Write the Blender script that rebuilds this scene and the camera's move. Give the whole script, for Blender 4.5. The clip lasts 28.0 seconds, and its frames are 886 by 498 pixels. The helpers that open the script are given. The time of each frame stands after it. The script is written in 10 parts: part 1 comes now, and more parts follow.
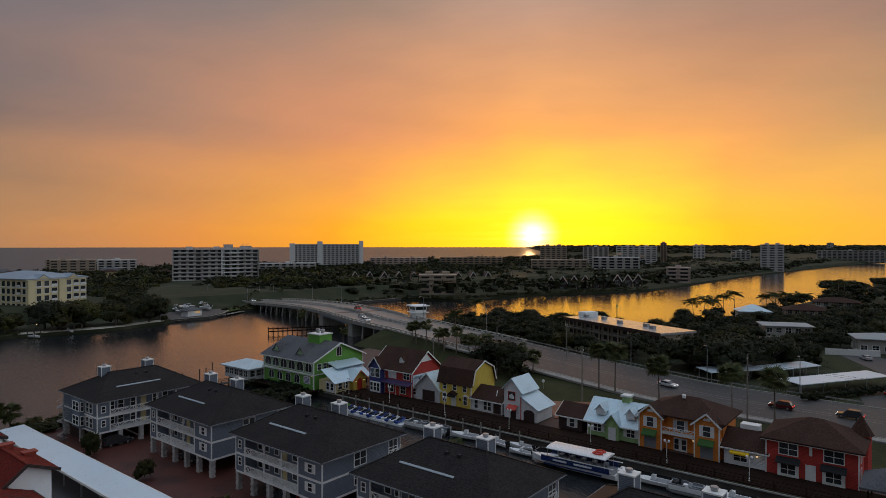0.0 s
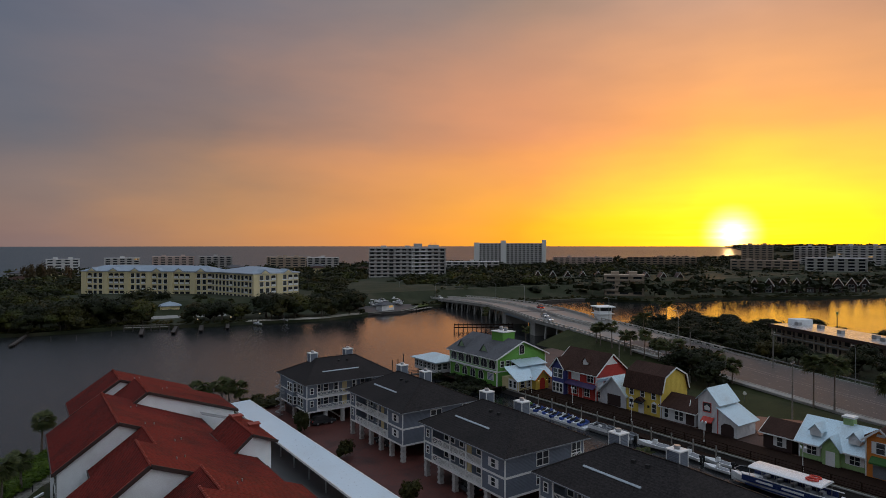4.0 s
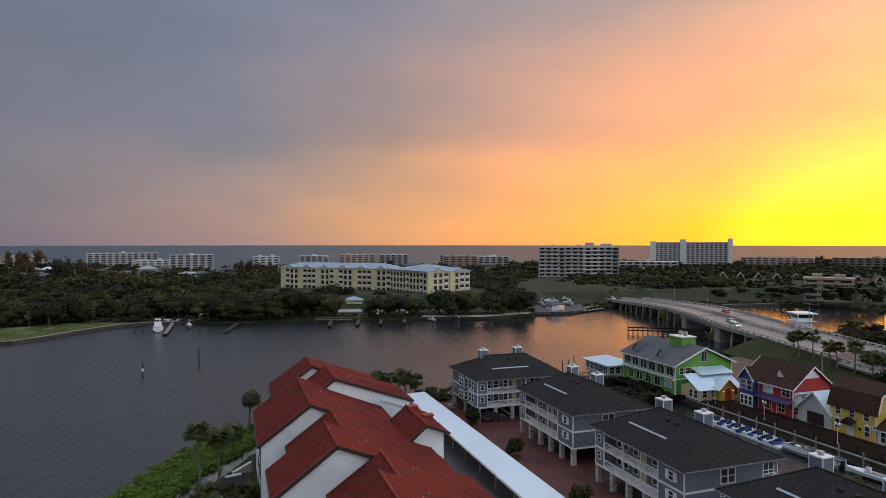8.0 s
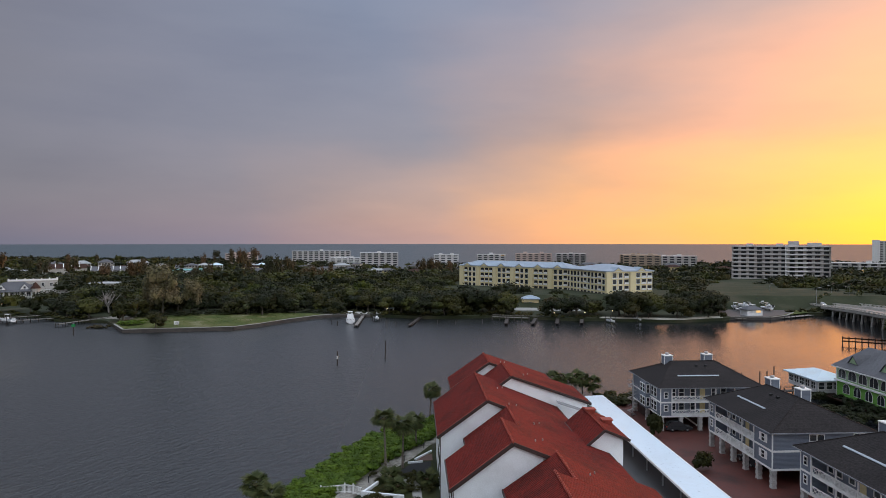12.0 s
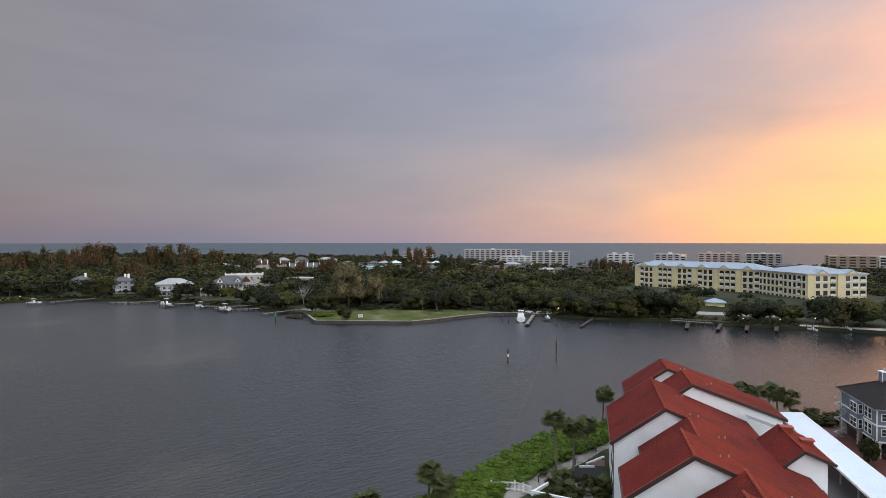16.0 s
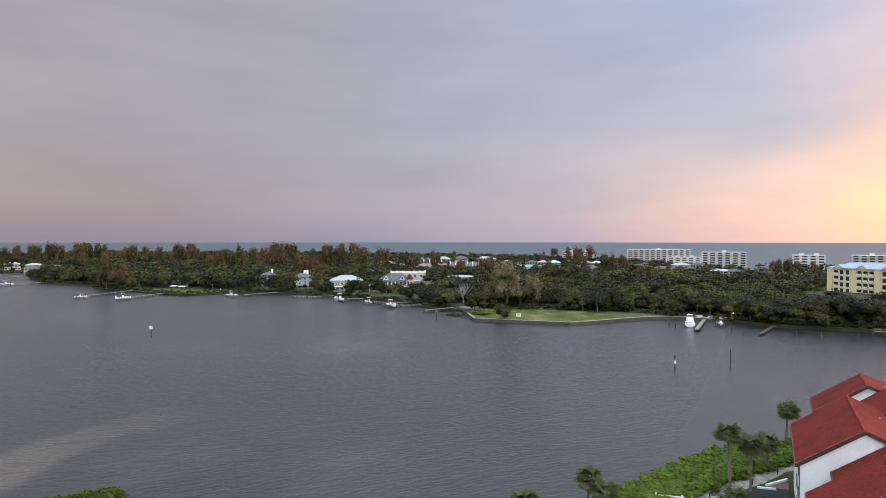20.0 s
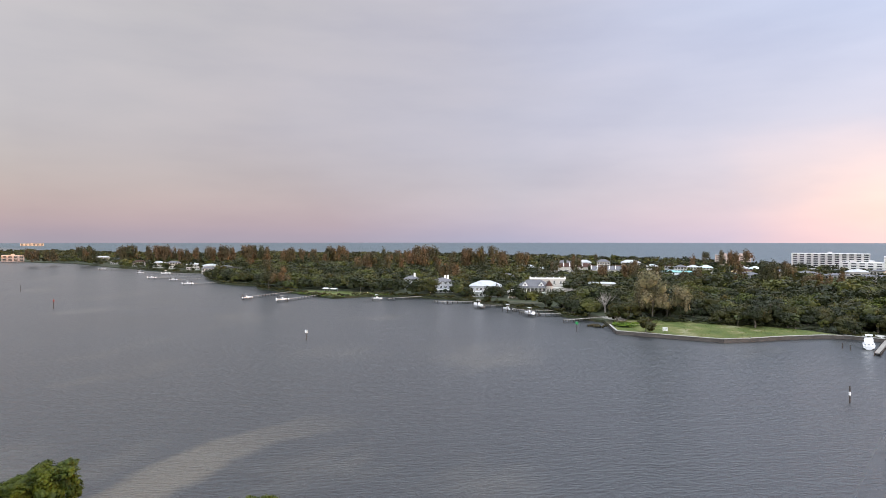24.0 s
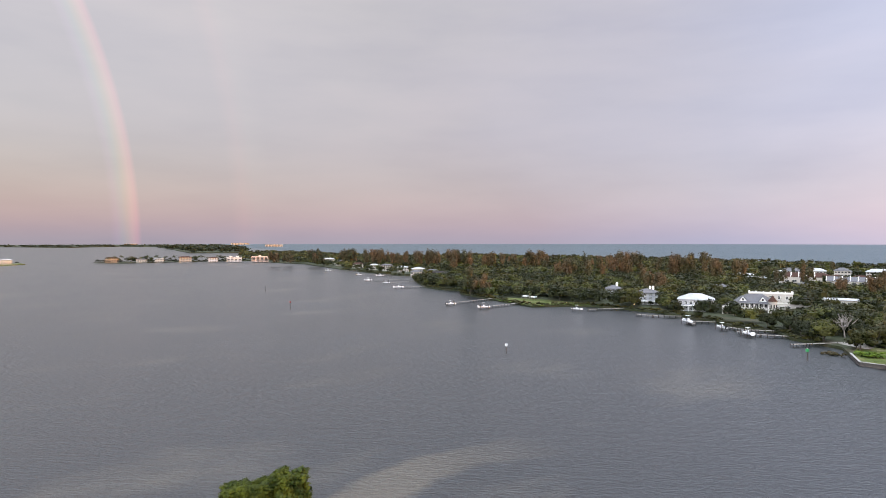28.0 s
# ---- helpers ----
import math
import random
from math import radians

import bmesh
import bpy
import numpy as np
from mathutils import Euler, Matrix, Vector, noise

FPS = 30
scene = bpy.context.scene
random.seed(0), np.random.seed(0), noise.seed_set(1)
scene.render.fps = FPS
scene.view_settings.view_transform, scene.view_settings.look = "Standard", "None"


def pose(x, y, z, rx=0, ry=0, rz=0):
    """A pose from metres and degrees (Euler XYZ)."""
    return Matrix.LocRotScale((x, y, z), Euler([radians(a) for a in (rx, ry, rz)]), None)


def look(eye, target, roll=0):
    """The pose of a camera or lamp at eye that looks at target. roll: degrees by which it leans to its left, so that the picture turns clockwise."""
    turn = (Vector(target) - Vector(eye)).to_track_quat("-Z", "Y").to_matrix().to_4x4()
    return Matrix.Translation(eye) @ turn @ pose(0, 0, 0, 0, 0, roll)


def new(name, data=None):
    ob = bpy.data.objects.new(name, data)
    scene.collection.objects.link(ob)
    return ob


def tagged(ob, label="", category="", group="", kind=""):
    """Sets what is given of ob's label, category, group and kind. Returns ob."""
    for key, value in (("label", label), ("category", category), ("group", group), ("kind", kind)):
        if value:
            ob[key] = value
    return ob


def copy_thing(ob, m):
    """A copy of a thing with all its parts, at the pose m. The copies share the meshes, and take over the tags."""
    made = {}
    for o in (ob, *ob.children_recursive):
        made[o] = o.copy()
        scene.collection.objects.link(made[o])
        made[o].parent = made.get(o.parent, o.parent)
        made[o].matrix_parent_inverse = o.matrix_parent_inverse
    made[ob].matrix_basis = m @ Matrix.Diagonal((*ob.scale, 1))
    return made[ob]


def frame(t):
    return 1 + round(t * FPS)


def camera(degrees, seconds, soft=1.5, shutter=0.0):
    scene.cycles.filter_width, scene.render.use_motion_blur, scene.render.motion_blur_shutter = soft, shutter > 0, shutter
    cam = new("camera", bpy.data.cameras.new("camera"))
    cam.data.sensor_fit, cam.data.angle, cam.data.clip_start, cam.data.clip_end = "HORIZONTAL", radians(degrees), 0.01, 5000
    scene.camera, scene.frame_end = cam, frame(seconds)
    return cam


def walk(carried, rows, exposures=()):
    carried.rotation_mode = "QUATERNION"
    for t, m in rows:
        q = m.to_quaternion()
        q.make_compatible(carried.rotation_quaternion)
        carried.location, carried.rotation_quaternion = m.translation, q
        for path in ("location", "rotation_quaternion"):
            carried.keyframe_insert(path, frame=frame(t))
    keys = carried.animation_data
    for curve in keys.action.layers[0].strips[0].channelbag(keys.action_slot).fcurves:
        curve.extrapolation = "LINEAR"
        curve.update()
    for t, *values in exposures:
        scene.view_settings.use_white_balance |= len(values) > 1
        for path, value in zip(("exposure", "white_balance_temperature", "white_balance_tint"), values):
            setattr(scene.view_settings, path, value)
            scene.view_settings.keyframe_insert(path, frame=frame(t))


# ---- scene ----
cam = camera(71.19, 28.0, 0.8)
# seconds, height over the water, tilt, heading: the drone hovers, turns and then climbs
PATH = [
    (0, 36.00, 89.655, -51.320),
    (0.5, 36.00, 89.639, -48.870),
    (1, 36.00, 89.626, -46.540),
    (1.5, 36.00, 89.615, -44.396),
    (2, 36.00, 89.605, -42.437),
    (2.5, 36.00, 89.596, -40.467),
    (3, 36.00, 89.589, -38.488),
    (3.5, 36.00, 89.580, -36.492),
    (5.5, 36.00, 89.541, -28.635),
    (6, 36.00, 89.531, -26.671),
    (6.5, 36.00, 89.519, -24.754),
    (7, 36.00, 89.508, -22.857),
    (7.5, 36.00, 89.495, -20.890),
    (8, 36.00, 89.482, -18.883),
    (8.5, 36.00, 89.467, -16.857),
    (9, 36.00, 89.452, -14.852),
    (9.5, 36.00, 89.437, -12.802),
    (10, 36.00, 89.421, -10.770),
    (10.5, 36.00, 89.405, -8.731),
    (11, 36.00, 89.389, -6.732),
    (11.5, 36.00, 89.376, -4.710),
    (12, 36.00, 89.363, -2.661),
    (12.5, 36.00, 89.349, -0.654),
    (14.5, 36.00, 89.301, 7.237),
    (15, 36.00, 89.290, 9.181),
    (15.5, 36.00, 89.280, 11.139),
    (16, 36.00, 89.269, 13.053),
    (16.5, 36.00, 89.260, 14.968),
    (17, 36.00, 89.251, 16.817),
    (17.5, 36.00, 89.244, 18.637),
    (18, 36.00, 89.237, 20.458),
    (18.5, 36.00, 89.231, 22.322),
    (19, 36.00, 89.225, 24.160),
    (19.5, 36.00, 89.219, 25.907),
    (20, 36.00, 89.214, 27.643),
    (20.5, 36.00, 89.210, 29.380),
    (21, 36.00, 89.206, 31.092),
    (21.5, 36.34, 89.203, 32.496),
    (23.5, 39.67, 89.190, 38.579),
    (24, 40.28, 89.187, 40.452),
    (24.5, 41.06, 89.185, 42.568),
    (25, 41.95, 89.184, 44.884),
    (25.5, 42.78, 89.186, 47.307),
    (26, 43.54, 89.191, 50.148),
    (26.5, 44.32, 89.197, 53.056),
    (27, 45.05, 89.205, 54.967),
    (27.5, 45.74, 89.216, 56.792),
    (28, 46.26, 89.230, 58.777),
]
EXPOSURE = [(0, -1.15, 6500, 8), (3, -1.10, 6500, 8), (8, -0.38, 6500, 10), (11, -0.04, 6550, 10), (17, 0.50, 6900, 10), (20, 0.92, 6800, 10), (25, 1.38, 6850, 10), (28, 1.40, 6800, 11)]
walk(cam, [(t, pose(0, 0, z, rx, 0, rz)) for t, z, rx, rz in PATH], EXPOSURE)

# ---- light: a cloudy sunset sky, the sun just over the gulf ----
SUN_AZ, SUN_EL = radians(59.55), radians(0.9)  # clockwise from +y, and up
SUN_DIR = Vector((math.sin(SUN_AZ) * math.cos(SUN_EL), math.cos(SUN_AZ) * math.cos(SUN_EL), math.sin(SUN_EL)))


class Nodes:
    """A short hand for node trees."""

    def __init__(self, tree):
        self.t = tree
        tree.nodes.clear()

    def add(self, kind, inputs=None, **props):
        n = self.t.nodes.new(kind)
        for k, v in props.items():
            if k == "op":
                n.operation = v
            elif k == "blend":
                n.blend_type = v
            elif k == "kind":
                n.data_type = v
        for k, v in (inputs or {}).items():
            if isinstance(v, bpy.types.NodeSocket):
                self.t.links.new(v, n.inputs[k])
            else:
                n.inputs[k].default_value = v
        return n

    def math(self, op, a, b=0.0, c=0.0, clamp=False):
        n = self.add("ShaderNodeMath", {0: a, 1: b, 2: c}, op=op)
        n.use_clamp = clamp
        return n.outputs[0]

    def ramp(self, fac, stops, mode="LINEAR"):
        n = self.add("ShaderNodeValToRGB", {0: fac})
        n.color_ramp.interpolation = mode
        e = n.color_ramp.elements
        while len(e) < len(stops):
            e.new(0.5)
        for el, (p, c) in zip(e, stops):
            el.position, el.color = p, (*c, 1)
        return n.outputs[0]

    def mix(self, fac, a, b, blend="MIX"):
        n = self.add("ShaderNodeMixRGB", {0: fac, 1: a, 2: b}, blend=blend)
        return n.outputs[0]

    def noise(self, vec, scale, detail=3.0, rough=0.5):
        n = self.add("ShaderNodeTexNoise", {"Vector": vec, "Scale": scale, "Detail": detail, "Roughness": rough})
        return n.outputs[0]

    def scaled(self, vec, s):
        n = self.add("ShaderNodeVectorMath", {0: vec, 1: s}, op="MULTIPLY")
        return n.outputs[0]

    def range(self, v, a, b, c, d):
        n = self.add("ShaderNodeMapRange", {0: v, 1: a, 2: b, 3: c, 4: d})
        return n.outputs[0]


world = bpy.data.worlds.new("world")
scene.world = world
world.use_nodes = True
N = Nodes(world.node_tree)
way = N.add("ShaderNodeTexCoord").outputs["Generated"]
way = N.add("ShaderNodeVectorMath", {0: way}, op="NORMALIZE").outputs[0]
sep = N.add("ShaderNodeSeparateXYZ", {0: way})
flat = N.add("ShaderNodeVectorMath", {0: N.scaled(way, (1, 1, 0))}, op="NORMALIZE").outputs[0]
toward = N.add("ShaderNodeVectorMath", {0: flat, 1: (math.sin(SUN_AZ), math.cos(SUN_AZ), 0)}, op="DOT_PRODUCT").outputs["Value"]
azi = N.math("DIVIDE", N.math("ARCCOSINE", N.math("MINIMUM", N.math("MAXIMUM", toward, -1.0), 1.0)), math.pi)  # 0 at the sun, 1 opposite
el = N.math("DIVIDE", N.math("ARCSINE", sep.outputs[2]), math.pi / 2)
# slow waves of cloud shift the bands a little
soft = N.noise(N.scaled(way, (2.4, 2.4, 7)), 1.4, 4.0, 0.5)
shift = N.math("MULTIPLY", N.math("SUBTRACT", soft, 0.5), 0.07)
azi_c = N.math("ADD", azi, shift)
el_c = N.math("ADD", el, N.math("MULTIPLY", shift, 0.5))
low = N.ramp(azi_c, [(0.0, (3.5, 1.85, 0.035)), (0.05, (2.95, 1.42, 0.04)), (0.10, (1.98, 0.82, 0.06)), (0.18, (1.52, 0.585, 0.150)), (0.25, (0.960, 0.475, 0.235)), (0.32, (0.500, 0.335, 0.310)), (0.42, (0.250, 0.228, 0.290)), (0.52, (0.172, 0.180, 0.245)), (0.62, (0.150, 0.143, 0.186)), (0.87, (0.134, 0.128, 0.156)), (1.0, (0.30, 0.31, 0.35))])
mid = N.ramp(azi_c, [(0.0, (2.35, 0.88, 0.15)), (0.10, (1.62, 0.585, 0.225)), (0.18, (1.04, 0.475, 0.27)), (0.25, (0.500, 0.318, 0.275)), (0.34, (0.248, 0.240, 0.310)), (0.44, (0.205, 0.210, 0.286)), (0.52, (0.172, 0.176, 0.240)), (0.65, (0.160, 0.152, 0.190)), (0.87, (0.143, 0.141, 0.178)), (1.0, (0.34, 0.35, 0.40))])
high = N.ramp(azi_c, [(0.0, (0.97, 0.63, 0.51)), (0.10, (0.68, 0.47, 0.37)), (0.18, (0.435, 0.368, 0.385)), (0.27, (0.268, 0.288, 0.392)), (0.36, (0.203, 0.246, 0.358)), (0.46, (0.193, 0.209, 0.286)), (0.56, (0.192, 0.188, 0.225)), (0.70, (0.198, 0.190, 0.206)), (0.87, (0.200, 0.188, 0.210)), (1.0, (0.40, 0.42, 0.47))])
top = N.ramp(azi, [(0.0, (1.10, 1.30, 1.60)), (0.32, (1.40, 1.62, 1.92)), (0.55, (1.02, 1.17, 1.41)), (1.0, (1.02, 1.17, 1.41))])
sky = N.mix(N.range(el_c, 0.02, 0.11, 0, 1), low, mid)
sky = N.mix(N.range(el_c, 0.09, 0.25, 0, 1), sky, high)
# the glow reaches further to the right of the sun, and yellower
glow_side = N.add("ShaderNodeVectorMath", {0: flat, 1: (math.sin(radians(100)), math.cos(radians(100)), 0)}, op="DOT_PRODUCT").outputs["Value"]
sky = N.mix(N.math("MULTIPLY", N.range(glow_side, 0.72, 0.98, 0, 1), N.range(el, 0.06, 0.20, 1, 0)), sky, N.mix(1.0, sky, (1.28, 1.55, 0.95, 1), "MULTIPLY"))
# clear bright sky on the far side of the sun, away from the rain
open_side = N.add("ShaderNodeVectorMath", {0: flat, 1: (math.sin(radians(143)), math.cos(radians(143)), 0)}, op="DOT_PRODUCT").outputs["Value"]
sky = N.mix(N.range(open_side, 0.58, 1.0, 0, 1), sky, (1.55, 1.60, 1.72, 1))
sky = N.mix(N.range(el, 0.25, 0.60, 0, 1), sky, top)
# streaks of cloud
streak = N.noise(N.scaled(way, (1.8, 1.8, 8)), 1.9, 6.0, 0.52)
sky = N.mix(1.0, sky, N.ramp(streak, [(0.28, (0.90, 0.91, 0.94)), (0.52, (1, 1, 1)), (0.75, (1.08, 1.06, 1.04))]), "MULTIPLY")
# the sun behind thin cloud
dot = N.add("ShaderNodeVectorMath", {0: way, 1: tuple(SUN_DIR)}, op="DOT_PRODUCT").outputs["Value"]
ang = N.math("MULTIPLY", N.math("ARCCOSINE", N.math("MINIMUM", dot, 1.0)), 180 / math.pi)
up_ang = N.math("MULTIPLY", N.math("SUBTRACT", el, SUN_EL / (math.pi / 2)), 90)
wide = N.math("POWER", N.math("ADD", N.math("POWER", N.math("MULTIPLY", azi, 180), 2.0), N.math("POWER", N.math("MULTIPLY", up_ang, 2.3), 2.0)), 0.5)
bars = N.range(N.noise(N.scaled(way, (2.2, 2.2, 46)), 2.6, 5.0, 0.55), 0.38, 0.66, 0.35, 1.5)
halo = N.math("MULTIPLY", N.math("EXPONENT", N.math("MULTIPLY", wide, -0.24)), bars)
disc = N.range(ang, 0.35, 2.9, 1.0, 0.0)
sky = N.mix(1.0, sky, N.mix(halo, (0, 0, 0, 1), (0.85, 0.44, 0.06, 1)), "ADD")
sky = N.mix(1.0, sky, N.mix(N.math("MULTIPLY", N.math("POWER", disc, 2.2), N.range(bars, 0.35, 1.5, 0.7, 1.1)), (0, 0, 0, 1), (7.0, 6.0, 3.2, 1)), "ADD")
# the rainbow and its faint outer bow, opposite the sunset
BOW_AZ = radians(-127.6)  # the bow's centre, low in the east behind the bay
bow_dot = N.add("ShaderNodeVectorMath", {0: way, 1: (math.sin(BOW_AZ), math.cos(BOW_AZ), -0.015)}, op="DOT_PRODUCT").outputs["Value"]
anti = N.math("MULTIPLY", N.math("ARCCOSINE", N.math("MINIMUM", bow_dot, 1.0)), 180 / math.pi)
bow = N.ramp(N.range(anti, 40.6, 42.9, 0, 1), [(0.0, (0, 0, 0)), (0.2, (0.015, 0.010, 0.022)), (0.4, (0.012, 0.028, 0.020)), (0.55, (0.04, 0.034, 0.010)), (0.72, (0.085, 0.034, 0.02)), (0.85, (0.08, 0.016, 0.016)), (1.0, (0, 0, 0))])
bow_2 = N.ramp(N.range(anti, 50.0, 53.6, 0, 1), [(0.0, (0, 0, 0)), (0.3, (0.028, 0.010, 0.008)), (0.6, (0.012, 0.012, 0.008)), (1.0, (0, 0, 0))])
sky = N.mix(1.0, sky, N.mix(0.62, (0, 0, 0, 1), bow), "ADD")
sky = N.mix(1.0, sky, N.mix(0.40, (0, 0, 0, 1), bow_2), "ADD")
clear = N.add("ShaderNodeTexSky")
clear.sky_type, clear.sun_disc, clear.sun_elevation, clear.sun_rotation = "NISHITA", False, SUN_EL, SUN_AZ
sky = N.mix(1.0, sky, N.mix(0.05, (0, 0, 0, 1), clear.outputs[0]), "ADD")
out = N.add("ShaderNodeOutputWorld", {0: N.add("ShaderNodeBackground", {0: sky, 1: 1.0}).outputs[0]})

sun = new("sun", bpy.data.lights.new("sun", "SUN"))
sun.data.energy, sun.data.angle, sun.data.color = 1.4, radians(1.2), (1.0, 0.50, 0.22)
sun.matrix_world = look(SUN_DIR * 500, (0, 0, 0))

# ---- materials ----
def surface(name, col, rough=0.7, metal=0.0, grain=(6.0, 0.10), stain=(0.4, 0.12), stain_col=None, bump=None, wave=None, rand=0.0, spec=0.4, emit=None):
    """A weathered surface: fine grain and broad stains of real size, and relief. wave: (axis, width in metres, depth) for ribs."""
    m = bpy.data.materials.new(name)
    m.use_nodes = True
    n = Nodes(m.node_tree)
    at = n.add("ShaderNodeTexCoord").outputs["Object"]
    fine, broad = n.noise(at, grain[0], 4.0, 0.6), n.noise(at, stain[0], 4.0, 0.6)
    c = n.mix(n.range(broad, 0.45, 0.75, 0, 1), (*col, 1), (*(stain_col or [v * 0.6 for v in col]), 1))
    if stain[1] < 1:
        c = n.mix(stain[1] * 2.5, (*col, 1), c)
    g = grain[1]
    c = n.mix(1.0, c, n.ramp(fine, [(0.3, (1 - 2 * g,) * 3), (0.7, (1 + 2 * g,) * 3)]), "MULTIPLY")
    if rand:
        r = n.add("ShaderNodeObjectInfo").outputs["Random"]
        c = n.mix(1.0, c, n.ramp(r, [(0.0, (1 - rand,) * 3), (1.0, (1 + rand,) * 3)]), "MULTIPLY")
    b = n.add("ShaderNodeBsdfPrincipled", {"Base Color": c, "Metallic": metal, "Specular IOR Level": spec, "Roughness": n.range(fine, 0.2, 0.8, max(rough - 0.12, 0.02), min(rough + 0.12, 1))})
    height = None
    if bump:
        height = n.math("MULTIPLY", n.noise(at, bump[0], 3.0), bump[1])
    if wave:
        s = n.add("ShaderNodeSeparateXYZ", {0: at}).outputs["xyz".index(wave[0])]
        w = n.math("MULTIPLY", n.math("PINGPONG", s, wave[1] / 2), wave[2] / wave[1])
        height = w if height is None else n.math("ADD", height, w)
    if height is not None:
        n.t.links.new(n.add("ShaderNodeBump", {"Strength": 1.0, "Distance": 1.0, "Height": height}).outputs[0], b.inputs["Normal"])
    if emit:
        b.inputs["Emission Color"].default_value, b.inputs["Emission Strength"].default_value = (*emit[0], 1), emit[1]
    n.add("ShaderNodeOutputMaterial", {0: b.outputs[0]})
    return m


def foliage(name, a, b, accent=None, patch=0.11):
    """Leaves: colour changes leaf by leaf and crown by crown; a little light comes through."""
    m = bpy.data.materials.new(name)
    m.use_nodes = True
    n = Nodes(m.node_tree)
    at = n.add("ShaderNodeNewGeometry")
    big = n.noise(at.outputs["Position"], patch, 2.0, 0.5)
    c = n.mix(n.range(big, 0.35, 0.65, 0, 1), (*a, 1), (*b, 1))
    if accent:
        c = n.mix(n.range(n.noise(at.outputs["Position"], patch * 0.6 + 0.013, 2.0), 0.58, 0.70, 0, 0.85), c, (*accent, 1))
    c = n.mix(1.0, c, n.ramp(at.outputs["Random Per Island"], [(0, (0.70, 0.71, 0.73)), (0.6, (1.0, 1.0, 1.0)), (1, (1.36, 1.33, 1.20))]), "MULTIPLY")
    d = n.add("ShaderNodeBsdfPrincipled", {"Base Color": c, "Roughness": 0.6, "Specular IOR Level": 0.18})
    t = n.add("ShaderNodeBsdfTranslucent", {0: c})
    n.add("ShaderNodeOutputMaterial", {0: n.add("ShaderNodeMixShader", {0: 0.14, 1: d.outputs[0], 2: t.outputs[0]}).outputs[0]})
    return m


def glass(name, col=(0.02, 0.025, 0.03), rough=0.06, emit=None):
    m = bpy.data.materials.new(name)
    m.use_nodes = True
    n = Nodes(m.node_tree)
    r = n.add("ShaderNodeObjectInfo").outputs["Random"]
    c = n.mix(n.range(r, 0, 1, 0, 0.5), (*col, 1), (0.09, 0.09, 0.09, 1))
    b = n.add("ShaderNodeBsdfPrincipled", {"Base Color": c, "Roughness": rough, "IOR": 1.5, "Specular IOR Level": 0.7})
    if emit:
        b.inputs["Emission Color"].default_value, b.inputs["Emission Strength"].default_value = (*emit[0], 1), emit[1]
    n.add("ShaderNodeOutputMaterial", {0: b.outputs[0]})
    return m


def water_material():
    m = bpy.data.materials.new("bay_water")
    m.use_nodes = True
    n = Nodes(m.node_tree)
    at = n.add("ShaderNodeNewGeometry").outputs["Position"]
    shoal = n.noise(n.scaled(at, (1.0, 0.55, 0)), 0.018, 4.0, 0.6)
    c = n.mix(n.range(shoal, 0.56, 0.72, 0, 0.75), (0.015, 0.017, 0.019, 1), (0.060, 0.054, 0.044, 1))
    # the pale sand tongue near the mangrove
    sx = n.add("ShaderNodeSeparateXYZ", {0: at})
    off = n.math("ADD", sx.outputs[0], n.math("MULTIPLY", n.math("SUBTRACT", n.noise(at, 0.06, 4.0), 0.5), 16.0))
    lane = n.math("SUBTRACT", off, n.math("MULTIPLY", n.math("MAXIMUM", n.math("SUBTRACT", 60.0, sx.outputs[1]), 0.0), 0.45))
    tongue = n.math("MULTIPLY", n.range(n.math("ABSOLUTE", n.math("ADD", lane, 109.0)), 4.5, 7.5, 1, 0), n.range(sx.outputs[1], 58.0, 96.0, 1, 0))
    c = n.mix(n.math("MULTIPLY", tongue, 0.42), c, (0.115, 0.095, 0.066, 1))
    # short wind waves whose crests run north-east
    along = n.add("ShaderNodeVectorMath", {0: at, 1: (0.64, 0.77, 0)}, op="DOT_PRODUCT").outputs["Value"]
    across = n.add("ShaderNodeVectorMath", {0: at, 1: (-0.77, 0.64, 0)}, op="DOT_PRODUCT").outputs["Value"]
    uv = n.add("ShaderNodeCombineXYZ", {0: n.math("MULTIPLY", along, 0.42), 1: across}).outputs[0]
    ripple = n.noise(uv, 1.25, 3.0, 0.6)
    chop = n.noise(n.scaled(uv, (0.6, 1.0, 1.0)), 0.30, 4.0, 0.6)
    river = n.math("MULTIPLY", n.range(sx.outputs[0], -20.0, 130.0, 0, 1), n.range(sx.outputs[1], 560.0, 700.0, 1, 0))  # the river lies sheltered
    calm = n.math("MULTIPLY", n.range(n.noise(at, 0.012, 3.0), 0.35, 0.65, 0.55, 1.0), n.range(river, 0, 1, 1.0, 0.10))
    h = n.math("MULTIPLY", n.math("ADD", n.math("MULTIPLY", ripple, 0.50), n.math("MULTIPLY", chop, 0.40)), calm)
    bump = n.add("ShaderNodeBump", {"Strength": 1.0, "Distance": 1.0, "Height": h}).outputs[0]
    # the open gulf beyond the island is rougher and bluer than the sheltered bay
    gulf = n.range(sx.outputs[1], 650.0, 850.0, 0, 1)
    c = n.mix(gulf, c, (0.047, 0.070, 0.084, 1))
    b = n.add("ShaderNodeBsdfPrincipled", {"Base Color": c, "Roughness": n.math("ADD", n.range(gulf, 0, 1, 0.28, 0.36), n.range(river, 0, 1, 0.0, -0.14)), "Specular IOR Level": n.range(gulf, 0, 1, 0.80, 0.10), "IOR": 1.36, "Normal": bump})
    n.add("ShaderNodeOutputMaterial", {0: b.outputs[0]})
    return m


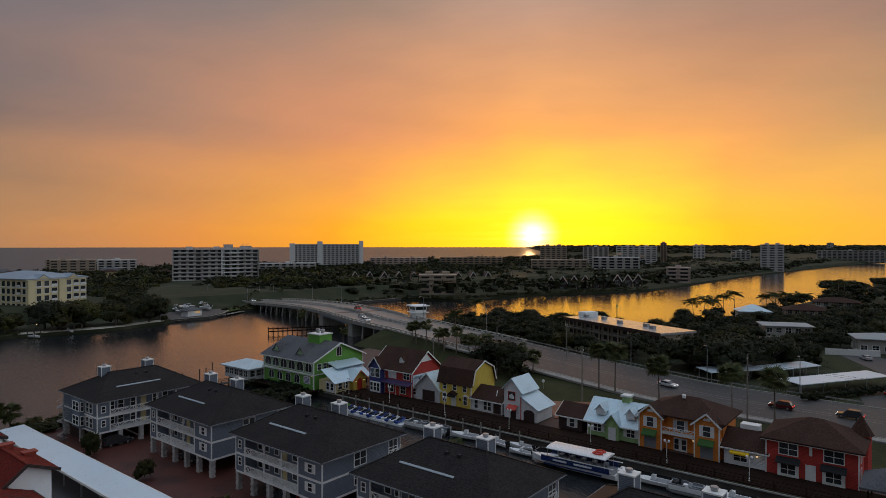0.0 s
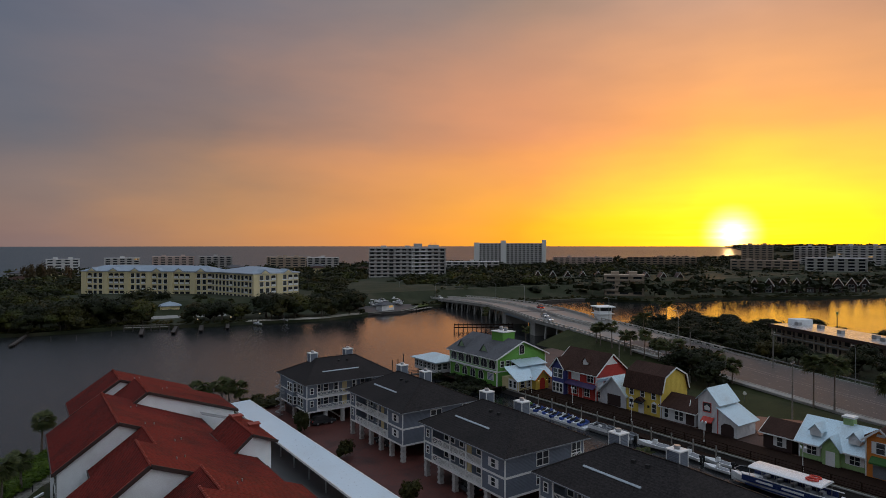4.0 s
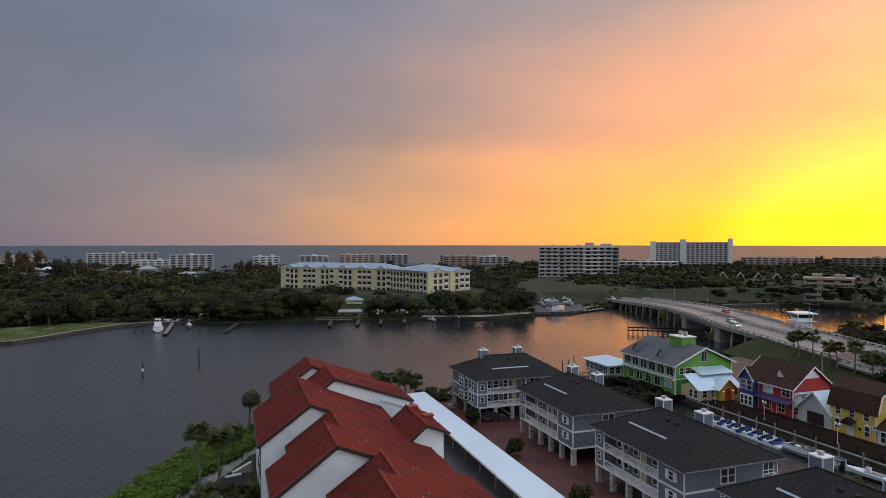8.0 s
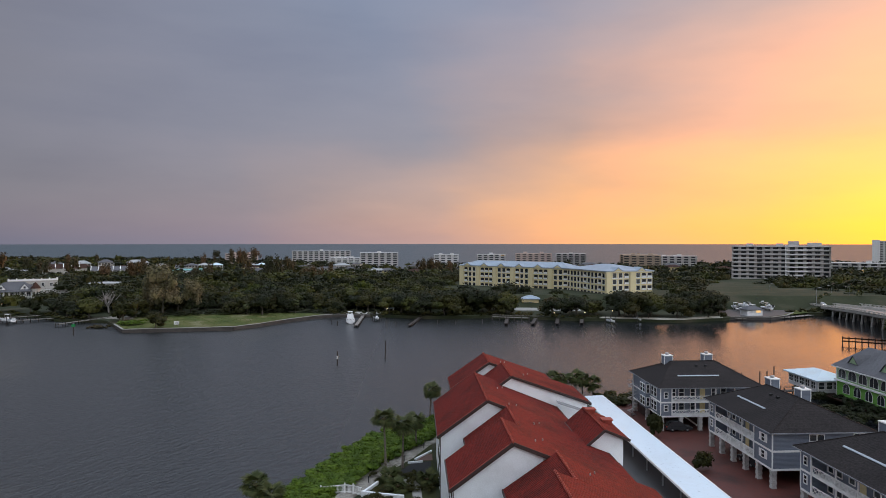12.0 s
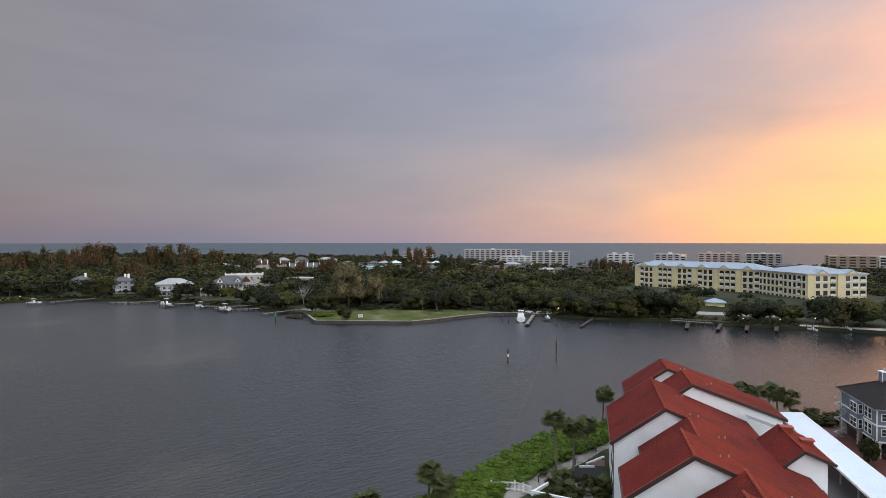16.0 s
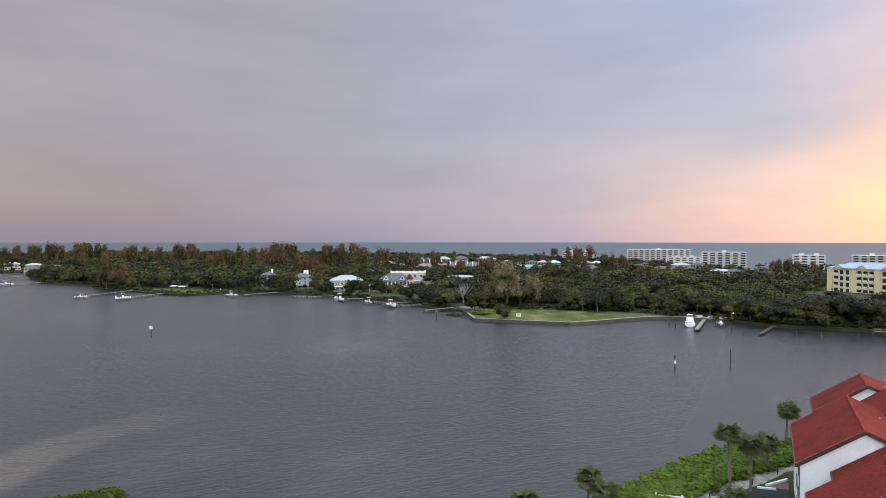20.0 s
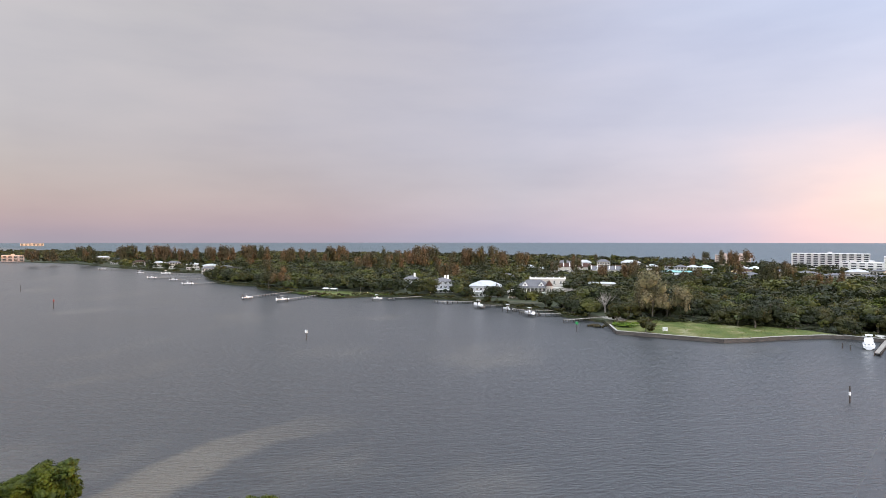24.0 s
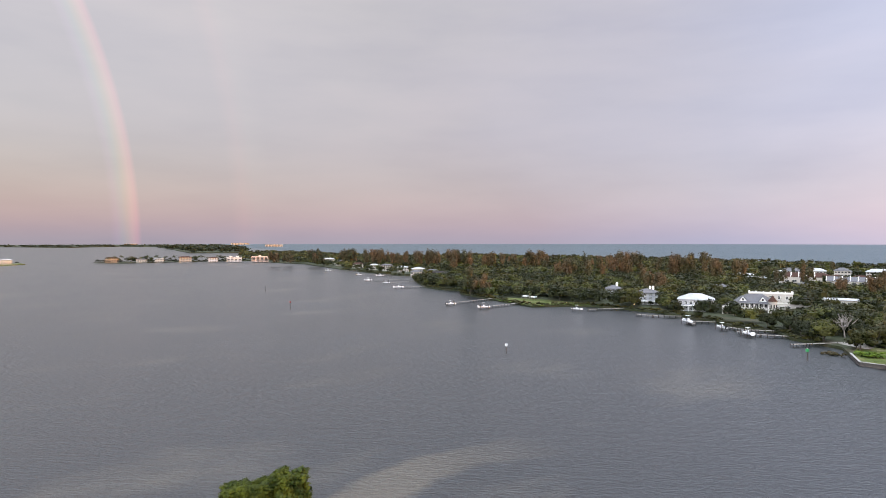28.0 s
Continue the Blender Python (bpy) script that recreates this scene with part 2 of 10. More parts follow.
def tinted(name, stops, scale, rough=0.95, bump=None, fine=5.0):
    """Ground cover: patches of several colours."""
    m = bpy.data.materials.new(name)
    m.use_nodes = True
    n = Nodes(m.node_tree)
    at = n.add("ShaderNodeNewGeometry").outputs["Position"]
    c = n.ramp(n.noise(at, scale, 6.0, 0.65), stops)
    c = n.mix(1.0, c, n.ramp(n.noise(at, fine, 3.0), [(0.3, (0.75,) * 3), (0.7, (1.25,) * 3)]), "MULTIPLY")
    b = n.add("ShaderNodeBsdfPrincipled", {"Base Color": c, "Roughness": rough, "Specular IOR Level": 0.25})
    if bump:
        n.t.links.new(n.add("ShaderNodeBump", {"Strength": 1.0, "Distance": 1.0, "Height": n.math("MULTIPLY", n.noise(at, bump[0], 4.0), bump[1])}).outputs[0], b.inputs["Normal"])
    n.add("ShaderNodeOutputMaterial", {0: b.outputs[0]})
    return m


WATER = water_material()
SOIL = tinted("soil_and_scrub", [(0.30, (0.018, 0.024, 0.010)), (0.50, (0.030, 0.036, 0.016)), (0.70, (0.062, 0.055, 0.034))], 0.06, bump=(1.5, 0.1))
LAWN = tinted("lawn", [(0.32, (0.038, 0.058, 0.010)), (0.47, (0.060, 0.078, 0.015)), (0.57, (0.096, 0.098, 0.030)), (0.70, (0.20, 0.19, 0.118))], 0.09, bump=(4.0, 0.06), fine=1.6)
SAND = tinted("sand", [(0.3, (0.33, 0.30, 0.25)), (0.7, (0.48, 0.45, 0.39))], 0.3, bump=(3.0, 0.05))
SHELL = tinted("dirty_shell_sand", [(0.34, (0.10, 0.085, 0.07)), (0.5, (0.24, 0.22, 0.19)), (0.7, (0.36, 0.34, 0.31))], 0.9, bump=(5.0, 0.08), fine=7.0)
ASPHALT = surface("asphalt", (0.048, 0.045, 0.046), 0.55, grain=(9, 0.15), stain=(0.12, 0.25), stain_col=(0.04, 0.04, 0.042), bump=(20, 0.01))
CONCRETE = surface("weathered_concrete", (0.30, 0.29, 0.27), 0.85, stain=(0.5, 0.3), bump=(5, 0.02))
SEAWALL = surface("stained_seawall_concrete", (0.075, 0.066, 0.060), 0.9, stain=(0.35, 0.38), stain_col=(0.030, 0.026, 0.024), bump=(4, 0.04))
PAVER = surface("red_brick_pavers", (0.100, 0.028, 0.021), 0.6, grain=(5, 0.22), stain=(0.22, 0.40), stain_col=(0.030, 0.012, 0.011), bump=(6, 0.02))
WHITE = surface("white_paint", (0.78, 0.78, 0.77), 0.55, grain=(8, 0.03), stain=(0.7, 0.12))
VILLA_STUCCO = surface("weathered_villa_stucco", (0.411, 0.391, 0.362), 0.85, grain=(10, 0.05), stain=(0.25, 0.2), stain_col=(0.352, 0.332, 0.304))
VILLA_GREY = surface("weathered_grey_siding", (0.330, 0.341, 0.363), 0.8, grain=(6, 0.06), stain=(0.4, 0.2), wave=("z", 0.2, 0.05))
PALE_ROOF = surface("weathered_white_roofing", (0.344, 0.356, 0.367), 0.7, grain=(4, 0.06), stain=(0.2, 0.25), wave=("x", 0.6, 0.03))
STUCCO = surface("white_stucco", (0.85, 0.87, 0.89), 0.85, grain=(12, 0.04), stain=(0.35, 0.14), stain_col=(0.55, 0.55, 0.53), bump=(14, 0.012))
TIN = surface("pale_metal_roofing", (0.56, 0.70, 0.78), 0.38, metal=0.25, stain=(0.3, 0.2), stain_col=(0.42, 0.43, 0.43), wave=("y", 0.6, 0.03))
CANOPY = surface("white_metal_canopy", (0.66, 0.76, 0.84), 0.34, metal=0.1, grain=(3, 0.015), stain=(0.12, 0.12), stain_col=(0.5, 0.52, 0.53), wave=("y", 0.45, 0.02))
RED_TILE = surface("red_roof_tiles", (0.145, 0.019, 0.014), 0.8, spec=0.10, grain=(3, 0.2), stain=(0.25, 0.36), stain_col=(0.062, 0.014, 0.011), wave=("y", 0.33, 0.12), bump=(3, 0.03))
RED_CAP = surface("red_ridge_tiles", (0.28, 0.045, 0.028), 0.6, grain=(4, 0.14), stain=(0.5, 0.3))
# trim colour; on parking and A-frame walls it stands in for shade
DARK_TRIM_AND_SHADE = surface("dark_brown_trim_and_shade", (0.045, 0.025, 0.022), 0.6)
SHINGLE = surface("charcoal_shingles", (0.030, 0.026, 0.026), 0.9, spec=0.12, grain=(4, 0.25), stain=(0.3, 0.3), stain_col=(0.020, 0.018, 0.018), wave=("z", 0.16, 0.03), bump=(7, 0.04))
BROWN_SHINGLE = surface("brown_shingles", (0.058, 0.031, 0.024), 0.9, spec=0.12, grain=(4, 0.2), stain=(0.3, 0.3), wave=("z", 0.16, 0.03), bump=(7, 0.04))
GREY_ROOF = surface("grey_shingles", (0.115, 0.115, 0.125), 0.88, spec=0.15, grain=(4, 0.15), stain=(0.3, 0.25), wave=("z", 0.16, 0.03), bump=(7, 0.04))
SLATE = surface("blue_grey_lap_siding", (0.155, 0.18, 0.225), 0.75, grain=(5, 0.05), stain=(0.5, 0.12), wave=("z", 0.18, 0.05))
SIDING = {
    k: surface(k + "_lap_siding", c, 0.75, grain=(6, 0.05), stain=(0.6, 0.15), wave=("z", 0.2, 0.05))
    for k, c in dict(lime=(0.145, 0.37, 0.065), yellow=(0.72, 0.52, 0.09), red=(0.45, 0.045, 0.035), navy=(0.05, 0.06, 0.22), orange=(0.68, 0.22, 0.035), pale=(0.58, 0.58, 0.60), mint=(0.32, 0.46, 0.28), sage=(0.30, 0.45, 0.19), cream=(0.66, 0.55, 0.30), white=(0.75, 0.75, 0.76)).items()
}
DECK = surface("dark_weathered_timber", (0.024, 0.013, 0.009), 0.9, spec=0.08, grain=(5, 0.2), stain=(0.5, 0.3), wave=("y", 0.15, 0.02))
PALE_DECK = surface("grey_weathered_timber", (0.22, 0.20, 0.18), 0.85, grain=(5, 0.2), stain=(0.5, 0.3), wave=("y", 0.15, 0.02))
PILE = surface("wet_timber_pile", (0.05, 0.04, 0.035), 0.8, grain=(6, 0.2), stain=(1.0, 0.3))
BARK = surface("grey_bark", (0.10, 0.085, 0.07), 0.95, grain=(5, 0.25), bump=(6, 0.06))
PALM_BARK = surface("palm_bark", (0.17, 0.14, 0.115), 0.95, grain=(6, 0.2), wave=("z", 0.22, 0.08))
STEEL = surface("galvanised_steel", (0.36, 0.37, 0.38), 0.45, metal=0.7)
DARK = surface("dark_interior", (0.018, 0.018, 0.02), 0.9)
BLACK = surface("black_rubber", (0.015, 0.015, 0.016), 0.7)
GEL = surface("white_gelcoat", (0.78, 0.79, 0.80), 0.25, grain=(6, 0.02), stain=(0.8, 0.08))
BLUE_GEL = surface("blue_gelcoat", (0.035, 0.07, 0.26), 0.28, rand=0.5)
GREEN_GEL = surface("lime_gelcoat", (0.12, 0.34, 0.05), 0.3)
GREY_PLASTIC = surface("grey_vinyl", (0.20, 0.21, 0.23), 0.6)
RED_PAINT = surface("red_paint", (0.55, 0.05, 0.03), 0.45)
GREEN_PAINT = surface("green_paint", (0.03, 0.25, 0.08), 0.5)
AWNING_GREEN = surface("green_canvas", (0.05, 0.13, 0.035), 0.9, wave=("y", 0.25, 0.02))
AWNING_YELLOW = surface("yellow_canvas", (0.80, 0.50, 0.02), 0.9)
AWNING_DARK = surface("black_canvas", (0.02, 0.02, 0.022), 0.9)
LINE = surface("worn_road_paint", (0.26, 0.25, 0.24), 0.7, grain=(6, 0.2))
WET_ROOF = surface("wet_flat_roof_membrane", (0.42, 0.42, 0.42), 0.22, grain=(2, 0.1), stain=(0.3, 0.3))
PURPLE_ROOF = surface("purple_metal", (0.06, 0.035, 0.11), 0.6)
TEAL_ROOF = surface("teal_metal_roof", (0.16, 0.38, 0.38), 0.5, wave=("x", 0.5, 0.03))
BUTTER = surface("pale_yellow_stucco", (0.70, 0.61, 0.37), 0.85, grain=(10, 0.04), stain=(0.15, 0.15))
BLUE_ROOF = surface("blue_grey_metal_roof", (0.27, 0.33, 0.40), 0.5, metal=0.2, stain=(0.1, 0.2), wave=("x", 0.6, 0.03))
GREY_STUCCO = surface("grey_stucco", (0.50, 0.48, 0.47), 0.85, stain=(0.2, 0.2))
TAN_STUCCO = surface("tan_stucco", (0.40, 0.32, 0.25), 0.85, stain=(0.15, 0.2))
DECK_CONCRETE = surface("worn_pale_bridge_deck", (0.21, 0.195, 0.18), 0.5, stain=(0.12, 0.3), stain_col=(0.2, 0.19, 0.18))
PALE_CONCRETE = surface("pale_balustrade_concrete", (0.46, 0.44, 0.41), 0.7, stain=(0.4, 0.25))
BLOCK_WHITE = surface("weathered_white_stucco", (0.60, 0.59, 0.58), 0.85, grain=(8, 0.05), stain=(0.15, 0.2), stain_col=(0.46, 0.45, 0.43))
PINK_STUCCO = surface("pink_stucco", (0.52, 0.41, 0.36), 0.85, stain=(0.15, 0.2))
GLASS = glass("dark_window_glass")
LIT = glass("lit_window_glass", (0.3, 0.2, 0.1), 0.2, emit=((1.0, 0.62, 0.25), 0.8))
LAMP = surface("lamp_glow", (0.9, 0.8, 0.6), 0.5, emit=((1.0, 0.66, 0.32), 1.6))
RED_LAMP = surface("tail_light_glow", (0.6, 0.02, 0.02), 0.4, emit=((1.0, 0.06, 0.03), 2.5))
HEAD_LAMP = surface("headlight_glow", (0.9, 0.9, 0.85), 0.4, emit=((1.0, 0.95, 0.85), 2.2))
LEAF = foliage("broad_leaves", (0.019, 0.023, 0.005), (0.044, 0.041, 0.009), (0.070, 0.050, 0.012))
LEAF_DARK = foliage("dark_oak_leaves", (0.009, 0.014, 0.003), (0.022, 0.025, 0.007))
LEAF_YELLOW = foliage("yellow_green_mangrove_leaves", (0.020, 0.032, 0.003), (0.074, 0.086, 0.007), patch=0.5)
LEAF_LIGHT = foliage("bright_mangrove_leaves", (0.054, 0.099, 0.008), (0.099, 0.152, 0.012), patch=0.4)
LEAF_RUSTY = foliage("rusty_pine_needles", (0.036, 0.040, 0.017), (0.112, 0.065, 0.033), patch=0.03)
LEAF_TAN = foliage("tan_feathery_needles", (0.112, 0.102, 0.050), (0.165, 0.132, 0.073), patch=0.2)
LEAF_OLIVE = foliage("olive_leaves", (0.039, 0.048, 0.010), (0.072, 0.070, 0.015), (0.029, 0.041, 0.009))
VERGE = tinted("dark_verge_grass", [(0.3, (0.020, 0.026, 0.007)), (0.6, (0.036, 0.040, 0.012)), (0.8, (0.061, 0.054, 0.025))], 0.15, bump=(4.0, 0.05))
LOT = surface("reddish_brown_parking", (0.13, 0.075, 0.06), 0.85, grain=(5, 0.15), stain=(0.2, 0.35), stain_col=(0.06, 0.045, 0.04))
FROND = foliage("palm_fronds", (0.039, 0.053, 0.016), (0.082, 0.088, 0.031), patch=1.2)
GRASS = foliage("long_grass", (0.061, 0.083, 0.015), (0.090, 0.104, 0.024), (0.130, 0.122, 0.058), patch=0.09)


# ---- small mesh kit ----
class MB:
    """Points and faces gathered for one mesh."""

    def __init__(self):
        self.v, self.f = [], []

    def add(self, pts, faces):
        o = len(self.v)
        self.v += [tuple(p) for p in pts]
        self.f += [tuple(o + i for i in f) for f in faces]
        return self

    def box(self, x0, x1, y0, y1, z0, z1):
        x0, x1, y0, y1, z0, z1 = min(x0, x1), max(x0, x1), min(y0, y1), max(y0, y1), min(z0, z1), max(z0, z1)
        p = [(x, y, z) for z in (z0, z1) for x, y in ((x0, y0), (x1, y0), (x1, y1), (x0, y1))]
        return self.add(p, [(3, 2, 1, 0), (4, 5, 6, 7), (0, 1, 5, 4), (1, 2, 6, 5), (2, 3, 7, 6), (3, 0, 4, 7)])

    def prism(self, poly, z0, z1):
        n = len(poly)
        p = [(x, y, z0) for x, y in poly] + [(x, y, z1) for x, y in poly]
        return self.add(p, [tuple(range(n))[::-1], tuple(range(n, 2 * n))] + [(i, (i + 1) % n, n + (i + 1) % n, n + i) for i in range(n)])

    def extrude(self, poly, axis, a, b):
        """A polygon in the plane across an axis ('x': (y, z), 'y': (x, z)), drawn out from a to b."""
        n = len(poly)
        at = (lambda q, s: (s, q[0], q[1])) if axis == "x" else (lambda q, s: (q[0], s, q[1]))
        p = [at(q, a) for q in poly] + [at(q, b) for q in poly]
        return self.add(p, [tuple(range(n))[::-1], tuple(range(n, 2 * n))] + [(i, (i + 1) % n, n + (i + 1) % n, n + i) for i in range(n)])

    def slab(self, quad, thick):
        """A flat polygon given by its top corners, with thickness below it."""
        q = [Vector(p) for p in quad]
        nrm = (q[1] - q[0]).cross(q[2] - q[0]).normalized()
        nrm = nrm if nrm.z >= 0 else -nrm
        n = len(q)
        return self.add(q + [p - nrm * thick for p in q], [tuple(range(n)), tuple(range(n, 2 * n))[::-1]] + [(i, (i + 1) % n, n + (i + 1) % n, n + i) for i in range(n)])

    def beam(self, a, b, w, h=None):
        a, b = Vector(a), Vector(b)
        d = (b - a).normalized()
        s = d.cross(Vector((0, 0, 1)))
        s = (s if s.length > 1e-3 else Vector((1, 0, 0))).normalized() * w / 2
        t = s.cross(d).normalized() * (h or w) / 2
        p = [e + i * s + j * t for e in (a, b) for i, j in ((-1, -1), (1, -1), (1, 1), (-1, 1))]
        return self.add(p, [(0, 1, 2, 3), (7, 6, 5, 4), (0, 4, 5, 1), (1, 5, 6, 2), (2, 6, 7, 3), (3, 7, 4, 0)])

    def tube(self, pts, radii, n=7):
        """A round tapering stem through points."""
        rings = []
        for i, p in enumerate(pts):
            d = (Vector(pts[min(i + 1, len(pts) - 1)]) - Vector(pts[max(i - 1, 0)])).normalized()
            s = d.orthogonal().normalized()
            t = d.cross(s)
            rings.append([Vector(p) + radii[i] * (math.cos(a) * s + math.sin(a) * t) for a in (2 * math.pi * k / n for k in range(n))])
        o = [p for r in rings for p in r]
        f = [(i * n + k, i * n + (k + 1) % n, (i + 1) * n + (k + 1) % n, (i + 1) * n + k) for i in range(len(pts) - 1) for k in range(n)]
        f += [tuple(range(n))[::-1], tuple((len(pts) - 1) * n + k for k in range(n))]
        return self.add(o, f)

    def cyl(self, x, y, z0, z1, r, r1=None, n=10):
        return self.tube([(x, y, z0), (x, y, z1)], [r, r if r1 is None else r1], n)

    def moved(self, m):
        self.v = [tuple(m @ Vector(p)) for p in self.v]
        return self

    def mesh(self, name, mat):
        me = bpy.data.meshes.new(name)
        me.from_pydata(self.v, [], self.f)
        me.materials.append(mat)
        me.validate()
        b = bmesh.new()
        b.from_mesh(me)
        bmesh.ops.recalc_face_normals(b, faces=b.faces)
        b.to_mesh(me)
        b.free()
        return me


def part(name, mb, mat, parent, label="", kind=""):
    """One mesh under a thing or a part."""
    ob = new(name, mb if isinstance(mb, bpy.types.Mesh) else mb.mesh(name, mat))
    ob.parent = parent
    return tagged(ob, label, kind=kind)


def thing(name, m, label, category, group="", kind=""):
    ob = new(name)
    ob.empty_display_size = 0.5
    ob.matrix_world = m
    return tagged(ob, label, category, group, kind)


def solid(name, mb, mat, label="", category="", kind="", m=None, group=""):
    ob = new(name, mb.mesh(name, mat))
    if m is not None:
        ob.matrix_world = m
    return tagged(ob, label, category, group, kind)


from mathutils import geometry

# ---- water, land, road ----
def water_sheet():
    """A round sheet; its far rim lifts gently to the height of the sea's true horizon."""
    radii = [0, 40, 90, 160, 260, 400, 600, 900, 1300, 1800, 2400, 3000, 3600, 4200, 4850]
    mb, n = MB(), 96
    pts = [(0, 0, 0)]
    for r in radii[1:]:
        z = 0 if r < 2400 else (r - 2400) / 2450 * 21.0
        pts += [(r * math.cos(2 * math.pi * k / n), r * math.sin(2 * math.pi * k / n), z) for k in range(n)]
    faces = [(0, 1 + k, 1 + (k + 1) % n) for k in range(n)]
    for i in range(len(radii) - 2):
        a, b = 1 + i * n, 1 + (i + 1) * n
        faces += [(a + k, b + k, b + (k + 1) % n, a + (k + 1) % n) for k in range(n)]
    mb.add(pts, faces)
    return solid("water", mb, WATER, "rippled grey bay water reflecting the sunset", "water", "structure")


water_sheet()


def land(name, outline, z, mat, label, category="ground", base=-1.5, bank=0.0):
    """A piece of land with real banks: its outline drawn up from below the water."""
    bm = bmesh.new()
    top = [bm.verts.new((x, y, z + max(0, math.hypot(x, y) - 2400) * 0.0084)) for x, y in outline]
    low = [bm.verts.new((x, y, base)) for x, y in outline]
    face = bm.faces.new(top)
    for i in range(len(top)):
        j = (i + 1) % len(top)
        bm.faces.new((top[i], top[j], low[j], low[i]))
    bm.faces.remove(face)
    for a, b, c in geometry.tessellate_polygon([[Vector((x, y, 0)) for x, y in outline]]):
        bm.faces.new((top[a], top[b], top[c]))
    bmesh.ops.recalc_face_normals(bm, faces=bm.faces)
    me = bpy.data.meshes.new(name)
    bm.to_mesh(me)
    bm.free()
    me.materials.append(mat)
    return tagged(new(name, me), label, category, kind="structure")


MAINLAND = [(-28, -600), (-27, 0), (-25.5, 60), (-22, 77), (-17.2, 87), (-12.8, 99), (-7.2, 110.5), (4, 121.5), (12, 128), (22, 132), (45, 137), (66, 133), (68, 128), (68, -60), (97, -60), (97, 134), (93, 138), (94, 149), (103, 152),
            (122, 147), (150, 151), (170, 158), (190, 166), (214, 172), (240, 178), (252, 176), (250, 140), (262, 121), (282, 96), (300, 89), (342, 74), (402, 66), (479, 57), (540, 20), (700, -60), (1600, -200), (4300, -350), (4300, -2000), (0, -2500)]
ISLAND = [(-1461, 44), (-1400, 100), (-1422, 175), (-1446, 260), (-1436, 295), (-1440, 357), (-1266, 371), (-1179, 396), (-925, 372), (-752, 367), (-699, 376), (-601, 329), (-533, 302), (-502, 298), (-476, 305), (-445, 288), (-408, 284), (-377, 279), (-353, 277), (-334, 274), (-325, 300), (-312, 313),
          (-290, 317), (-268, 320), (-245, 317), (-224, 312), (-204, 304), (-178, 303), (-162, 287), (-146, 283), (-136, 280), (-126, 266), (-115, 250), (-92, 253), (-73.6, 256), (-66, 265), (-56, 281), (-46, 293), (-38.8, 298), (-20.7, 297), (-9, 294), (4, 290), (22, 290), (35, 291), (47, 287), (60, 283), (72, 279),
          (86, 278), (99, 275), (111, 271), (121, 271), (131, 274), (141, 276), (147, 280), (164, 278), (176, 285), (186, 296), (200, 294), (215, 300), (240, 300), (262, 280), (300, 276), (312, 256), (318, 239), (379, 229), (405, 213), (483, 178), (617, 174), (743, 173), (980, 158), (1285, 130), (1580, 84),
          (2600, -40), (4300, -200), (4600, 900), (4300, 1750), (2600, 1330), (1500, 960), (1000, 820), (500, 800), (60, 790), (-80, 830), (-160, 930), (-320, 1080), (-600, 1170), (-1000, 1180), (-1400, 1020), (-1900, 800), (-2300, 640), (-2250, 520), (-1900, 432), (-1560, 388), (-1490, 340), (-1482, 300), (-1470, 200), (-1490, 60)]
land("ground_mainland", MAINLAND, 1.3, SOIL, "flat sandy mainland with scrub and soil")
land("ground_island", ISLAND, 1.3, SOIL, "flat barrier island with scrub and soil")
# far shores
land("ground_far_shore", [(-4300, -1500), (-3750, -1400), (-3700, -700), (-3900, -300), (-3600, 0), (-3900, 250), (-3700, 420), (-2400, 380), (-2350, 600), (-4300, 900)], 3.0, SOIL, "low wooded shore far across the bay", base=-2)
land("ground_far_isle", [(-1480, -140), (-1405, -150), (-1398, -95), (-1425, -70), (-1480, -80)], 1.5, LAWN, "small built-up spit in the bay")
land("ground_river_isle", [(512, 50), (540, 42), (596, 44), (600, 70), (560, 70), (520, 62)], 0.6, SOIL, "low mangrove islet in the river")
land("ground_river_isle_2", [(622, 22), (720, 6), (760, 20), (700, 48), (645, 42)], 0.6, SOIL, "low mangrove islet in the river")
COAST = [(2250 * math.sin(radians(a)), 2250 * math.cos(radians(a))) for a in range(62, 104, 3)] + [(4700 * math.sin(radians(a)), 4700 * math.cos(radians(a))) for a in range(101, 58, -3)]
land("ground_far_coast", COAST, 4.0, SOIL, "dark wooded coast along the horizon", base=-2)
land("lawn_point", [(-114.6, 250.6), (-92, 253.6), (-73.4, 256.6), (-66, 265.8), (-56, 281.8), (-46, 293.8), (-40, 299), (-60, 308), (-110, 302), (-133, 287), (-125.6, 267)], 1.34, LAWN, "overgrown bright green lawn on the point", "lawn", base=1.2)
land("lawn_park", [(-376, 280), (-353, 278), (-334.6, 275), (-326, 300), (-314, 312), (-330, 318), (-372, 308), (-391, 296)], 1.34, LAWN, "bright green waterside lawn", "lawn", base=1.2)
land("lawn_slope", [(116, -10), (132, -10), (132, 30), (137, 62), (148, 92), (150, 128), (140, 118), (118, 62)], 1.34, VERGE, "mown grass slope beside the road", "lawn", base=1.2)
land("lawn_river", [(238, 92), (262, 119), (281, 95), (268, 80)], 1.34, LAWN, "green lawn on the river bank", "lawn", base=1.2)
land("lawn_marina", [(176, 286), (198, 298), (214, 302), (210, 318), (180, 306)], 1.34, LAWN, "green lawn beside the marina", "lawn", base=1.2)
land("beach", [(84, 278.6), (99, 275.4), (111, 271.4), (121, 271.4), (131, 274.4), (141, 276.4), (144, 283), (131, 281), (120, 277), (100, 281), (86, 284)], 1.36, SAND, "pale sandy beach strip", "beach", base=0)
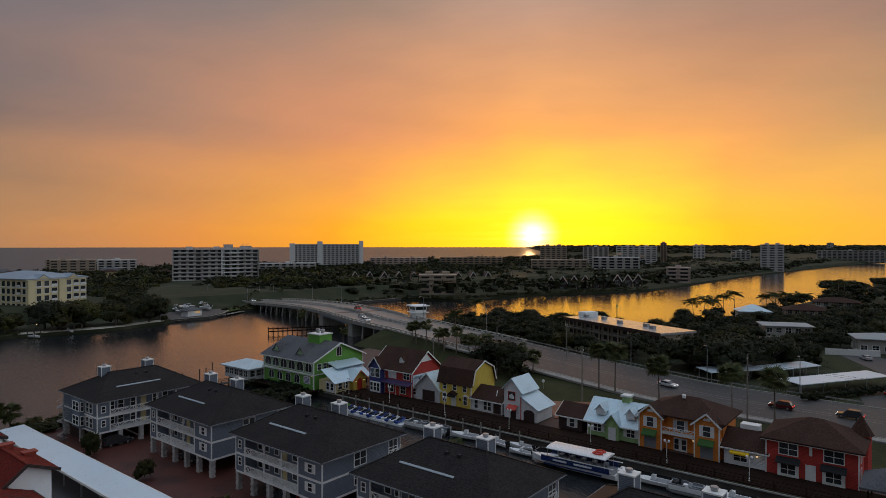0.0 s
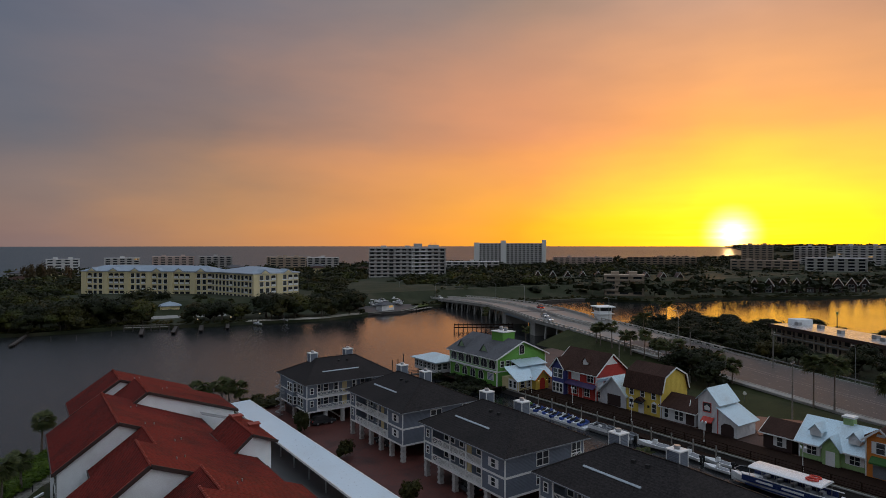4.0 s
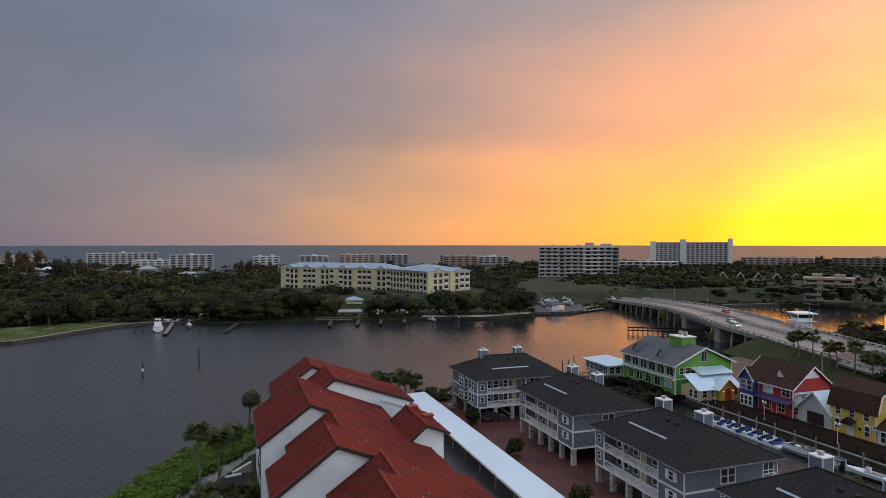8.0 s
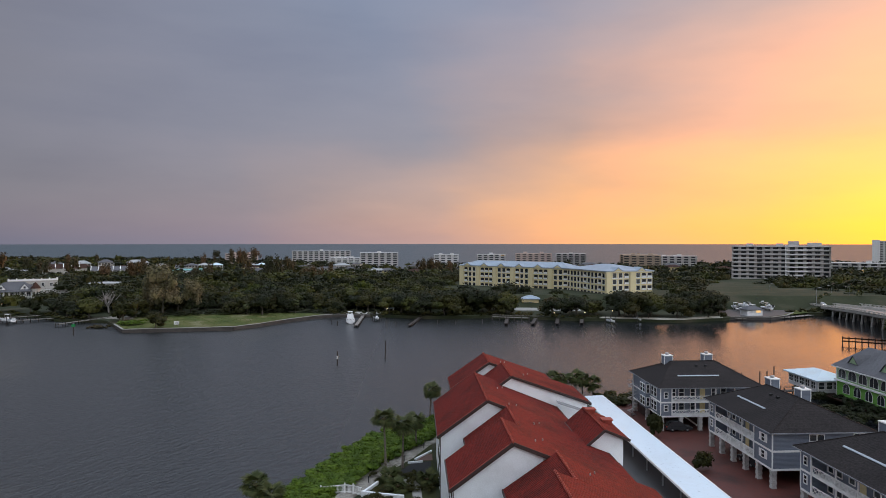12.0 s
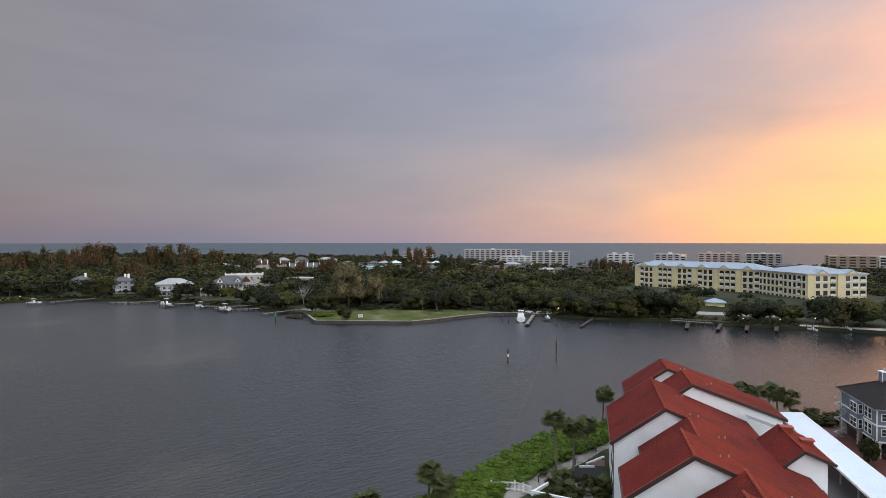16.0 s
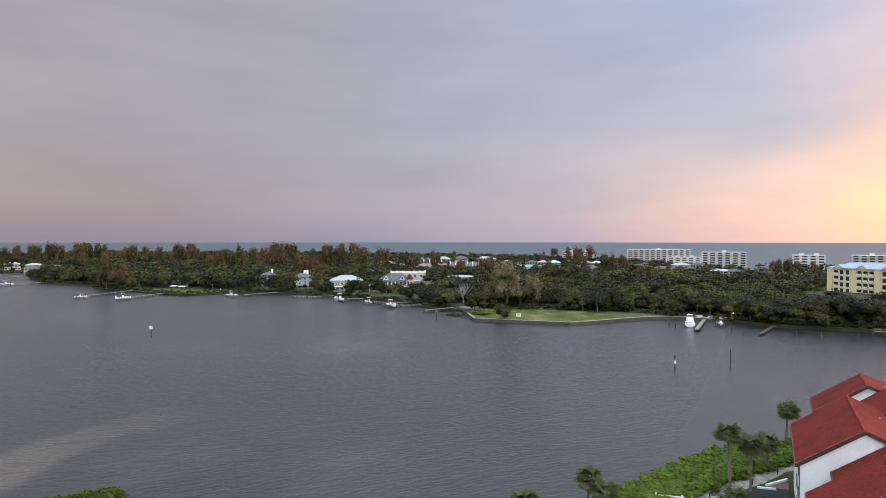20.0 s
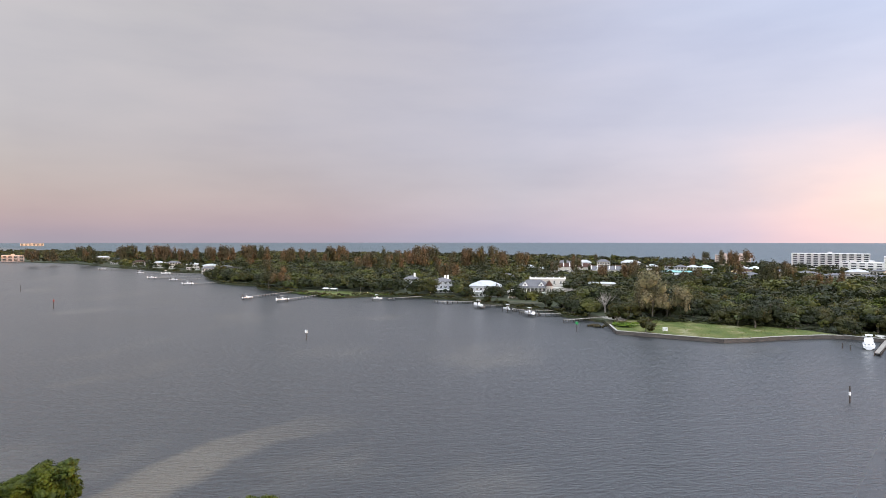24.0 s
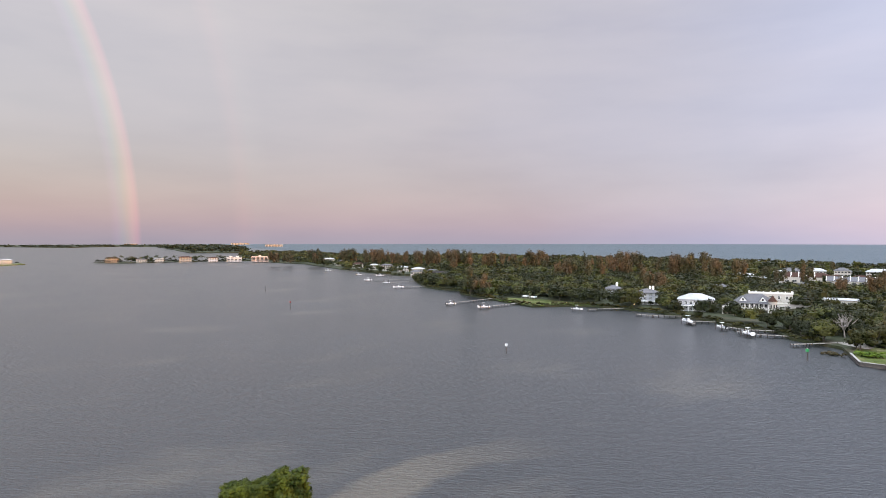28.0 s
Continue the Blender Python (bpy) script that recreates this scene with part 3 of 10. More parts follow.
land("beach_path", [(-18, 66), (-13.5, 78), (-9.6, 87.5), (-4.9, 97.4), (-1.8, 102.2), (3, 109.8), (6, 115), (7, 111), (2.8, 105.5), (-0.1, 99.2), (-3.2, 94.3), (-7.2, 86), (-12.5, 76), (-15, 66)], 1.36, SHELL, "grey shell and sand path along the shore", "path", base=1.2)
# dark ground strip stands in for the shade under the carport roof
land("parking_carport", [(24, -60), (40.5, -60), (40.5, 128), (34, 130), (24, 118)], 1.34, ASPHALT, "carport parking ground, darkened in place of the roof's shade", "parking", base=1.2)
land("drive_pavers", [(40.6, -60), (67.6, -60), (67.6, 130), (40.6, 130)], 1.34, PAVER, "wet red brick paved drive", "driveway", base=1.2)
land("parking_village", [(97.3, -55), (128, -55), (128, 20), (118, 62), (118, 108), (140, 125), (150, 150), (122, 146), (104, 150), (97.3, 136)], 1.32, LOT, "reddish brown paved parking behind the shops", "parking", base=1.2)
# ---- the red-roofed condominium ----
def red_condo():
    t = thing("condominium", pose(0, 0, 1.3), "white stucco condominium with stepped red tile roofs", "apartment building")
    g = 1.3
    # eave x, eave z, ridge x, ridge z, front y, back y, right-hand end x
    sections = [
        (6.4, 10.0, 13.2, 14.7, 108.8, 118.4, 25.2), (9.2, 10.2, 15.4, 14.7, 97.5, 108.8, 28.2), (3.1, 10.0, 9.8, 14.8, 88.0, 100.3, 22.7), (3.1, 10.0, 9.8, 14.8, 82.3, 88.0, 24.7),
        (6.6, 9.8, 12.4, 14.0, 73.4, 82.3, 24.7), (3.7, 10.0, 10.4, 14.9, 64.4, 73.6, 24.7), (9.3, 10.0, 15.0, 13.9, 56.4, 64.4, 25.5),
        (6.3, 10.0, 13.0, 14.8, 47.0, 56.6, 25.5), (11.6, 10.0, 17.6, 13.9, 38.0, 47.0, 27.0), (8.8, 10.0, 15.6, 14.8, 28.0, 38.2, 27.0),
    ]
    for i, (xe, ze, xr, zr, y0, y1, xd) in enumerate(sections):
        zd = zr - (0.345 if i < 2 else 0.395) * (xd - xr)
        ze, zr, zd = ze - g, zr - g, zd - g
        lift = 0.01 * (i % 3) if i not in (2, 3) else 0.02
        w = MB().extrude([(xe + 0.45, 0), (xd - 0.5, 0), (xd - 0.5, zd - 0.25), (xr, zr - 0.42), (xe + 0.45, ze - 0.1)], "y", y0 + 0.25, y1 - 0.02)
        part("wall", w, STUCCO, t)
        part("roof_slope", MB().slab([(xe, y0, ze + lift), (xr, y0, zr + lift), (xr, y1, zr + lift), (xe, y1, ze + lift)], 0.22), RED_TILE, t)
        part("roof_slope", MB().slab([(xr, y0, zr + lift), (xd, y0, zd + lift), (xd, y1, zd + lift), (xr, y1, zr + lift)], 0.22), RED_TILE, t)
        gable = y0 != 88.0  # the third roof runs on without a gable where it steps back
        boards = [((xe - 0.06, y0, ze - 0.14), (xe - 0.06, y1, ze - 0.14), 0.34), ((xd + 0.06, y0, zd - 0.14), (xd + 0.06, y1, zd - 0.14), 0.34)]
        if gable:
            boards += [((xe - 0.02, y0 - 0.06, ze - 0.12), (xr, y0 - 0.06, zr - 0.12), 0.42), ((xr, y0 - 0.06, zr - 0.12), (xd, y0 - 0.06, zd - 0.12), 0.42)]
        for p, q, deep in boards:
            part("fascia", MB().beam(p, q, 0.12, deep), DARK_TRIM_AND_SHADE, t)
        cap = MB()
        n = int((y1 - y0) / 0.42)
        for k in range(n):
            a = y0 + (y1 - y0) * k / n
            cap.tube([(xr, a, zr + 0.05), (xr, a + 0.42, zr + 0.02)], [0.17, 0.12], 6)
        for k in range(int((xr - xe) / 0.42) if gable else 0):
            u = k * 0.42 / (xr - xe)
            cap.tube([(xe + u * (xr - xe), y0 + 0.02, ze + 0.06 + u * (zr - ze)), (xe + u * (xr - xe) + 0.38, y0 + 0.02, ze + 0.06 + (u + 0.38 / (xr - xe)) * (zr - ze))], [0.13, 0.10], 5)
        part("ridge_cap", cap, RED_CAP, t, "scalloped red ridge tiles", kind="stuff")
        for vx, vy in ((0.22, 0.45), (0.30, 0.62)):
            x, y = xr + (xd - xr) * vx, y0 + (y1 - y0) * vy
            z = zr + (zd - zr) * vx
            part("roof_vent", MB().cyl(x, y, z - 0.1, z + 0.26, 0.08, 0.06), STEEL, t, "small grey vent pipe")
    # stair tower with its own little gable roof
    y0, y1 = 77.0, 87.5
    part("tower_wall", MB().extrude([(22.5, 0), (26.6, 0), (26.6, 9.5), (24.1, 10.6), (22.5, 9.4)], "y", y0 + 0.5, y1 - 0.3), STUCCO, t)
    part("tower_roof_slope", MB().slab([(21.6, y0, 8.9), (24.1, y0, 11.0), (24.1, y1, 11.0), (21.6, y1, 8.9)], 0.2), RED_TILE, t)
    part("tower_roof_slope", MB().slab([(24.1, y0, 11.0), (27.3, y0, 9.7), (27.3, y1, 9.7), (24.1, y1, 11.0)], 0.2), RED_TILE, t)
    cap = MB()
    for k in range(26):
        cap.tube([(24.1, y0 + k * 0.4, 11.06), (24.1, y0 + k * 0.4 + 0.4, 11.03)], [0.16, 0.11], 6)
    part("ridge_cap", cap, RED_CAP, t, "scalloped red ridge tiles", kind="stuff")
    for p, q in (((21.6, y0 - 0.06, 8.75), (24.1, y0 - 0.06, 10.85)), ((24.1, y0 - 0.06, 10.85), (27.35, y0 - 0.06, 9.55)), ((21.5, y0, 8.75), (21.5, y1, 8.75))):
        part("fascia", MB().beam(p, q, 0.12, 0.34), DARK_TRIM_AND_SHADE, t)
    for x, y, z in ((24.6, 85.5, 10.8), (26.0, 82.5, 10.2)):
        pot = MB().box(x - 0.6, x + 0.6, y - 0.45, y + 0.45, z - 0.5, z + 0.45).box(x - 0.75, x + 0.75, y - 0.6, y + 0.6, z + 0.45, z + 0.6)
        part("chimney_pot", pot, RED_CAP, t, "red clay chimney pot")
    # shore-side downpipes and windows
    for xe, y0, y1 in ((3.55, 82.5, 100), (4.15, 64.6, 73.4), (6.85, 109, 118)):
        part("downpipe", MB().box(xe - 0.1, xe - 0.02, y0 + 0.1, y0 + 0.22, 0, 8.4), DARK_TRIM_AND_SHADE, t)
        for k in range(3):
            for y in (y0 + 3, y0 + 6.5):
                part("window", MB().box(xe - 0.06, xe + 0.02, y, y + 1.6, 0.7 + 2.8 * k, 2.2 + 2.8 * k), GLASS, t)
    # solar panels on the far slope
    part("solar_panel", MB().slab([(23.0, 97.2, 10.6), (26.2, 97.2, 9.5), (26.2, 98.4, 9.6), (23.0, 98.4, 10.7)], 0.06), GLASS, t)
    part("solar_panel", MB().slab([(22.4, 95.2, 9.6), (26.6, 95.2, 8.2), (26.6, 96.6, 8.3), (22.4, 96.6, 9.7)], 0.06), STEEL, t)


red_condo()


def carport():
    t = thing("carport", pose(0, 0, 1.3), "long white metal carport roof on posts", "carport")
    part("roof", MB().slab([(34.6, 18, 2.75), (39.5, 18, 2.95), (38.9, 126.5, 2.95), (34.6, 126.5, 2.75)], 0.12), CANOPY, t)
    part("edge_trim", MB().beam((39.52, 18, 2.82), (38.95, 126.4, 2.82), 0.14, 0.34).box(34.45, 34.6, 18, 126.4, 2.5, 2.82), WHITE, t)
    for y in range(20, 126, 6):
        part("post", MB().box(35.2, 35.4, y, y + 0.2, 0, 2.7), STEEL, t)
        part("post", MB().box(38.4, 38.6, y, y + 0.2, 0, 2.8), STEEL, t)


carport()


# ---- the grey stilt houses ----
def lattice(mb, a, b, z0, z1, n):
    """A white railing of crossed bars between two posts."""
    a, b = Vector((*a, 0)), Vector((*b, 0))
    up = Vector((0, 0, 1))
    mb.beam(a + up * z1, b + up * z1, 0.12, 0.10)
    mb.beam(a + up * z0, b + up * z0, 0.10, 0.10)
    for i in range(n):
        p, q = a.lerp(b, i / n), a.lerp(b, (i + 1) / n)
        mb.beam(p + up * z0, p + up * z1, 0.10)
        mb.beam(p + up * z0, q + up * z1, 0.07)
        mb.beam(p + up * z1, q + up * z0, 0.07)
    mb.beam(b + up * z0, b + up * z1, 0.10)


def cells(axis, at, xs, zs, d0, d1):
    """A window frame in one piece: a grid of bars round open panes (every odd cell both ways is open)."""
    mb, nx, nz = MB(), len(xs), len(zs)
    put_at = (lambda a, z, d: (at + d, a, z)) if axis == "x" else (lambda a, z, d: (a, at + d, z))
    pts = [put_at(a, z, d) for d in (d0, d1) for z in zs for a in xs]
    solid_cell = lambda i, j: 0 <= i < nx - 1 and 0 <= j < nz - 1 and not (i % 2 and j % 2)
    v = lambda i, j, k: k * nx * nz + j * nx + i
    faces = []
    for j in range(nz - 1):
        for i in range(nx - 1):
            if solid_cell(i, j):
                for k in (0, 1):
                    faces.append((v(i, j, k), v(i + 1, j, k), v(i + 1, j + 1, k), v(i, j + 1, k)))
                for (a, b), (p, q) in (((i - 1, j), ((i, j), (i, j + 1))), ((i + 1, j), ((i + 1, j), (i + 1, j + 1))), ((i, j - 1), ((i, j), (i + 1, j))), ((i, j + 1), ((i, j + 1), (i + 1, j + 1)))):
                    if not solid_cell(a, b):
                        faces.append((v(*p, 0), v(*q, 0), v(*q, 1), v(*p, 1)))
    return mb.add(pts, faces)


def pane_window(t, axis, at, c, z0, w, h, out, shutters=False, lit=False, trim=WHITE, sash=True, name="window", sides=None):
    """A framed window on a wall: axis 'x' on a wall facing along x at x = at, centred at c; out: the way outdoors (+1, -1)."""
    def box(mb, a0, a1, za, zb, d0, d1):
        lo, hi = at + out * d0, at + out * d1
        return mb.box(lo, hi, a0, a1, za, zb) if axis == "x" else mb.box(a0, a1, lo, hi, za, zb)
    e = 0.11
    xs = [c - w / 2 - e, c - w / 2, c + w / 2, c + w / 2 + e]
    zs = [z0 - e, z0, z0 + h, z0 + h + e]
    if sash:
        zs[2:2] = [z0 + h * 0.5 - 0.035, z0 + h * 0.5 + 0.035]
        if w > 1.3:
            xs[2:2] = [c - 0.04, c + 0.04]
    fr = cells(axis, at, xs, zs, -0.02 * out, 0.09 * out)
    win = part(name, fr, trim, t)
    part("pane", box(MB(), c - w / 2, c + w / 2, z0, z0 + h, -0.02, 0.025), LIT if lit else GLASS, win)
    if shutters:
        for s in (-1, 1):
            m = c + s * (w / 2 + e + 0.27)
            part("shutter", box(MB(), m - 0.24, m + 0.24, z0 - 0.08, z0 + h + 0.08, 0.0, 0.06), WHITE if shutters is True else shutters, win)
    return win


def chimney(t, x, y, z0, z1):
    c = part("chimney", MB().box(x - 0.75, x + 0.75, y - 0.82, y + 0.82, z0, z1 - 0.2), SLATE, t, "grey sided chimney with white corner boards")
    tr = MB().box(x - 0.83, x + 0.83, y - 0.9, y + 0.9, z1 - 0.2, z1 - 0.05)
    for sx in (-1, 1):
        for sy in (-1, 1):
            tr.box(x + sx * 0.68, x + sx * 0.78, y + sy * 0.75, y + sy * 0.85, z0, z1 - 0.2)
    part("trim", tr, WHITE, c)
    part("cowl", MB().cyl(x, y, z1 - 0.05, z1 + 0.16, 0.30, n=12).cyl(x, y, z1 + 0.16, z1 + 0.34, 0.40, 0.34, n=12), STEEL, c)


# white block with stains, its base greyed for the shade below the houses
BLOCK = surface("white_block_greyed_for_shade", (0.44, 0.43, 0.42), 0.9, stain=(0.9, 0.4), stain_col=(0.22, 0.21, 0.20))
SKYLIGHT = surface("pale_skylight_panel", (0.33, 0.37, 0.41), 0.35, grain=(3, 0.08))


def stilt_house(m, bays):
    t = thing("stilt_house", m, "blue-grey clapboard stilt house with a dark hipped roof", "house", "grey stilt houses")
    X, Y, f1, f2, ev = 7.05, 9.3, 2.55, 5.25, 7.95
    # floors and upper walls; the long side at -x has recessed balconies between two end blocks
    ya, yb = -4.6, 7.2
    body = MB().box(-X + 1.9, X, -Y, Y, f1 + 0.3, ev).box(-X, -X + 1.9, -Y, ya, f1 + 0.3, ev).box(-X, -X + 1.9, yb, Y, f1 + 0.3, ev)
    part("wall", body, SLATE, t)
    part("floor_slab", MB().box(-X, X, -Y, Y, f1, f1 + 0.3), WHITE, t)
    part("balcony_floor", MB().box(-X, -X + 1.9, ya, yb, f2 - 0.12, f2 + 0.13), WHITE, t)
    # white bands and corner boards
    for z in (f1 + 0.02, f2 - 0.1):
        for q in ((-X - 0.05, -X, -Y - 0.05, ya), (-X - 0.05, -X, yb, Y), (-X - 0.05, X + 0.05, -Y - 0.05, -Y), (-X, X, Y, Y + 0.05), (X, X + 0.05, -Y, Y)):
            part("band", MB().box(*q, z, z + 0.28), WHITE, t)
    for x, y in ((-X, -Y), (-X, Y), (X, -Y), (X, Y), (-X, ya), (-X, yb)):
        part("corner_board", MB().box(x - 0.07, x + 0.07, y - 0.08, y + 0.08, f1 + 0.3, ev), WHITE, t)
    # balconies
    for z in (f1 + 0.3, f2 + 0.13):
        rail = MB()
        lattice(rail, (-X + 0.06, ya + 0.1), (-X + 0.06, yb - 0.1), z + 0.12, z + 1.0, 9)
        part("balcony_railing", rail, WHITE, t, "white railing of crossed bars")
        for y in (ya + 3.6, ya + 7.4):
            part("balcony_post", MB().box(-X + 0.02, -X + 0.16, y - 0.07, y + 0.07, z, z + 2.6), WHITE, t)
        for k, y in enumerate((ya + 1.2, ya + 3.0, ya + 5.2, ya + 7.0, ya + 9.2, ya + 10.8)):
            if k in (2,):
                part("door", MB().box(-X + 1.83, -X + 1.9, y - 0.5, y + 0.5, z, z + 2.1), SIDING["cream"], t, "pale door")
            else:
                pane_window(t, "x", -X + 1.9, y, z + 0.5, 0.9, 1.5, -1, lit=False)
    # block windows
    for z in (f1 + 1.2, f2 + 0.9):
        pane_window(t, "x", -X, -7.0, z, 0.8, 1.0, -1, True)
        pane_window(t, "x", -X, 8.3, z, 0.6, 1.0, -1)
    if bays:
        for z in (f1 + 0.8, f2 + 0.6):
            for x in (-4.6, -3.2):
                pane_window(t, "y", Y, x, z, 1.1, 1.6, 1)
            part("bay", MB().box(-1.9, 1.3, Y, Y + 0.8, z - 0.5, z + 2.0), SLATE, t)
            pane_window(t, "y", Y + 0.8, -0.3, z, 2.4, 1.5, 1)
            pane_window(t, "x", -1.9, Y + 0.4, z, 0.5, 1.5, -1)
    for z in (f1 + 0.9, f2 + 0.6):
        for x in (-1.2, -0.1):
            pane_window(t, "y", -Y, x, z, 0.95, 1.7, -1)
        pane_window(t, "y", -Y, 5.6, z - 0.2, 1.6, 2.0, -1)
        rail = MB()
        lattice(rail, (4.6, -Y - 0.1), (6.6, -Y - 0.1), z - 0.4, z + 0.4, 2)
        part("lanai_railing", rail, WHITE, t)
    # stilts with courses of pale block, greyed for shade; parking wall darkened for it
    for y in (-9.0, -5.4, -1.8, 1.8, 5.4, 9.0):
        for x in (-6.75, 0.0, 6.75):
            if abs(y) < 8.9 and x == 0.0:
                continue
            ring, rad = [], []
            for k in range(7):
                for dz in (0.0, 0.30):
                    ring.append((x, y, k * 0.372 + dz))
                    rad.append((0.44 if dz == 0 else 0.44) if k % 2 else 0.50)
            p = MB().tube(ring, rad, 4)
            part("stilt", p, BLOCK, t, "white block stilt with banded courses, greyed for shade")
    part("parking_wall", MB().box(1.2, 6.2, -8.6, 8.6, 0, f1), DARK_TRIM_AND_SHADE, t, "storage wall behind the parking, darkened for the shade there")
    st = MB()
    for k in range(12):
        st.box(-4.8, -3.8, 1.0 + k * 0.28, 1.32 + k * 0.28, 0.1 + k * 0.2, 0.22 + k * 0.2)
    part("stair", st, WHITE, t)
    # hipped roof
    ex, ey, rz, ry = 7.75, 10.0, 11.55, 4.2
    ez = ev + 0.12
    A, B, C, D, R1, R2 = (-ex, -ey, ez), (ex, -ey, ez), (ex, ey, ez), (-ex, ey, ez), (0, -ry, rz), (0, ry, rz)
    for q in ((A, R1, R2, D), (B, C, R2, R1), (A, B, R1), (D, R2, C)):
        part("roof_slope", MB().slab(q, 0.14), SHINGLE, t)
    part("soffit", MB().box(-ex + 0.1, ex - 0.1, -ey + 0.1, ey - 0.1, ev - 0.06, ev + 0.02), WHITE, t)
    gut = MB()
    for a, b in ((A, B), (B, C), (C, D), (D, A)):
        gut.beam((a[0], a[1], ez - 0.07), (b[0], b[1], ez - 0.07), 0.14, 0.14)
    part("gutter", gut, GREY_PLASTIC, t)
    hip = MB()
    for a, b in ((A, R1), (B, R1), (C, R2), (D, R2), (R1, R2)):
        hip.beam((a[0], a[1], a[2] + 0.03), (b[0], b[1], b[2] + 0.03), 0.22, 0.07)
    part("hip_cap", hip, SHINGLE, t)
    s = (rz - ez) / ex
    part("ridge_skylight", MB().slab([(-4.60, -2.9, rz - s * 4.60 + 0.1), (-4.34, -2.9, rz - s * 4.34 + 0.1), (-4.34, 5.0, rz - s * 4.34 + 0.1), (-4.60, 5.0, rz - s * 4.60 + 0.1)], 0.12), SKYLIGHT, t, "long white roof skylight")
    part("ridge_skylight", MB().slab([(2.5, -1.6, rz - s * 2.5 + 0.12), (2.9, -1.6, rz - s * 2.9 + 0.12), (2.9, 3.4, rz - s * 2.9 + 0.12), (2.5, 3.4, rz - s * 2.5 + 0.12)], 0.14), WHITE, t, "long white roof skylight")
    for y in (-1.6, 0.2):
        part("roof_vent", MB().box(-1.9, -1.5, y - 0.2, y + 0.2, rz - s * 1.8, rz - s * 1.5 + 0.22), BLACK, t)
    chimney(t, 1.2, -3.2, 9.6, 12.75)
    chimney(t, 1.2, 4.7, 9.2, 12.6)
    return t


house = stilt_house(pose(57.25, 93.6, 1.3), False)
for y in (68.6, 43.7, 18.8):
    copy_thing(house, pose(57.25, y, 1.3))
stilt_house(pose(54.4, 118.2, 1.3, 0, 0, 90), True)

# ---- trees ----
def leaf_cards(rng, centres, radii, n, size, squash=0.8):
    """n small leaf clumps scattered over the skins of a few overlapping lobes: points (n, 3, 3)."""
    k = rng.integers(0, len(centres), n)
    d = rng.normal(size=(n, 3))
    d /= np.linalg.norm(d, axis=1)[:, None]
    d[:, 2] = np.where(d[:, 2] < -0.35, -d[:, 2], d[:, 2])
    r = radii[k] * rng.uniform(0.66, 1.16, n)
    c = centres[k] + d * r[:, None] * [1, 1, squash]
    nrm = d + [0, 0, 0.25] + rng.normal(scale=0.40, size=(n, 3))
    nrm /= np.linalg.norm(nrm, axis=1)[:, None]
    a = np.cross(nrm, rng.normal(size=(n, 3)))
    a /= np.linalg.norm(a, axis=1)[:, None]
    b = np.cross(nrm, a)
    s = size * rng.uniform(0.6, 1.35, n)[:, None]
    w = s * rng.uniform(0.6, 1.0, n)[:, None]
    return np.stack([c - a * s - b * w * 0.6, c + a * s - b * w * 0.6, c + b * w * 1.2], 1)


def cube_sphere():
    """A ball of 24 four-sided faces on shared points, radius 1."""
    pts, faces = {}, []
    def at(p):
        k = tuple(round(v, 3) for v in p)
        return pts.setdefault(k, len(pts))
    for axis in range(3):
        for sign in (-1, 1):
            for u in (-1, 0):
                for v in (-1, 0):
                    q = []
                    for du, dv in ((0, 0), (1, 0), (1, 1), (0, 1)):
                        p = [0, 0, 0]
                        p[axis], p[(axis + 1) % 3], p[(axis + 2) % 3] = sign, u + du, v + dv
                        q.append(at(p))
                    faces.append(q if sign > 0 else q[::-1])
    v = np.array(list(pts), float)
    return v / np.linalg.norm(v, axis=1)[:, None], np.array(faces)


BALL = cube_sphere()
_c = np.array([(x, y, z) for x in (-1, 1) for y in (-1, 1) for z in (-1, 1)], float) / 1.732
LUMP = _c, np.array([(0, 1, 3, 2), (4, 6, 7, 5), (0, 4, 5, 1), (2, 3, 7, 6), (0, 2, 6, 4), (1, 5, 7, 3)])  # six faces, for crowns far off


def lumps(rng, centres, radii, squash, ball):
    """The dense inner mass of a crown: one uneven lump a lobe."""
    vs, fs = [], []
    for k, (c, r) in enumerate(zip(centres, radii)):
        v = ball[0] * rng.uniform(0.48, 0.84, (len(ball[0]), 1)) * r * [1, 1, squash] + c
        vs.append(v)
        q = ball[1] + k * len(ball[0])
        fs += [q[:, [0, 1, 2]], q[:, [0, 2, 3]]]
    return np.concatenate(vs), np.concatenate(fs)


def join_parts(body, cards):
    v, f = body
    n = len(cards)
    return np.concatenate([v, cards.reshape(-1, 3)]), np.concatenate([f, np.arange(3 * n).reshape(-1, 3) + len(v)])


def crown_points(seed, n, size, lobes=9, tall=0.62, spread=1.0, squash=0.8, ball=BALL):
    """A crown about 1 across at height 0 to 1: uneven lumps clad in n small leaf clumps, with gaps between."""
    rng = np.random.default_rng(seed)
    t = np.arange(lobes) * 2.4 + rng.uniform(-0.5, 0.5, lobes)
    r = np.sqrt((np.arange(lobes) + rng.uniform(0.1, 0.9, lobes)) / lobes) * 0.36 * spread
    centres = np.stack([r * np.cos(t), r * np.sin(t), (0.84 - 1.9 * r * r / spread ** 2 * rng.uniform(0.7, 3.2, lobes)) * tall + 0.10], 1)
    radii = rng.uniform(0.17, 0.29, lobes) * (9 / lobes) ** 0.33
    return join_parts(lumps(rng, centres, radii, squash, ball), leaf_cards(rng, centres, radii, n, size, squash))


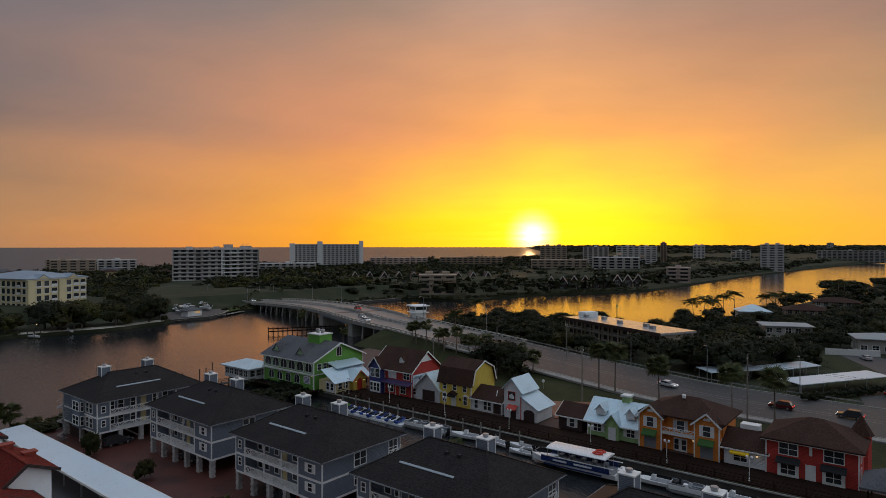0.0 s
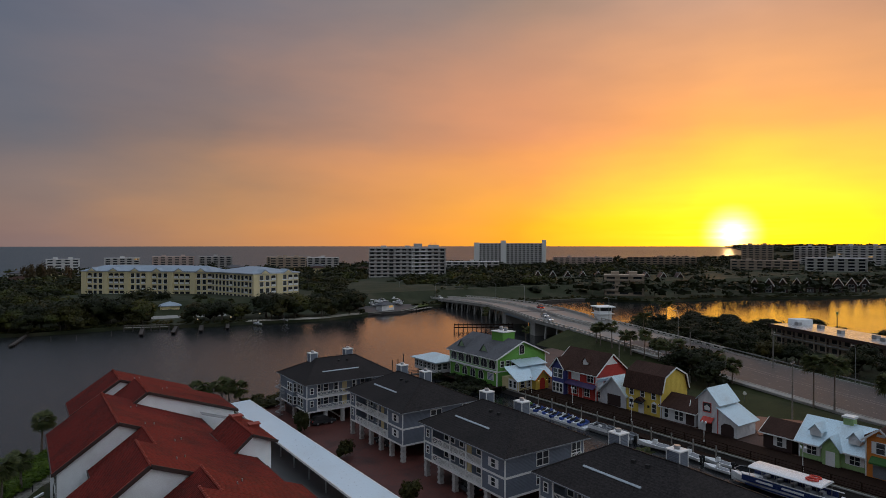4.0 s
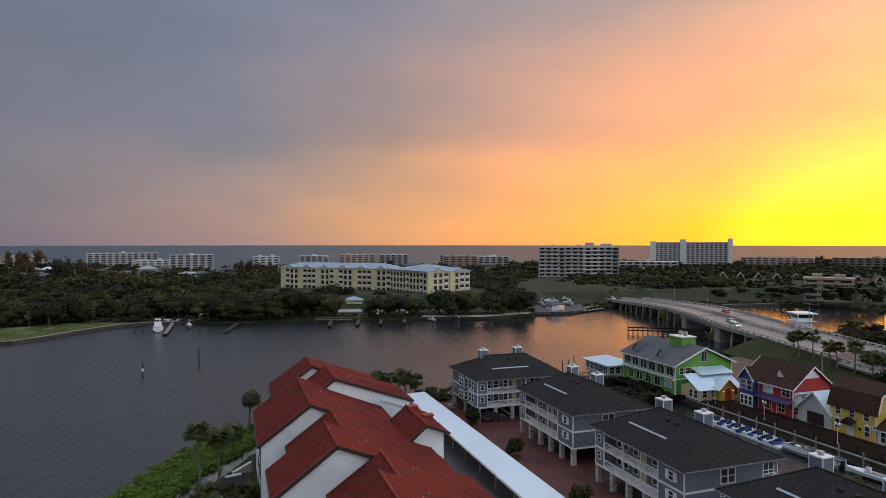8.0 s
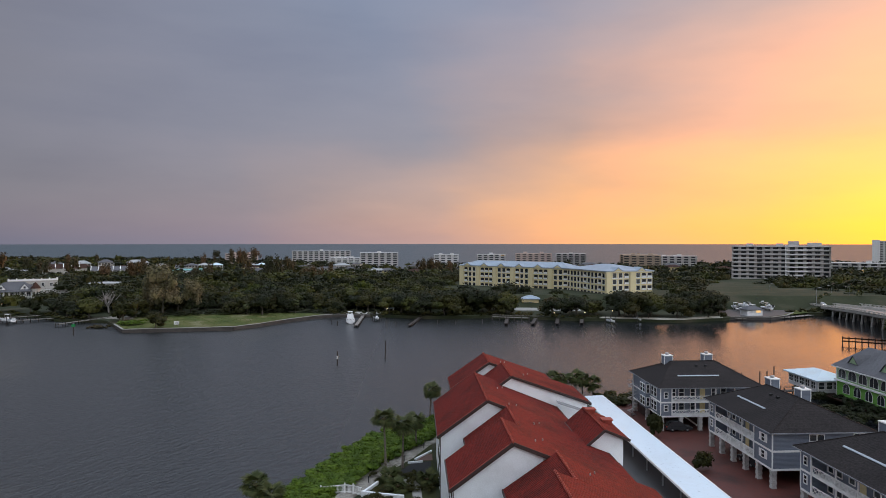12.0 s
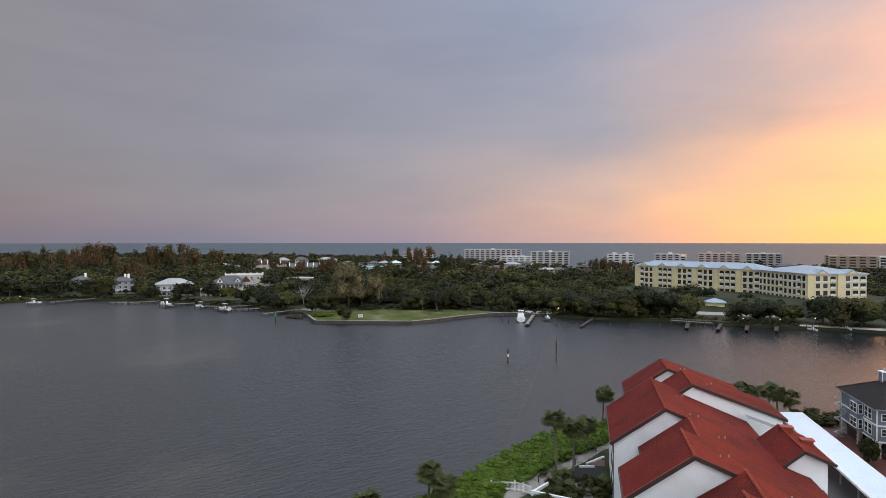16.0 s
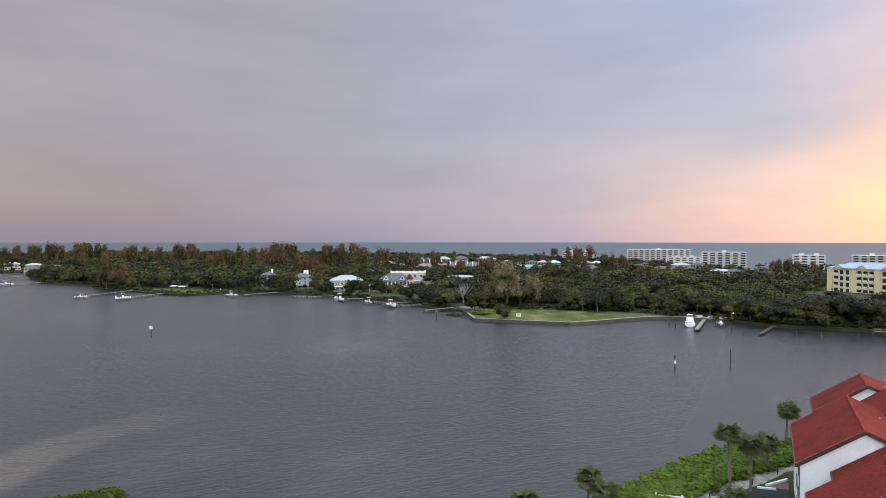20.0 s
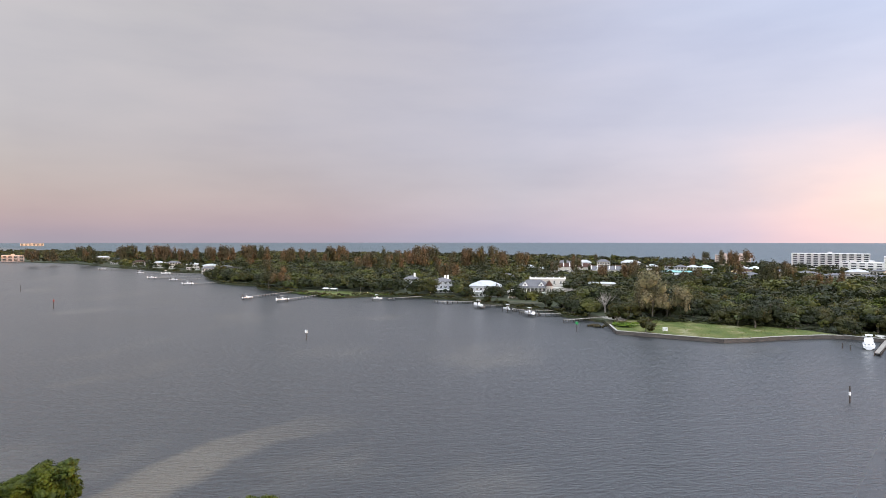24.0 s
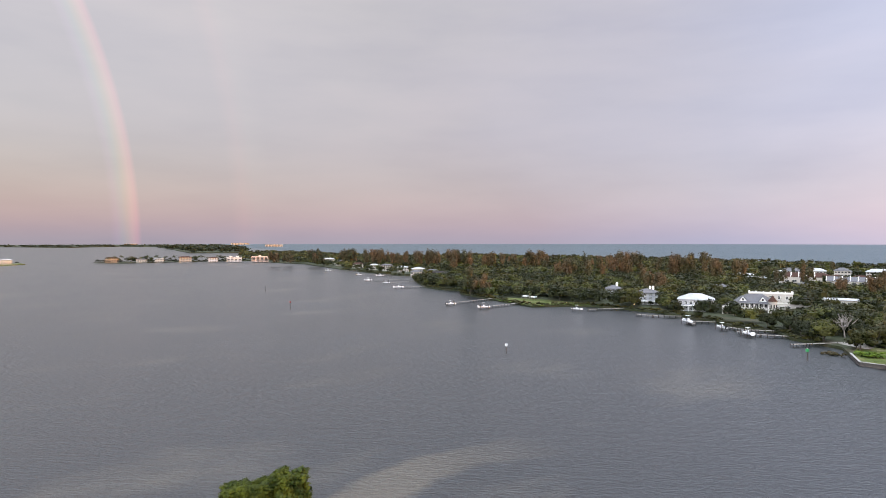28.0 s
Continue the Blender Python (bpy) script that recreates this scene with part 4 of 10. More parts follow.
def pine_points(seed, n, size, k=16, ball=BALL):
    """A tall feathery crown of loose upright plumes."""
    rng = np.random.default_rng(seed)
    h = rng.uniform(0.3, 0.9, k)
    t = rng.uniform(0, 2 * np.pi, k)
    r = np.sqrt(1.15 - h) * rng.uniform(0.04, 0.36, k)
    centres = np.stack([r * np.cos(t), r * np.sin(t), h * 0.92], 1)
    radii = rng.uniform(0.09, 0.15, k)
    return join_parts(lumps(rng, centres, radii * 0.8, 1.4, ball), leaf_cards(rng, centres, radii, n, size, 1.5))


def cards_mesh(name, proto, mat):
    """A mesh of leaf clumps, from points and faces or from loose corners."""
    if isinstance(proto, tuple):
        v, f = proto
    else:
        v, f = proto.reshape(-1, 3), np.arange(proto.shape[0] * proto.shape[1]).reshape(-1, proto.shape[1])
    k = f.shape[1]
    me = bpy.data.meshes.new(name)
    me.vertices.add(len(v))
    me.vertices.foreach_set("co", v.reshape(-1).astype(np.float32))
    me.loops.add(k * len(f))
    me.loops.foreach_set("vertex_index", f.reshape(-1).astype(np.int32))
    me.polygons.add(len(f))
    me.polygons.foreach_set("loop_start", np.arange(0, k * len(f), k, dtype=np.int32))
    me.polygons.foreach_set("loop_total", np.full(len(f), k, dtype=np.int32))
    me.polygons.foreach_set("use_smooth", np.zeros(len(f), dtype=bool))
    me.update(calc_edges=True)
    me.materials.append(mat)
    return me


def merged(protos):
    """Several (points, faces) pairs as one."""
    o, vs, fs = 0, [], []
    for v, f in protos:
        vs.append(v)
        fs.append(f + o)
        o += len(v)
    return np.concatenate(vs), np.concatenate(fs)


def limbs_mesh(name, seed, mat, bare=False):
    """A tapered trunk that forks into limbs, of height about 0.75."""
    rng = random.Random(seed)
    mb = MB()
    mb.tube([(0, 0, -0.02), (0.01, 0, 0.14), (0.02, 0.01, 0.30)], [0.035, 0.028, 0.022], 6)
    for k in range(7 if not bare else 16):
        a = k * 2.4 + rng.uniform(-0.3, 0.3)
        r = rng.uniform(0.2, 0.42)
        z = rng.uniform(0.5, 0.82)
        mb.tube([(0.015, 0.005, 0.2 + 0.012 * k), (r * 0.45 * math.cos(a), r * 0.45 * math.sin(a), 0.42), (r * math.cos(a), r * math.sin(a), z)], [0.017, 0.011, 0.003], 4)
        if bare:
            for j in range(3):
                b = a + rng.uniform(-0.9, 0.9)
                mb.tube([(r * 0.6 * math.cos(a), r * 0.6 * math.sin(a), 0.5), (r * 1.15 * math.cos(b), r * 1.15 * math.sin(b), z + rng.uniform(0, 0.15))], [0.007, 0.002], 3)
    return mb.mesh(name, mat)


TRUNKS = [limbs_mesh("trunk", s, BARK) for s in (1, 2, 3)]
BARE = limbs_mesh("bare_branches", 9, surface("bare_grey_wood", (0.26, 0.235, 0.22), 0.9), True)
OAKS = [cards_mesh("crown", crown_points(s, 1250, 0.032, 12), m) for s, m in ((1, LEAF), (2, LEAF), (3, LEAF_DARK), (4, LEAF), (5, LEAF_DARK), (6, LEAF))]
PINES = [cards_mesh("crown", pine_points(s, 1700, 0.024), LEAF_RUSTY) for s in (11, 12)]
TAN_PINES = [cards_mesh("crown", pine_points(s, 2600, 0.020, 22), LEAF_TAN) for s in (13, 14)]
YELLOW = [cards_mesh("crown", crown_points(23, 1250, 0.032, 12, 0.66), LEAF_YELLOW)]
BRIGHT = [cards_mesh("crown", crown_points(s, 1250, 0.032, 12, 0.7), LEAF_OLIVE) for s in (21, 22)]


def tree(x, y, h, spread=1.0, kind="oak", seed=0, z=1.3, label=""):
    words = dict(oak="leafy green broad-crowned tree on the shore", dark="dark green evergreen oak beside the road", pine="tall rusty feathery pine above the woods", bright="bright green rounded mangrove tree", bare="bare grey leafless tree at the shore", tan="broad feathery tan tree on the grassy point", yellow="rounded tree in yellow-green flower")
    t = thing("tree", pose(x, y, z, 0, 0, (seed * 67) % 360), label or words[kind], "tree", "shore trees" if kind == "oak" else "")
    s = (h * spread, h * spread, h)
    a = part("trunk", TRUNKS[seed % 3] if kind != "bare" else BARE, None, t)
    a.scale = s if kind not in ("pine", "tan") else (h * 0.4, h * 0.4, h * 1.1)
    if kind == "bare":
        return t
    c = part("crown", (PINES[seed % 2] if kind == "pine" else BRIGHT[seed % 2] if kind == "bright" else TAN_PINES[seed % 2] if kind == "tan" else YELLOW[0] if kind == "yellow" else OAKS[(2, 4)[seed % 2]] if kind == "dark" else OAKS[seed % 6]), None, t)
    c.scale = s
    return t


# crowns for woods, coarse, merged into one mesh for a stretch of land
MID_OAKS = [crown_points(s, 330, 0.044, 8, ball=LUMP) for s in range(31, 37)]
FAR_OAKS = [crown_points(s, 112, 0.064, 6, ball=LUMP) for s in range(61, 67)]
FAR_PINES = [pine_points(s, 360, 0.034, 14, LUMP) for s in (41, 42, 43)]
FAR_TINY = [crown_points(s, 26, 0.12, 3, 0.7, 0.8, ball=LUMP) for s in range(51, 56)]


def woods(name, label, places, protos, mat):
    """places: rows of x, y, ground, height, spread."""
    rng = np.random.default_rng(len(places))
    out = []
    for x, y, z, h, s in places:
        p = protos[rng.integers(len(protos))]
        a = rng.uniform(0, 2 * np.pi)
        r = np.array([[math.cos(a), math.sin(a), 0], [-math.sin(a), math.cos(a), 0], [0, 0, 1]])
        out.append((p[0] @ r * [h * s, h * s, h] + [x, y, z], p[1]))
    if out:
        tagged(new(name, cards_mesh(name, merged(out), mat)), label, "woodland", kind="stuff")


def inside(x, y, poly):
    hit = False
    for i in range(len(poly)):
        (x0, y0), (x1, y1) = poly[i], poly[i - 1]
        if (y0 > y) != (y1 > y) and x < (x1 - x0) * (y - y0) / (y1 - y0) + x0:
            hit = not hit
    return hit


def edge_gap(x, y, poly):
    best = 1e9
    for i in range(len(poly)):
        a, b = Vector(poly[i - 1]), Vector(poly[i])
        d = b - a
        u = max(0, min(1, (Vector((x, y)) - a).dot(d) / max(d.length_squared, 1e-6)))
        best = min(best, (Vector((x, y)) - a - d * u).length)
    return best


# places kept open: x, y, radius
CLEAR = [(-94, 280, 20), (-70, 278, 18), (-110, 275, 16), (-55, 292, 14), (-378, 292, 15), (-360, 292, 20), (-340, 292, 19), (-326, 308, 10)]
RNG = np.random.default_rng(7)


def scatter(x0, x1, y0, y1, step, poly, clear=(), jitter=0.45, gap=3.0):
    out = []
    y = y0
    while y < y1:
        x = x0
        while x < x1:
            px, py = x + RNG.uniform(-jitter, jitter) * step, y + RNG.uniform(-jitter, jitter) * step
            if inside(px, py, poly) and all((px - a) ** 2 + (py - b) ** 2 > r * r for a, b, r in clear) and edge_gap(px, py, poly) > gap:
                out.append((px, py))
            x += step
        y += step
    return out

# ---- buildings on the island and beyond ----
_shared = {}


def shared_box(name, w, d, h, mat):
    key = (name, round(w, 2), round(d, 2), round(h, 2), mat.name)
    if key not in _shared:
        _shared[key] = MB().box(-w / 2, w / 2, -d / 2, d / 2, 0, h).mesh(name, mat)
    return _shared[key]


def put(name, me, parent, x, y, z, rz=0.0):
    ob = part(name, me, None, parent)
    ob.matrix_local = pose(x, y, z, 0, 0, rz)
    return ob


def condo(name, label, x, y, rz, w, h, d=16.0, wall=GREY_STUCCO, style="balcony", bays=0, roof_boxes=1, lit=0, floors=0):
    wall = BLOCK_WHITE if wall is WHITE else wall
    """A flat-roofed apartment block that faces -y of its own frame."""
    t = thing(name, pose(x, y, 1.3, 0, 0, rz), label, "apartment building")
    floors = floors or max(1, round(h / 3.1))
    fh = h / floors
    bays = bays or max(2, round(w / 8.5))
    bw = w / bays
    part("wall", MB().box(-w / 2, w / 2, 0.6, d, 0, h), wall, t)
    if style == "balcony":
        for k in range(floors + 1):
            z = min(k * fh, h - 0.3)
            part("floor_slab", MB().box(-w / 2, w / 2, -1.0, 0.6, z, z + 0.28), wall, t)
        for k in range(bays + 1):
            part("fin_wall", MB().box(-w / 2 + k * bw - 0.2, -w / 2 + k * bw + 0.2, -0.9, 0.6, 0, h), wall, t)
        rails = math.hypot(x, y) < 650
        rail = shared_box("balcony_railing", bw - 0.5, 0.1, 1.0, wall)
        for k in range(floors if rails else 0):
            for j in range(bays):
                if (j * 7 + 3) % 4:
                    put("balcony_railing", rail, t, -w / 2 + (j + 0.5) * bw, -0.9, k * fh + 0.28)
    remote = math.hypot(x, y) > 690
    if remote:
        rows = MB()
        for k in range(floors):
            for j in range(bays):
                c = -w / 2 + (j + 0.5) * bw
                rows.box(c - bw * 0.31, c + bw * 0.31, 0.45, 0.65, k * fh + fh * 0.26, k * fh + fh * 0.84)
        part("window_glazing", rows, GLASS, t, kind="stuff")
    win = shared_box("window", bw * 0.62, 0.2, fh * 0.58, GLASS)
    on = shared_box("window", bw * 0.62, 0.2, fh * 0.58, LIT)
    for k in range(floors):
        for j in range(bays):
            if remote and not (lit and (j * 5 + k * 3) % lit == 1):
                continue
            put("window", on if lit and (j * 5 + k * 3) % lit == 1 else win, t, -w / 2 + (j + 0.5) * bw, 0.55, k * fh + fh * 0.26)
    if style == "band":
        for k in range(floors + 1):
            part("floor_band", MB().box(-w / 2, w / 2, -0.3, 0.7, min(k * fh, h - 0.7), min(k * fh, h - 0.7) + fh * 0.35), wall, t)
    side = shared_box("window", 0.2, 1.6, fh * 0.5, GLASS)
    for k in range(floors):
        if math.hypot(x, y) < 800:
            for y2 in (d * 0.3, d * 0.65):
                put("window", side, t, -w / 2, y2, k * fh + fh * 0.28)
                put("window", side, t, w / 2, y2, k * fh + fh * 0.28)
    part("roof", MB().box(-w / 2 - 0.3, w / 2 + 0.3, 0.2, d + 0.3, h, h + 0.5), wall, t)
    for k in range(roof_boxes):
        c = -w / 2 + w * (k + 0.6) / (roof_boxes + 0.2)
        part("plant_room", MB().box(c - 2.6, c + 2.6, d * 0.3, d * 0.7, h + 0.5, h + 2.6), wall, t)
    return t


condo("condo_block", "grey nine-storey condominium with banded balconies", 303, 500, -31, 72, 31, 18, GREY_STUCCO, "balcony", 12, 3, floors=9)
cb = bpy.data.objects["condo_block"]
for a, b, z in ((6, 14, 35.5), (20, 30, 34.2)):
    part("penthouse", MB().box(a, b, 3, 13, 31.5, z), GREY_STUCCO, cb, "grey roof-top plant storey")
for a in (4.0, 4.9):
    part("white_fin", MB().box(a, a + 0.5, -2.6, 0.6, 0, 32.4), WHITE, cb, "tall white stair fin")
for k in range(9):
    part("bay_slab", MB().box(4.5, 20, -2.8, -1.0, k * 3.44, k * 3.44 + 0.9), WHITE, cb, "white bay balcony front")
for k in range(7):
    part("roof_aerial", MB().cyl(21 + k * 1.2, 6, 34.2, 35.4 + k % 3 * 0.6, 0.12, n=5), STEEL, cb)
tw = condo("condo_tower", "long white beachfront tower with balcony bands and stair towers", 613, 713, -41, 108, 36, 16, WHITE, "band", 18, 0, floors=12)
for a, b, s in ((-54, -46, 1.5), (-14, -6, 4.5), (48, 54, 5.5)):
    part("stair_tower", MB().box(a, b, -2.5, 6, 0, 36 + s), WHITE, tw, "plain white stair tower")
FAR_BLOCKS = [
    (332, 903, -20, 53, 15.8, TAN_STUCCO, "low tan beach apartment block"), (363, 864, -23, 33, 13.8, WHITE, "low white beach apartment block"), (455, 599, -37, 65, 13.3, WHITE, "white four-storey apartment block among trees"),
    (697, 645, -47, 88, 15.4, PINK_STUCCO, "long pinkish beachfront block among trees"), (766, 558, -54, 95, 16.0, TAN_STUCCO, "long tan beachfront block with balconies"), (845, 460, -61, 40, 33.6, TAN_STUCCO, "tan high-rise standing before the sun"),
    (932, 431, -65, 40, 31.7, WHITE, "white beachfront high-rise with balconies"), (925, 361, -69, 60, 32.5, WHITE, "broad white beachfront high-rise with balconies"), (1056, 365, -71, 10, 38.4, TAN_STUCCO, "slim tan tower far along the beach"), (1311, 381, -74, 23, 34.5, WHITE, "white high-rise far along the beach"),
    (697, 297, -67, 54, 20.0, WHITE, "white apartment block with balconies by the river"), (681, 363, -62, 68, 16.6, TAN_STUCCO, "long tan apartment block by the river"), (1205, 278, -77, 32, 24.4, WHITE, "white apartment block far up the river"),
    (918, 173, -79, 28, 35.4, WHITE, "white twelve-storey riverside tower"), (1456, 136, -85, 113, 23.6, GREY_STUCCO, "long low block far up the river"), (335, 273, -51, 26, 13.7, TAN_STUCCO, "three-storey beige flat-roofed block by the bridge"), (586, 189, -72, 21, 13.6, PINK_STUCCO, "pinkish riverside apartment block"),
    (-281, 1024, 15, 51, 15.6, PINK_STUCCO, "low pink beachfront block among trees"), (-145, 977, 8, 90, 20.6, WHITE, "long white beachfront block with gabled bays"), (-98, 883, 6, 42, 12.2, WHITE, "white three-storey block with balconies"), (-51, 904, 3, 55, 18.9, WHITE, "white beachfront block catching pink light"), (45, 871, -3, 35, 16.6, WHITE, "white stepped beachfront block"),
    (109, 873, -7, 40, 17.1, WHITE, "white beachfront block behind the yellow building"), (173, 892, -11, 52, 18.0, PINK_STUCCO, "pinkish beachfront block behind the trees"), (223, 873, -14, 42, 18.0, GREY_STUCCO, "grey beachfront block with a lit end"), (281, 753, -20, 45, 18.1, TAN_STUCCO, "tan four-storey beachfront block"), (322, 739, -24, 40, 17.5, WHITE, "white beachfront block with balconies"),
    (-240, 720, 20, 40, 9.5, WHITE, "low white apartments near the beach"), (-180, 740, 15, 36, 9.0, PINK_STUCCO, "low pinkish apartments near the beach"),
    (-1345, 300, 78, 30, 10.0, GREY_STUCCO, "tan waterside villa block far across the bay"), (-1330, 350, 76, 34, 11.0, PINK_STUCCO, "pinkish waterside villa block far across the bay"),
]
for k, (x, y, rz, w, h, mat, label) in enumerate(FAR_BLOCKS):
    if x < -150 and y < 760 and x > -1000:
        continue  # these have pitched roofs and follow below
    condo("apartment_block", label, x, y, rz, w, h, 14.0, mat, ("balcony", "band")[k % 2] if h > 8 else "plain", 0, 1 + k % 2, lit=17 if k % 5 == 2 else 0)
for x, y, rz, w, h, label in ((-4480, 1040, 77, 120, 26, "pale resort blocks on the far shore"), (-3600, 1030, 73, 100, 20, "pale resort blocks on the far shore"), (-4600, 360, 86, 80, 22, "pale block on the far shore"), (3388, 395, -83, 29, 30, "pale tower far up the coast")):
    # far-shore blocks are coloured tan in place of orange sunlight on them
    condo("apartment_block", label, x, y, rz, w, h + (16 if x > 0 else 2), 20, GREY_STUCCO if x > 0 else TAN_STUCCO, "plain", 6, 1)


def hip_roof(t, w, d, z, rise, mat, over=0.8, y0=0.0, x0=0.0, name="roof"):
    a, b = w / 2 + over, d / 2 + over
    r = max(a - b, 0.0), max(b - a, 0.0)
    pts = [(-a, -b, z), (a, -b, z), (a, b, z), (-a, b, z), (-r[0], -r[1], z + rise), (r[0], r[1], z + rise), (-a, -b, z - 0.25), (a, -b, z - 0.25), (a, b, z - 0.25), (-a, b, z - 0.25)]
    pts = [(x + x0, y + y0, q) for x, y, q in pts]
    if r[0] >= r[1]:
        f = [(0, 1, 5, 4), (2, 3, 4, 5), (3, 0, 4), (1, 2, 5)]
    else:
        f = [(3, 0, 4, 5), (1, 2, 5, 4), (0, 1, 4), (2, 3, 5)]
    f += [(0, 6, 7, 1), (1, 7, 8, 2), (2, 8, 9, 3), (3, 9, 6, 0), (9, 8, 7, 6)]
    return part(name, MB().add(pts, f), mat, t)


def villa(x, y, rz, w, d, h, wall, roof, label, rise=2.2, lit=False, chimneys=(), porch=True):
    wall, roof = VILLA_STUCCO if wall is STUCCO else VILLA_GREY if wall is SIDING["pale"] else wall, PALE_ROOF if roof is WHITE else roof
    t = thing("villa", pose(x, y, 1.3, 0, 0, rz), label, "house")
    part("wall", MB().box(-w / 2, w / 2, -d / 2, d / 2, 0, h), wall, t)
    hip_roof(t, w, d, h, rise, roof)
    floors = max(1, round(h / 3.2))
    n = max(2, round(w / 3.2))
    if math.hypot(x, y) > 550:
        rows = MB()
        for k in range(floors):
            for j in range(n):
                c = -w / 2 + (j + 0.5) * w / n
                rows.box(c - w / n * 0.3, c + w / n * 0.3, -d / 2 - 0.06, -d / 2 + 0.1, k * h / floors + 0.8, k * h / floors + 2.4)
        part("window_glazing", rows, GLASS, t, kind="stuff")
    for k in range(floors if math.hypot(x, y) <= 550 else 0):
        for j in range(n):
            pane_window(t, "y", -d / 2, -w / 2 + (j + 0.5) * w / n, k * h / floors + 0.8, min(1.7, w / n * 0.6), 1.6, -1, lit=lit and j % 2 == 0 and k == 0)
        for c in (-d * 0.25, d * 0.25):
            pane_window(t, "x", -w / 2, c, k * h / floors + 0.9, 1.2, 1.5, -1)
            pane_window(t, "x", w / 2, c, k * h / floors + 0.9, 1.2, 1.5, 1)
    if porch and math.hypot(x, y) < 550:
        part("porch_deck", MB().box(-w / 2, w / 2, -d / 2 - 2.4, -d / 2, h / floors - 0.3, h / floors), WHITE, t)
        for j in range(n + 1):
            c = -w / 2 + 0.2 + j * (w - 0.4) / n
            part("porch_post", MB().box(c - 0.12, c + 0.12, -d / 2 - 2.3, -d / 2 - 2.05, 0, h / floors), WHITE, t)
    for cx in chimneys:
        part("chimney", MB().box(cx - 0.7, cx + 0.7, -0.8, 0.8, h, h + rise + 1.8), STUCCO, t)
    return t


for k, (x, y, rz, w, h, mat, label) in enumerate(FAR_BLOCKS):
    if x < -150 and y < 760 and x > -1000:
        for j in range(3):
            a = radians(rz)
            o = (j - 1) * w / 3
            villa(x + o * math.cos(a), y + o * math.sin(a), rz, w / 3 - 0.6, 12, h * 0.9, STUCCO, (GREY_ROOF, WHITE, TIN)[(k + j) % 3], label, 2.6, porch=False)
villa(-341, 361, 44, 11, 10, 8.2, SIDING["pale"], GREY_ROOF, "grey two-storey waterside house among trees", 2.6, chimneys=(2.5,))
villa(-300, 352, 41, 14, 11, 8.5, SIDING["pale"], GREY_ROOF, "pale blue-grey waterside house with white porches", 2.6, chimneys=(1.5, 3.5))
villa(-257, 347, 37, 21, 14, 7.6, SIDING["pale"], WHITE, "white waterside house with a broad white roof", 3.4)


def mansion():
    t = thing("mansion", pose(-226, 361, 1.3, 0, 0, 32), "large white mansion with slate hip roofs and warm-lit porch", "house")
    part("wall", MB().box(-10.5, 10.5, -6, 6, 0, 8.0), VILLA_STUCCO, t)
    hip_roof(t, 21, 12, 8.0, 4.2, GREY_ROOF, 0.9)
    part("gallery_floor", MB().box(-10.5, 10.5, -8.4, -6, 3.7, 4.0), WHITE, t)
    part("gallery_roof", MB().slab([(-10.9, -8.9, 7.2), (10.9, -8.9, 7.2), (10.9, -5.9, 8.1), (-10.9, -5.9, 8.1)], 0.2), GREY_ROOF, t)
    for k in range(9):
        x = -10.2 + k * 2.55
        part("gallery_column", MB().cyl(x, -8.2, 0, 7.2, 0.2, n=8), WHITE, t)
        if k < 8:
            part("gallery_rail", MB().box(x + 0.2, x + 2.35, -8.25, -8.15, 4.85, 4.95), WHITE, t)
            for z, h in ((0.3, 2.6), (4.2, 2.4)):
                pane_window(t, "y", -6.0, x + 1.27, z, 1.5, h, -1, lit=z < 1 and k < 2)
    for x in (-6.2, 4.6):
        part("gable", MB().extrude([(x - 2.4, 8.0), (x + 2.4, 8.0), (x, 11.2)], "y", -6.5, -1.0), WHITE, t, "white pediment gable")
        part("gable_slope", MB().slab([(x - 2.8, -6.8, 7.7), (x, -6.8, 11.5), (x, -0.8, 11.5), (x - 2.8, -0.8, 7.7)], 0.2), GREY_ROOF, t)
        part("gable_slope", MB().slab([(x + 2.8, -6.8, 7.7), (x, -6.8, 11.5), (x, -0.8, 11.5), (x + 2.8, -0.8, 7.7)], 0.2), GREY_ROOF, t)
        part("gable_window", MB().box(x - 0.5, x + 0.5, -6.56, -6.4, 8.6, 9.8), GLASS, t)
    part("turret", MB().cyl(9.8, -7.0, 0, 8.6, 2.3, n=10), VILLA_STUCCO, t)
    part("turret_roof", MB().cyl(9.8, -7.0, 8.6, 12.2, 2.8, 0.1, n=10), BROWN_SHINGLE, t, "brown cone roof")
    for a in (-150, -110, -70, -30):
        c = (9.8 + 2.3 * math.cos(radians(a)), -7.0 + 2.3 * math.sin(radians(a)))
        part("turret_window", MB().box(c[0] - 0.35, c[0] + 0.35, c[1] - 0.12, c[1] + 0.12, 4.8, 6.8), GLASS, t)
    part("wing_wall", MB().box(-3, 21, 6, 18, 0, 12.2), VILLA_STUCCO, t, "tall pale rear wing")
    part("parapet", MB().box(-3.2, 21.2, 5.8, 6.3, 12.2, 13.2).box(-3.2, -2.7, 6.3, 18.2, 12.2, 13.2).box(20.7, 21.2, 6.3, 18.2, 12.2, 13.2), WHITE, t, "white roof parapet")
    for k in range(7):
        part("parapet_pier", MB().box(-3.3 + k * 4.0, -2.7 + k * 4.0, 5.7, 6.4, 12.2, 13.8), WHITE, t)
    for k in range(5):
        pane_window(t, "y", 6.0, 1.0 + k * 4.2, 9.0, 1.3, 1.8, -1)
    part("side_wing", MB().box(12, 30, -1, 5.9, 0, 6.4), GREY_STUCCO, t, "low grey flat-roofed side wing")
    for k in range(4):
        pane_window(t, "y", -1.0, 14.5 + k * 4.2, 3.2, 1.6, 1.9, -1)
    part("side_parapet", MB().box(11.9, 30.1, -1.2, 6.0, 6.4, 6.9), PALE_CONCRETE, t)


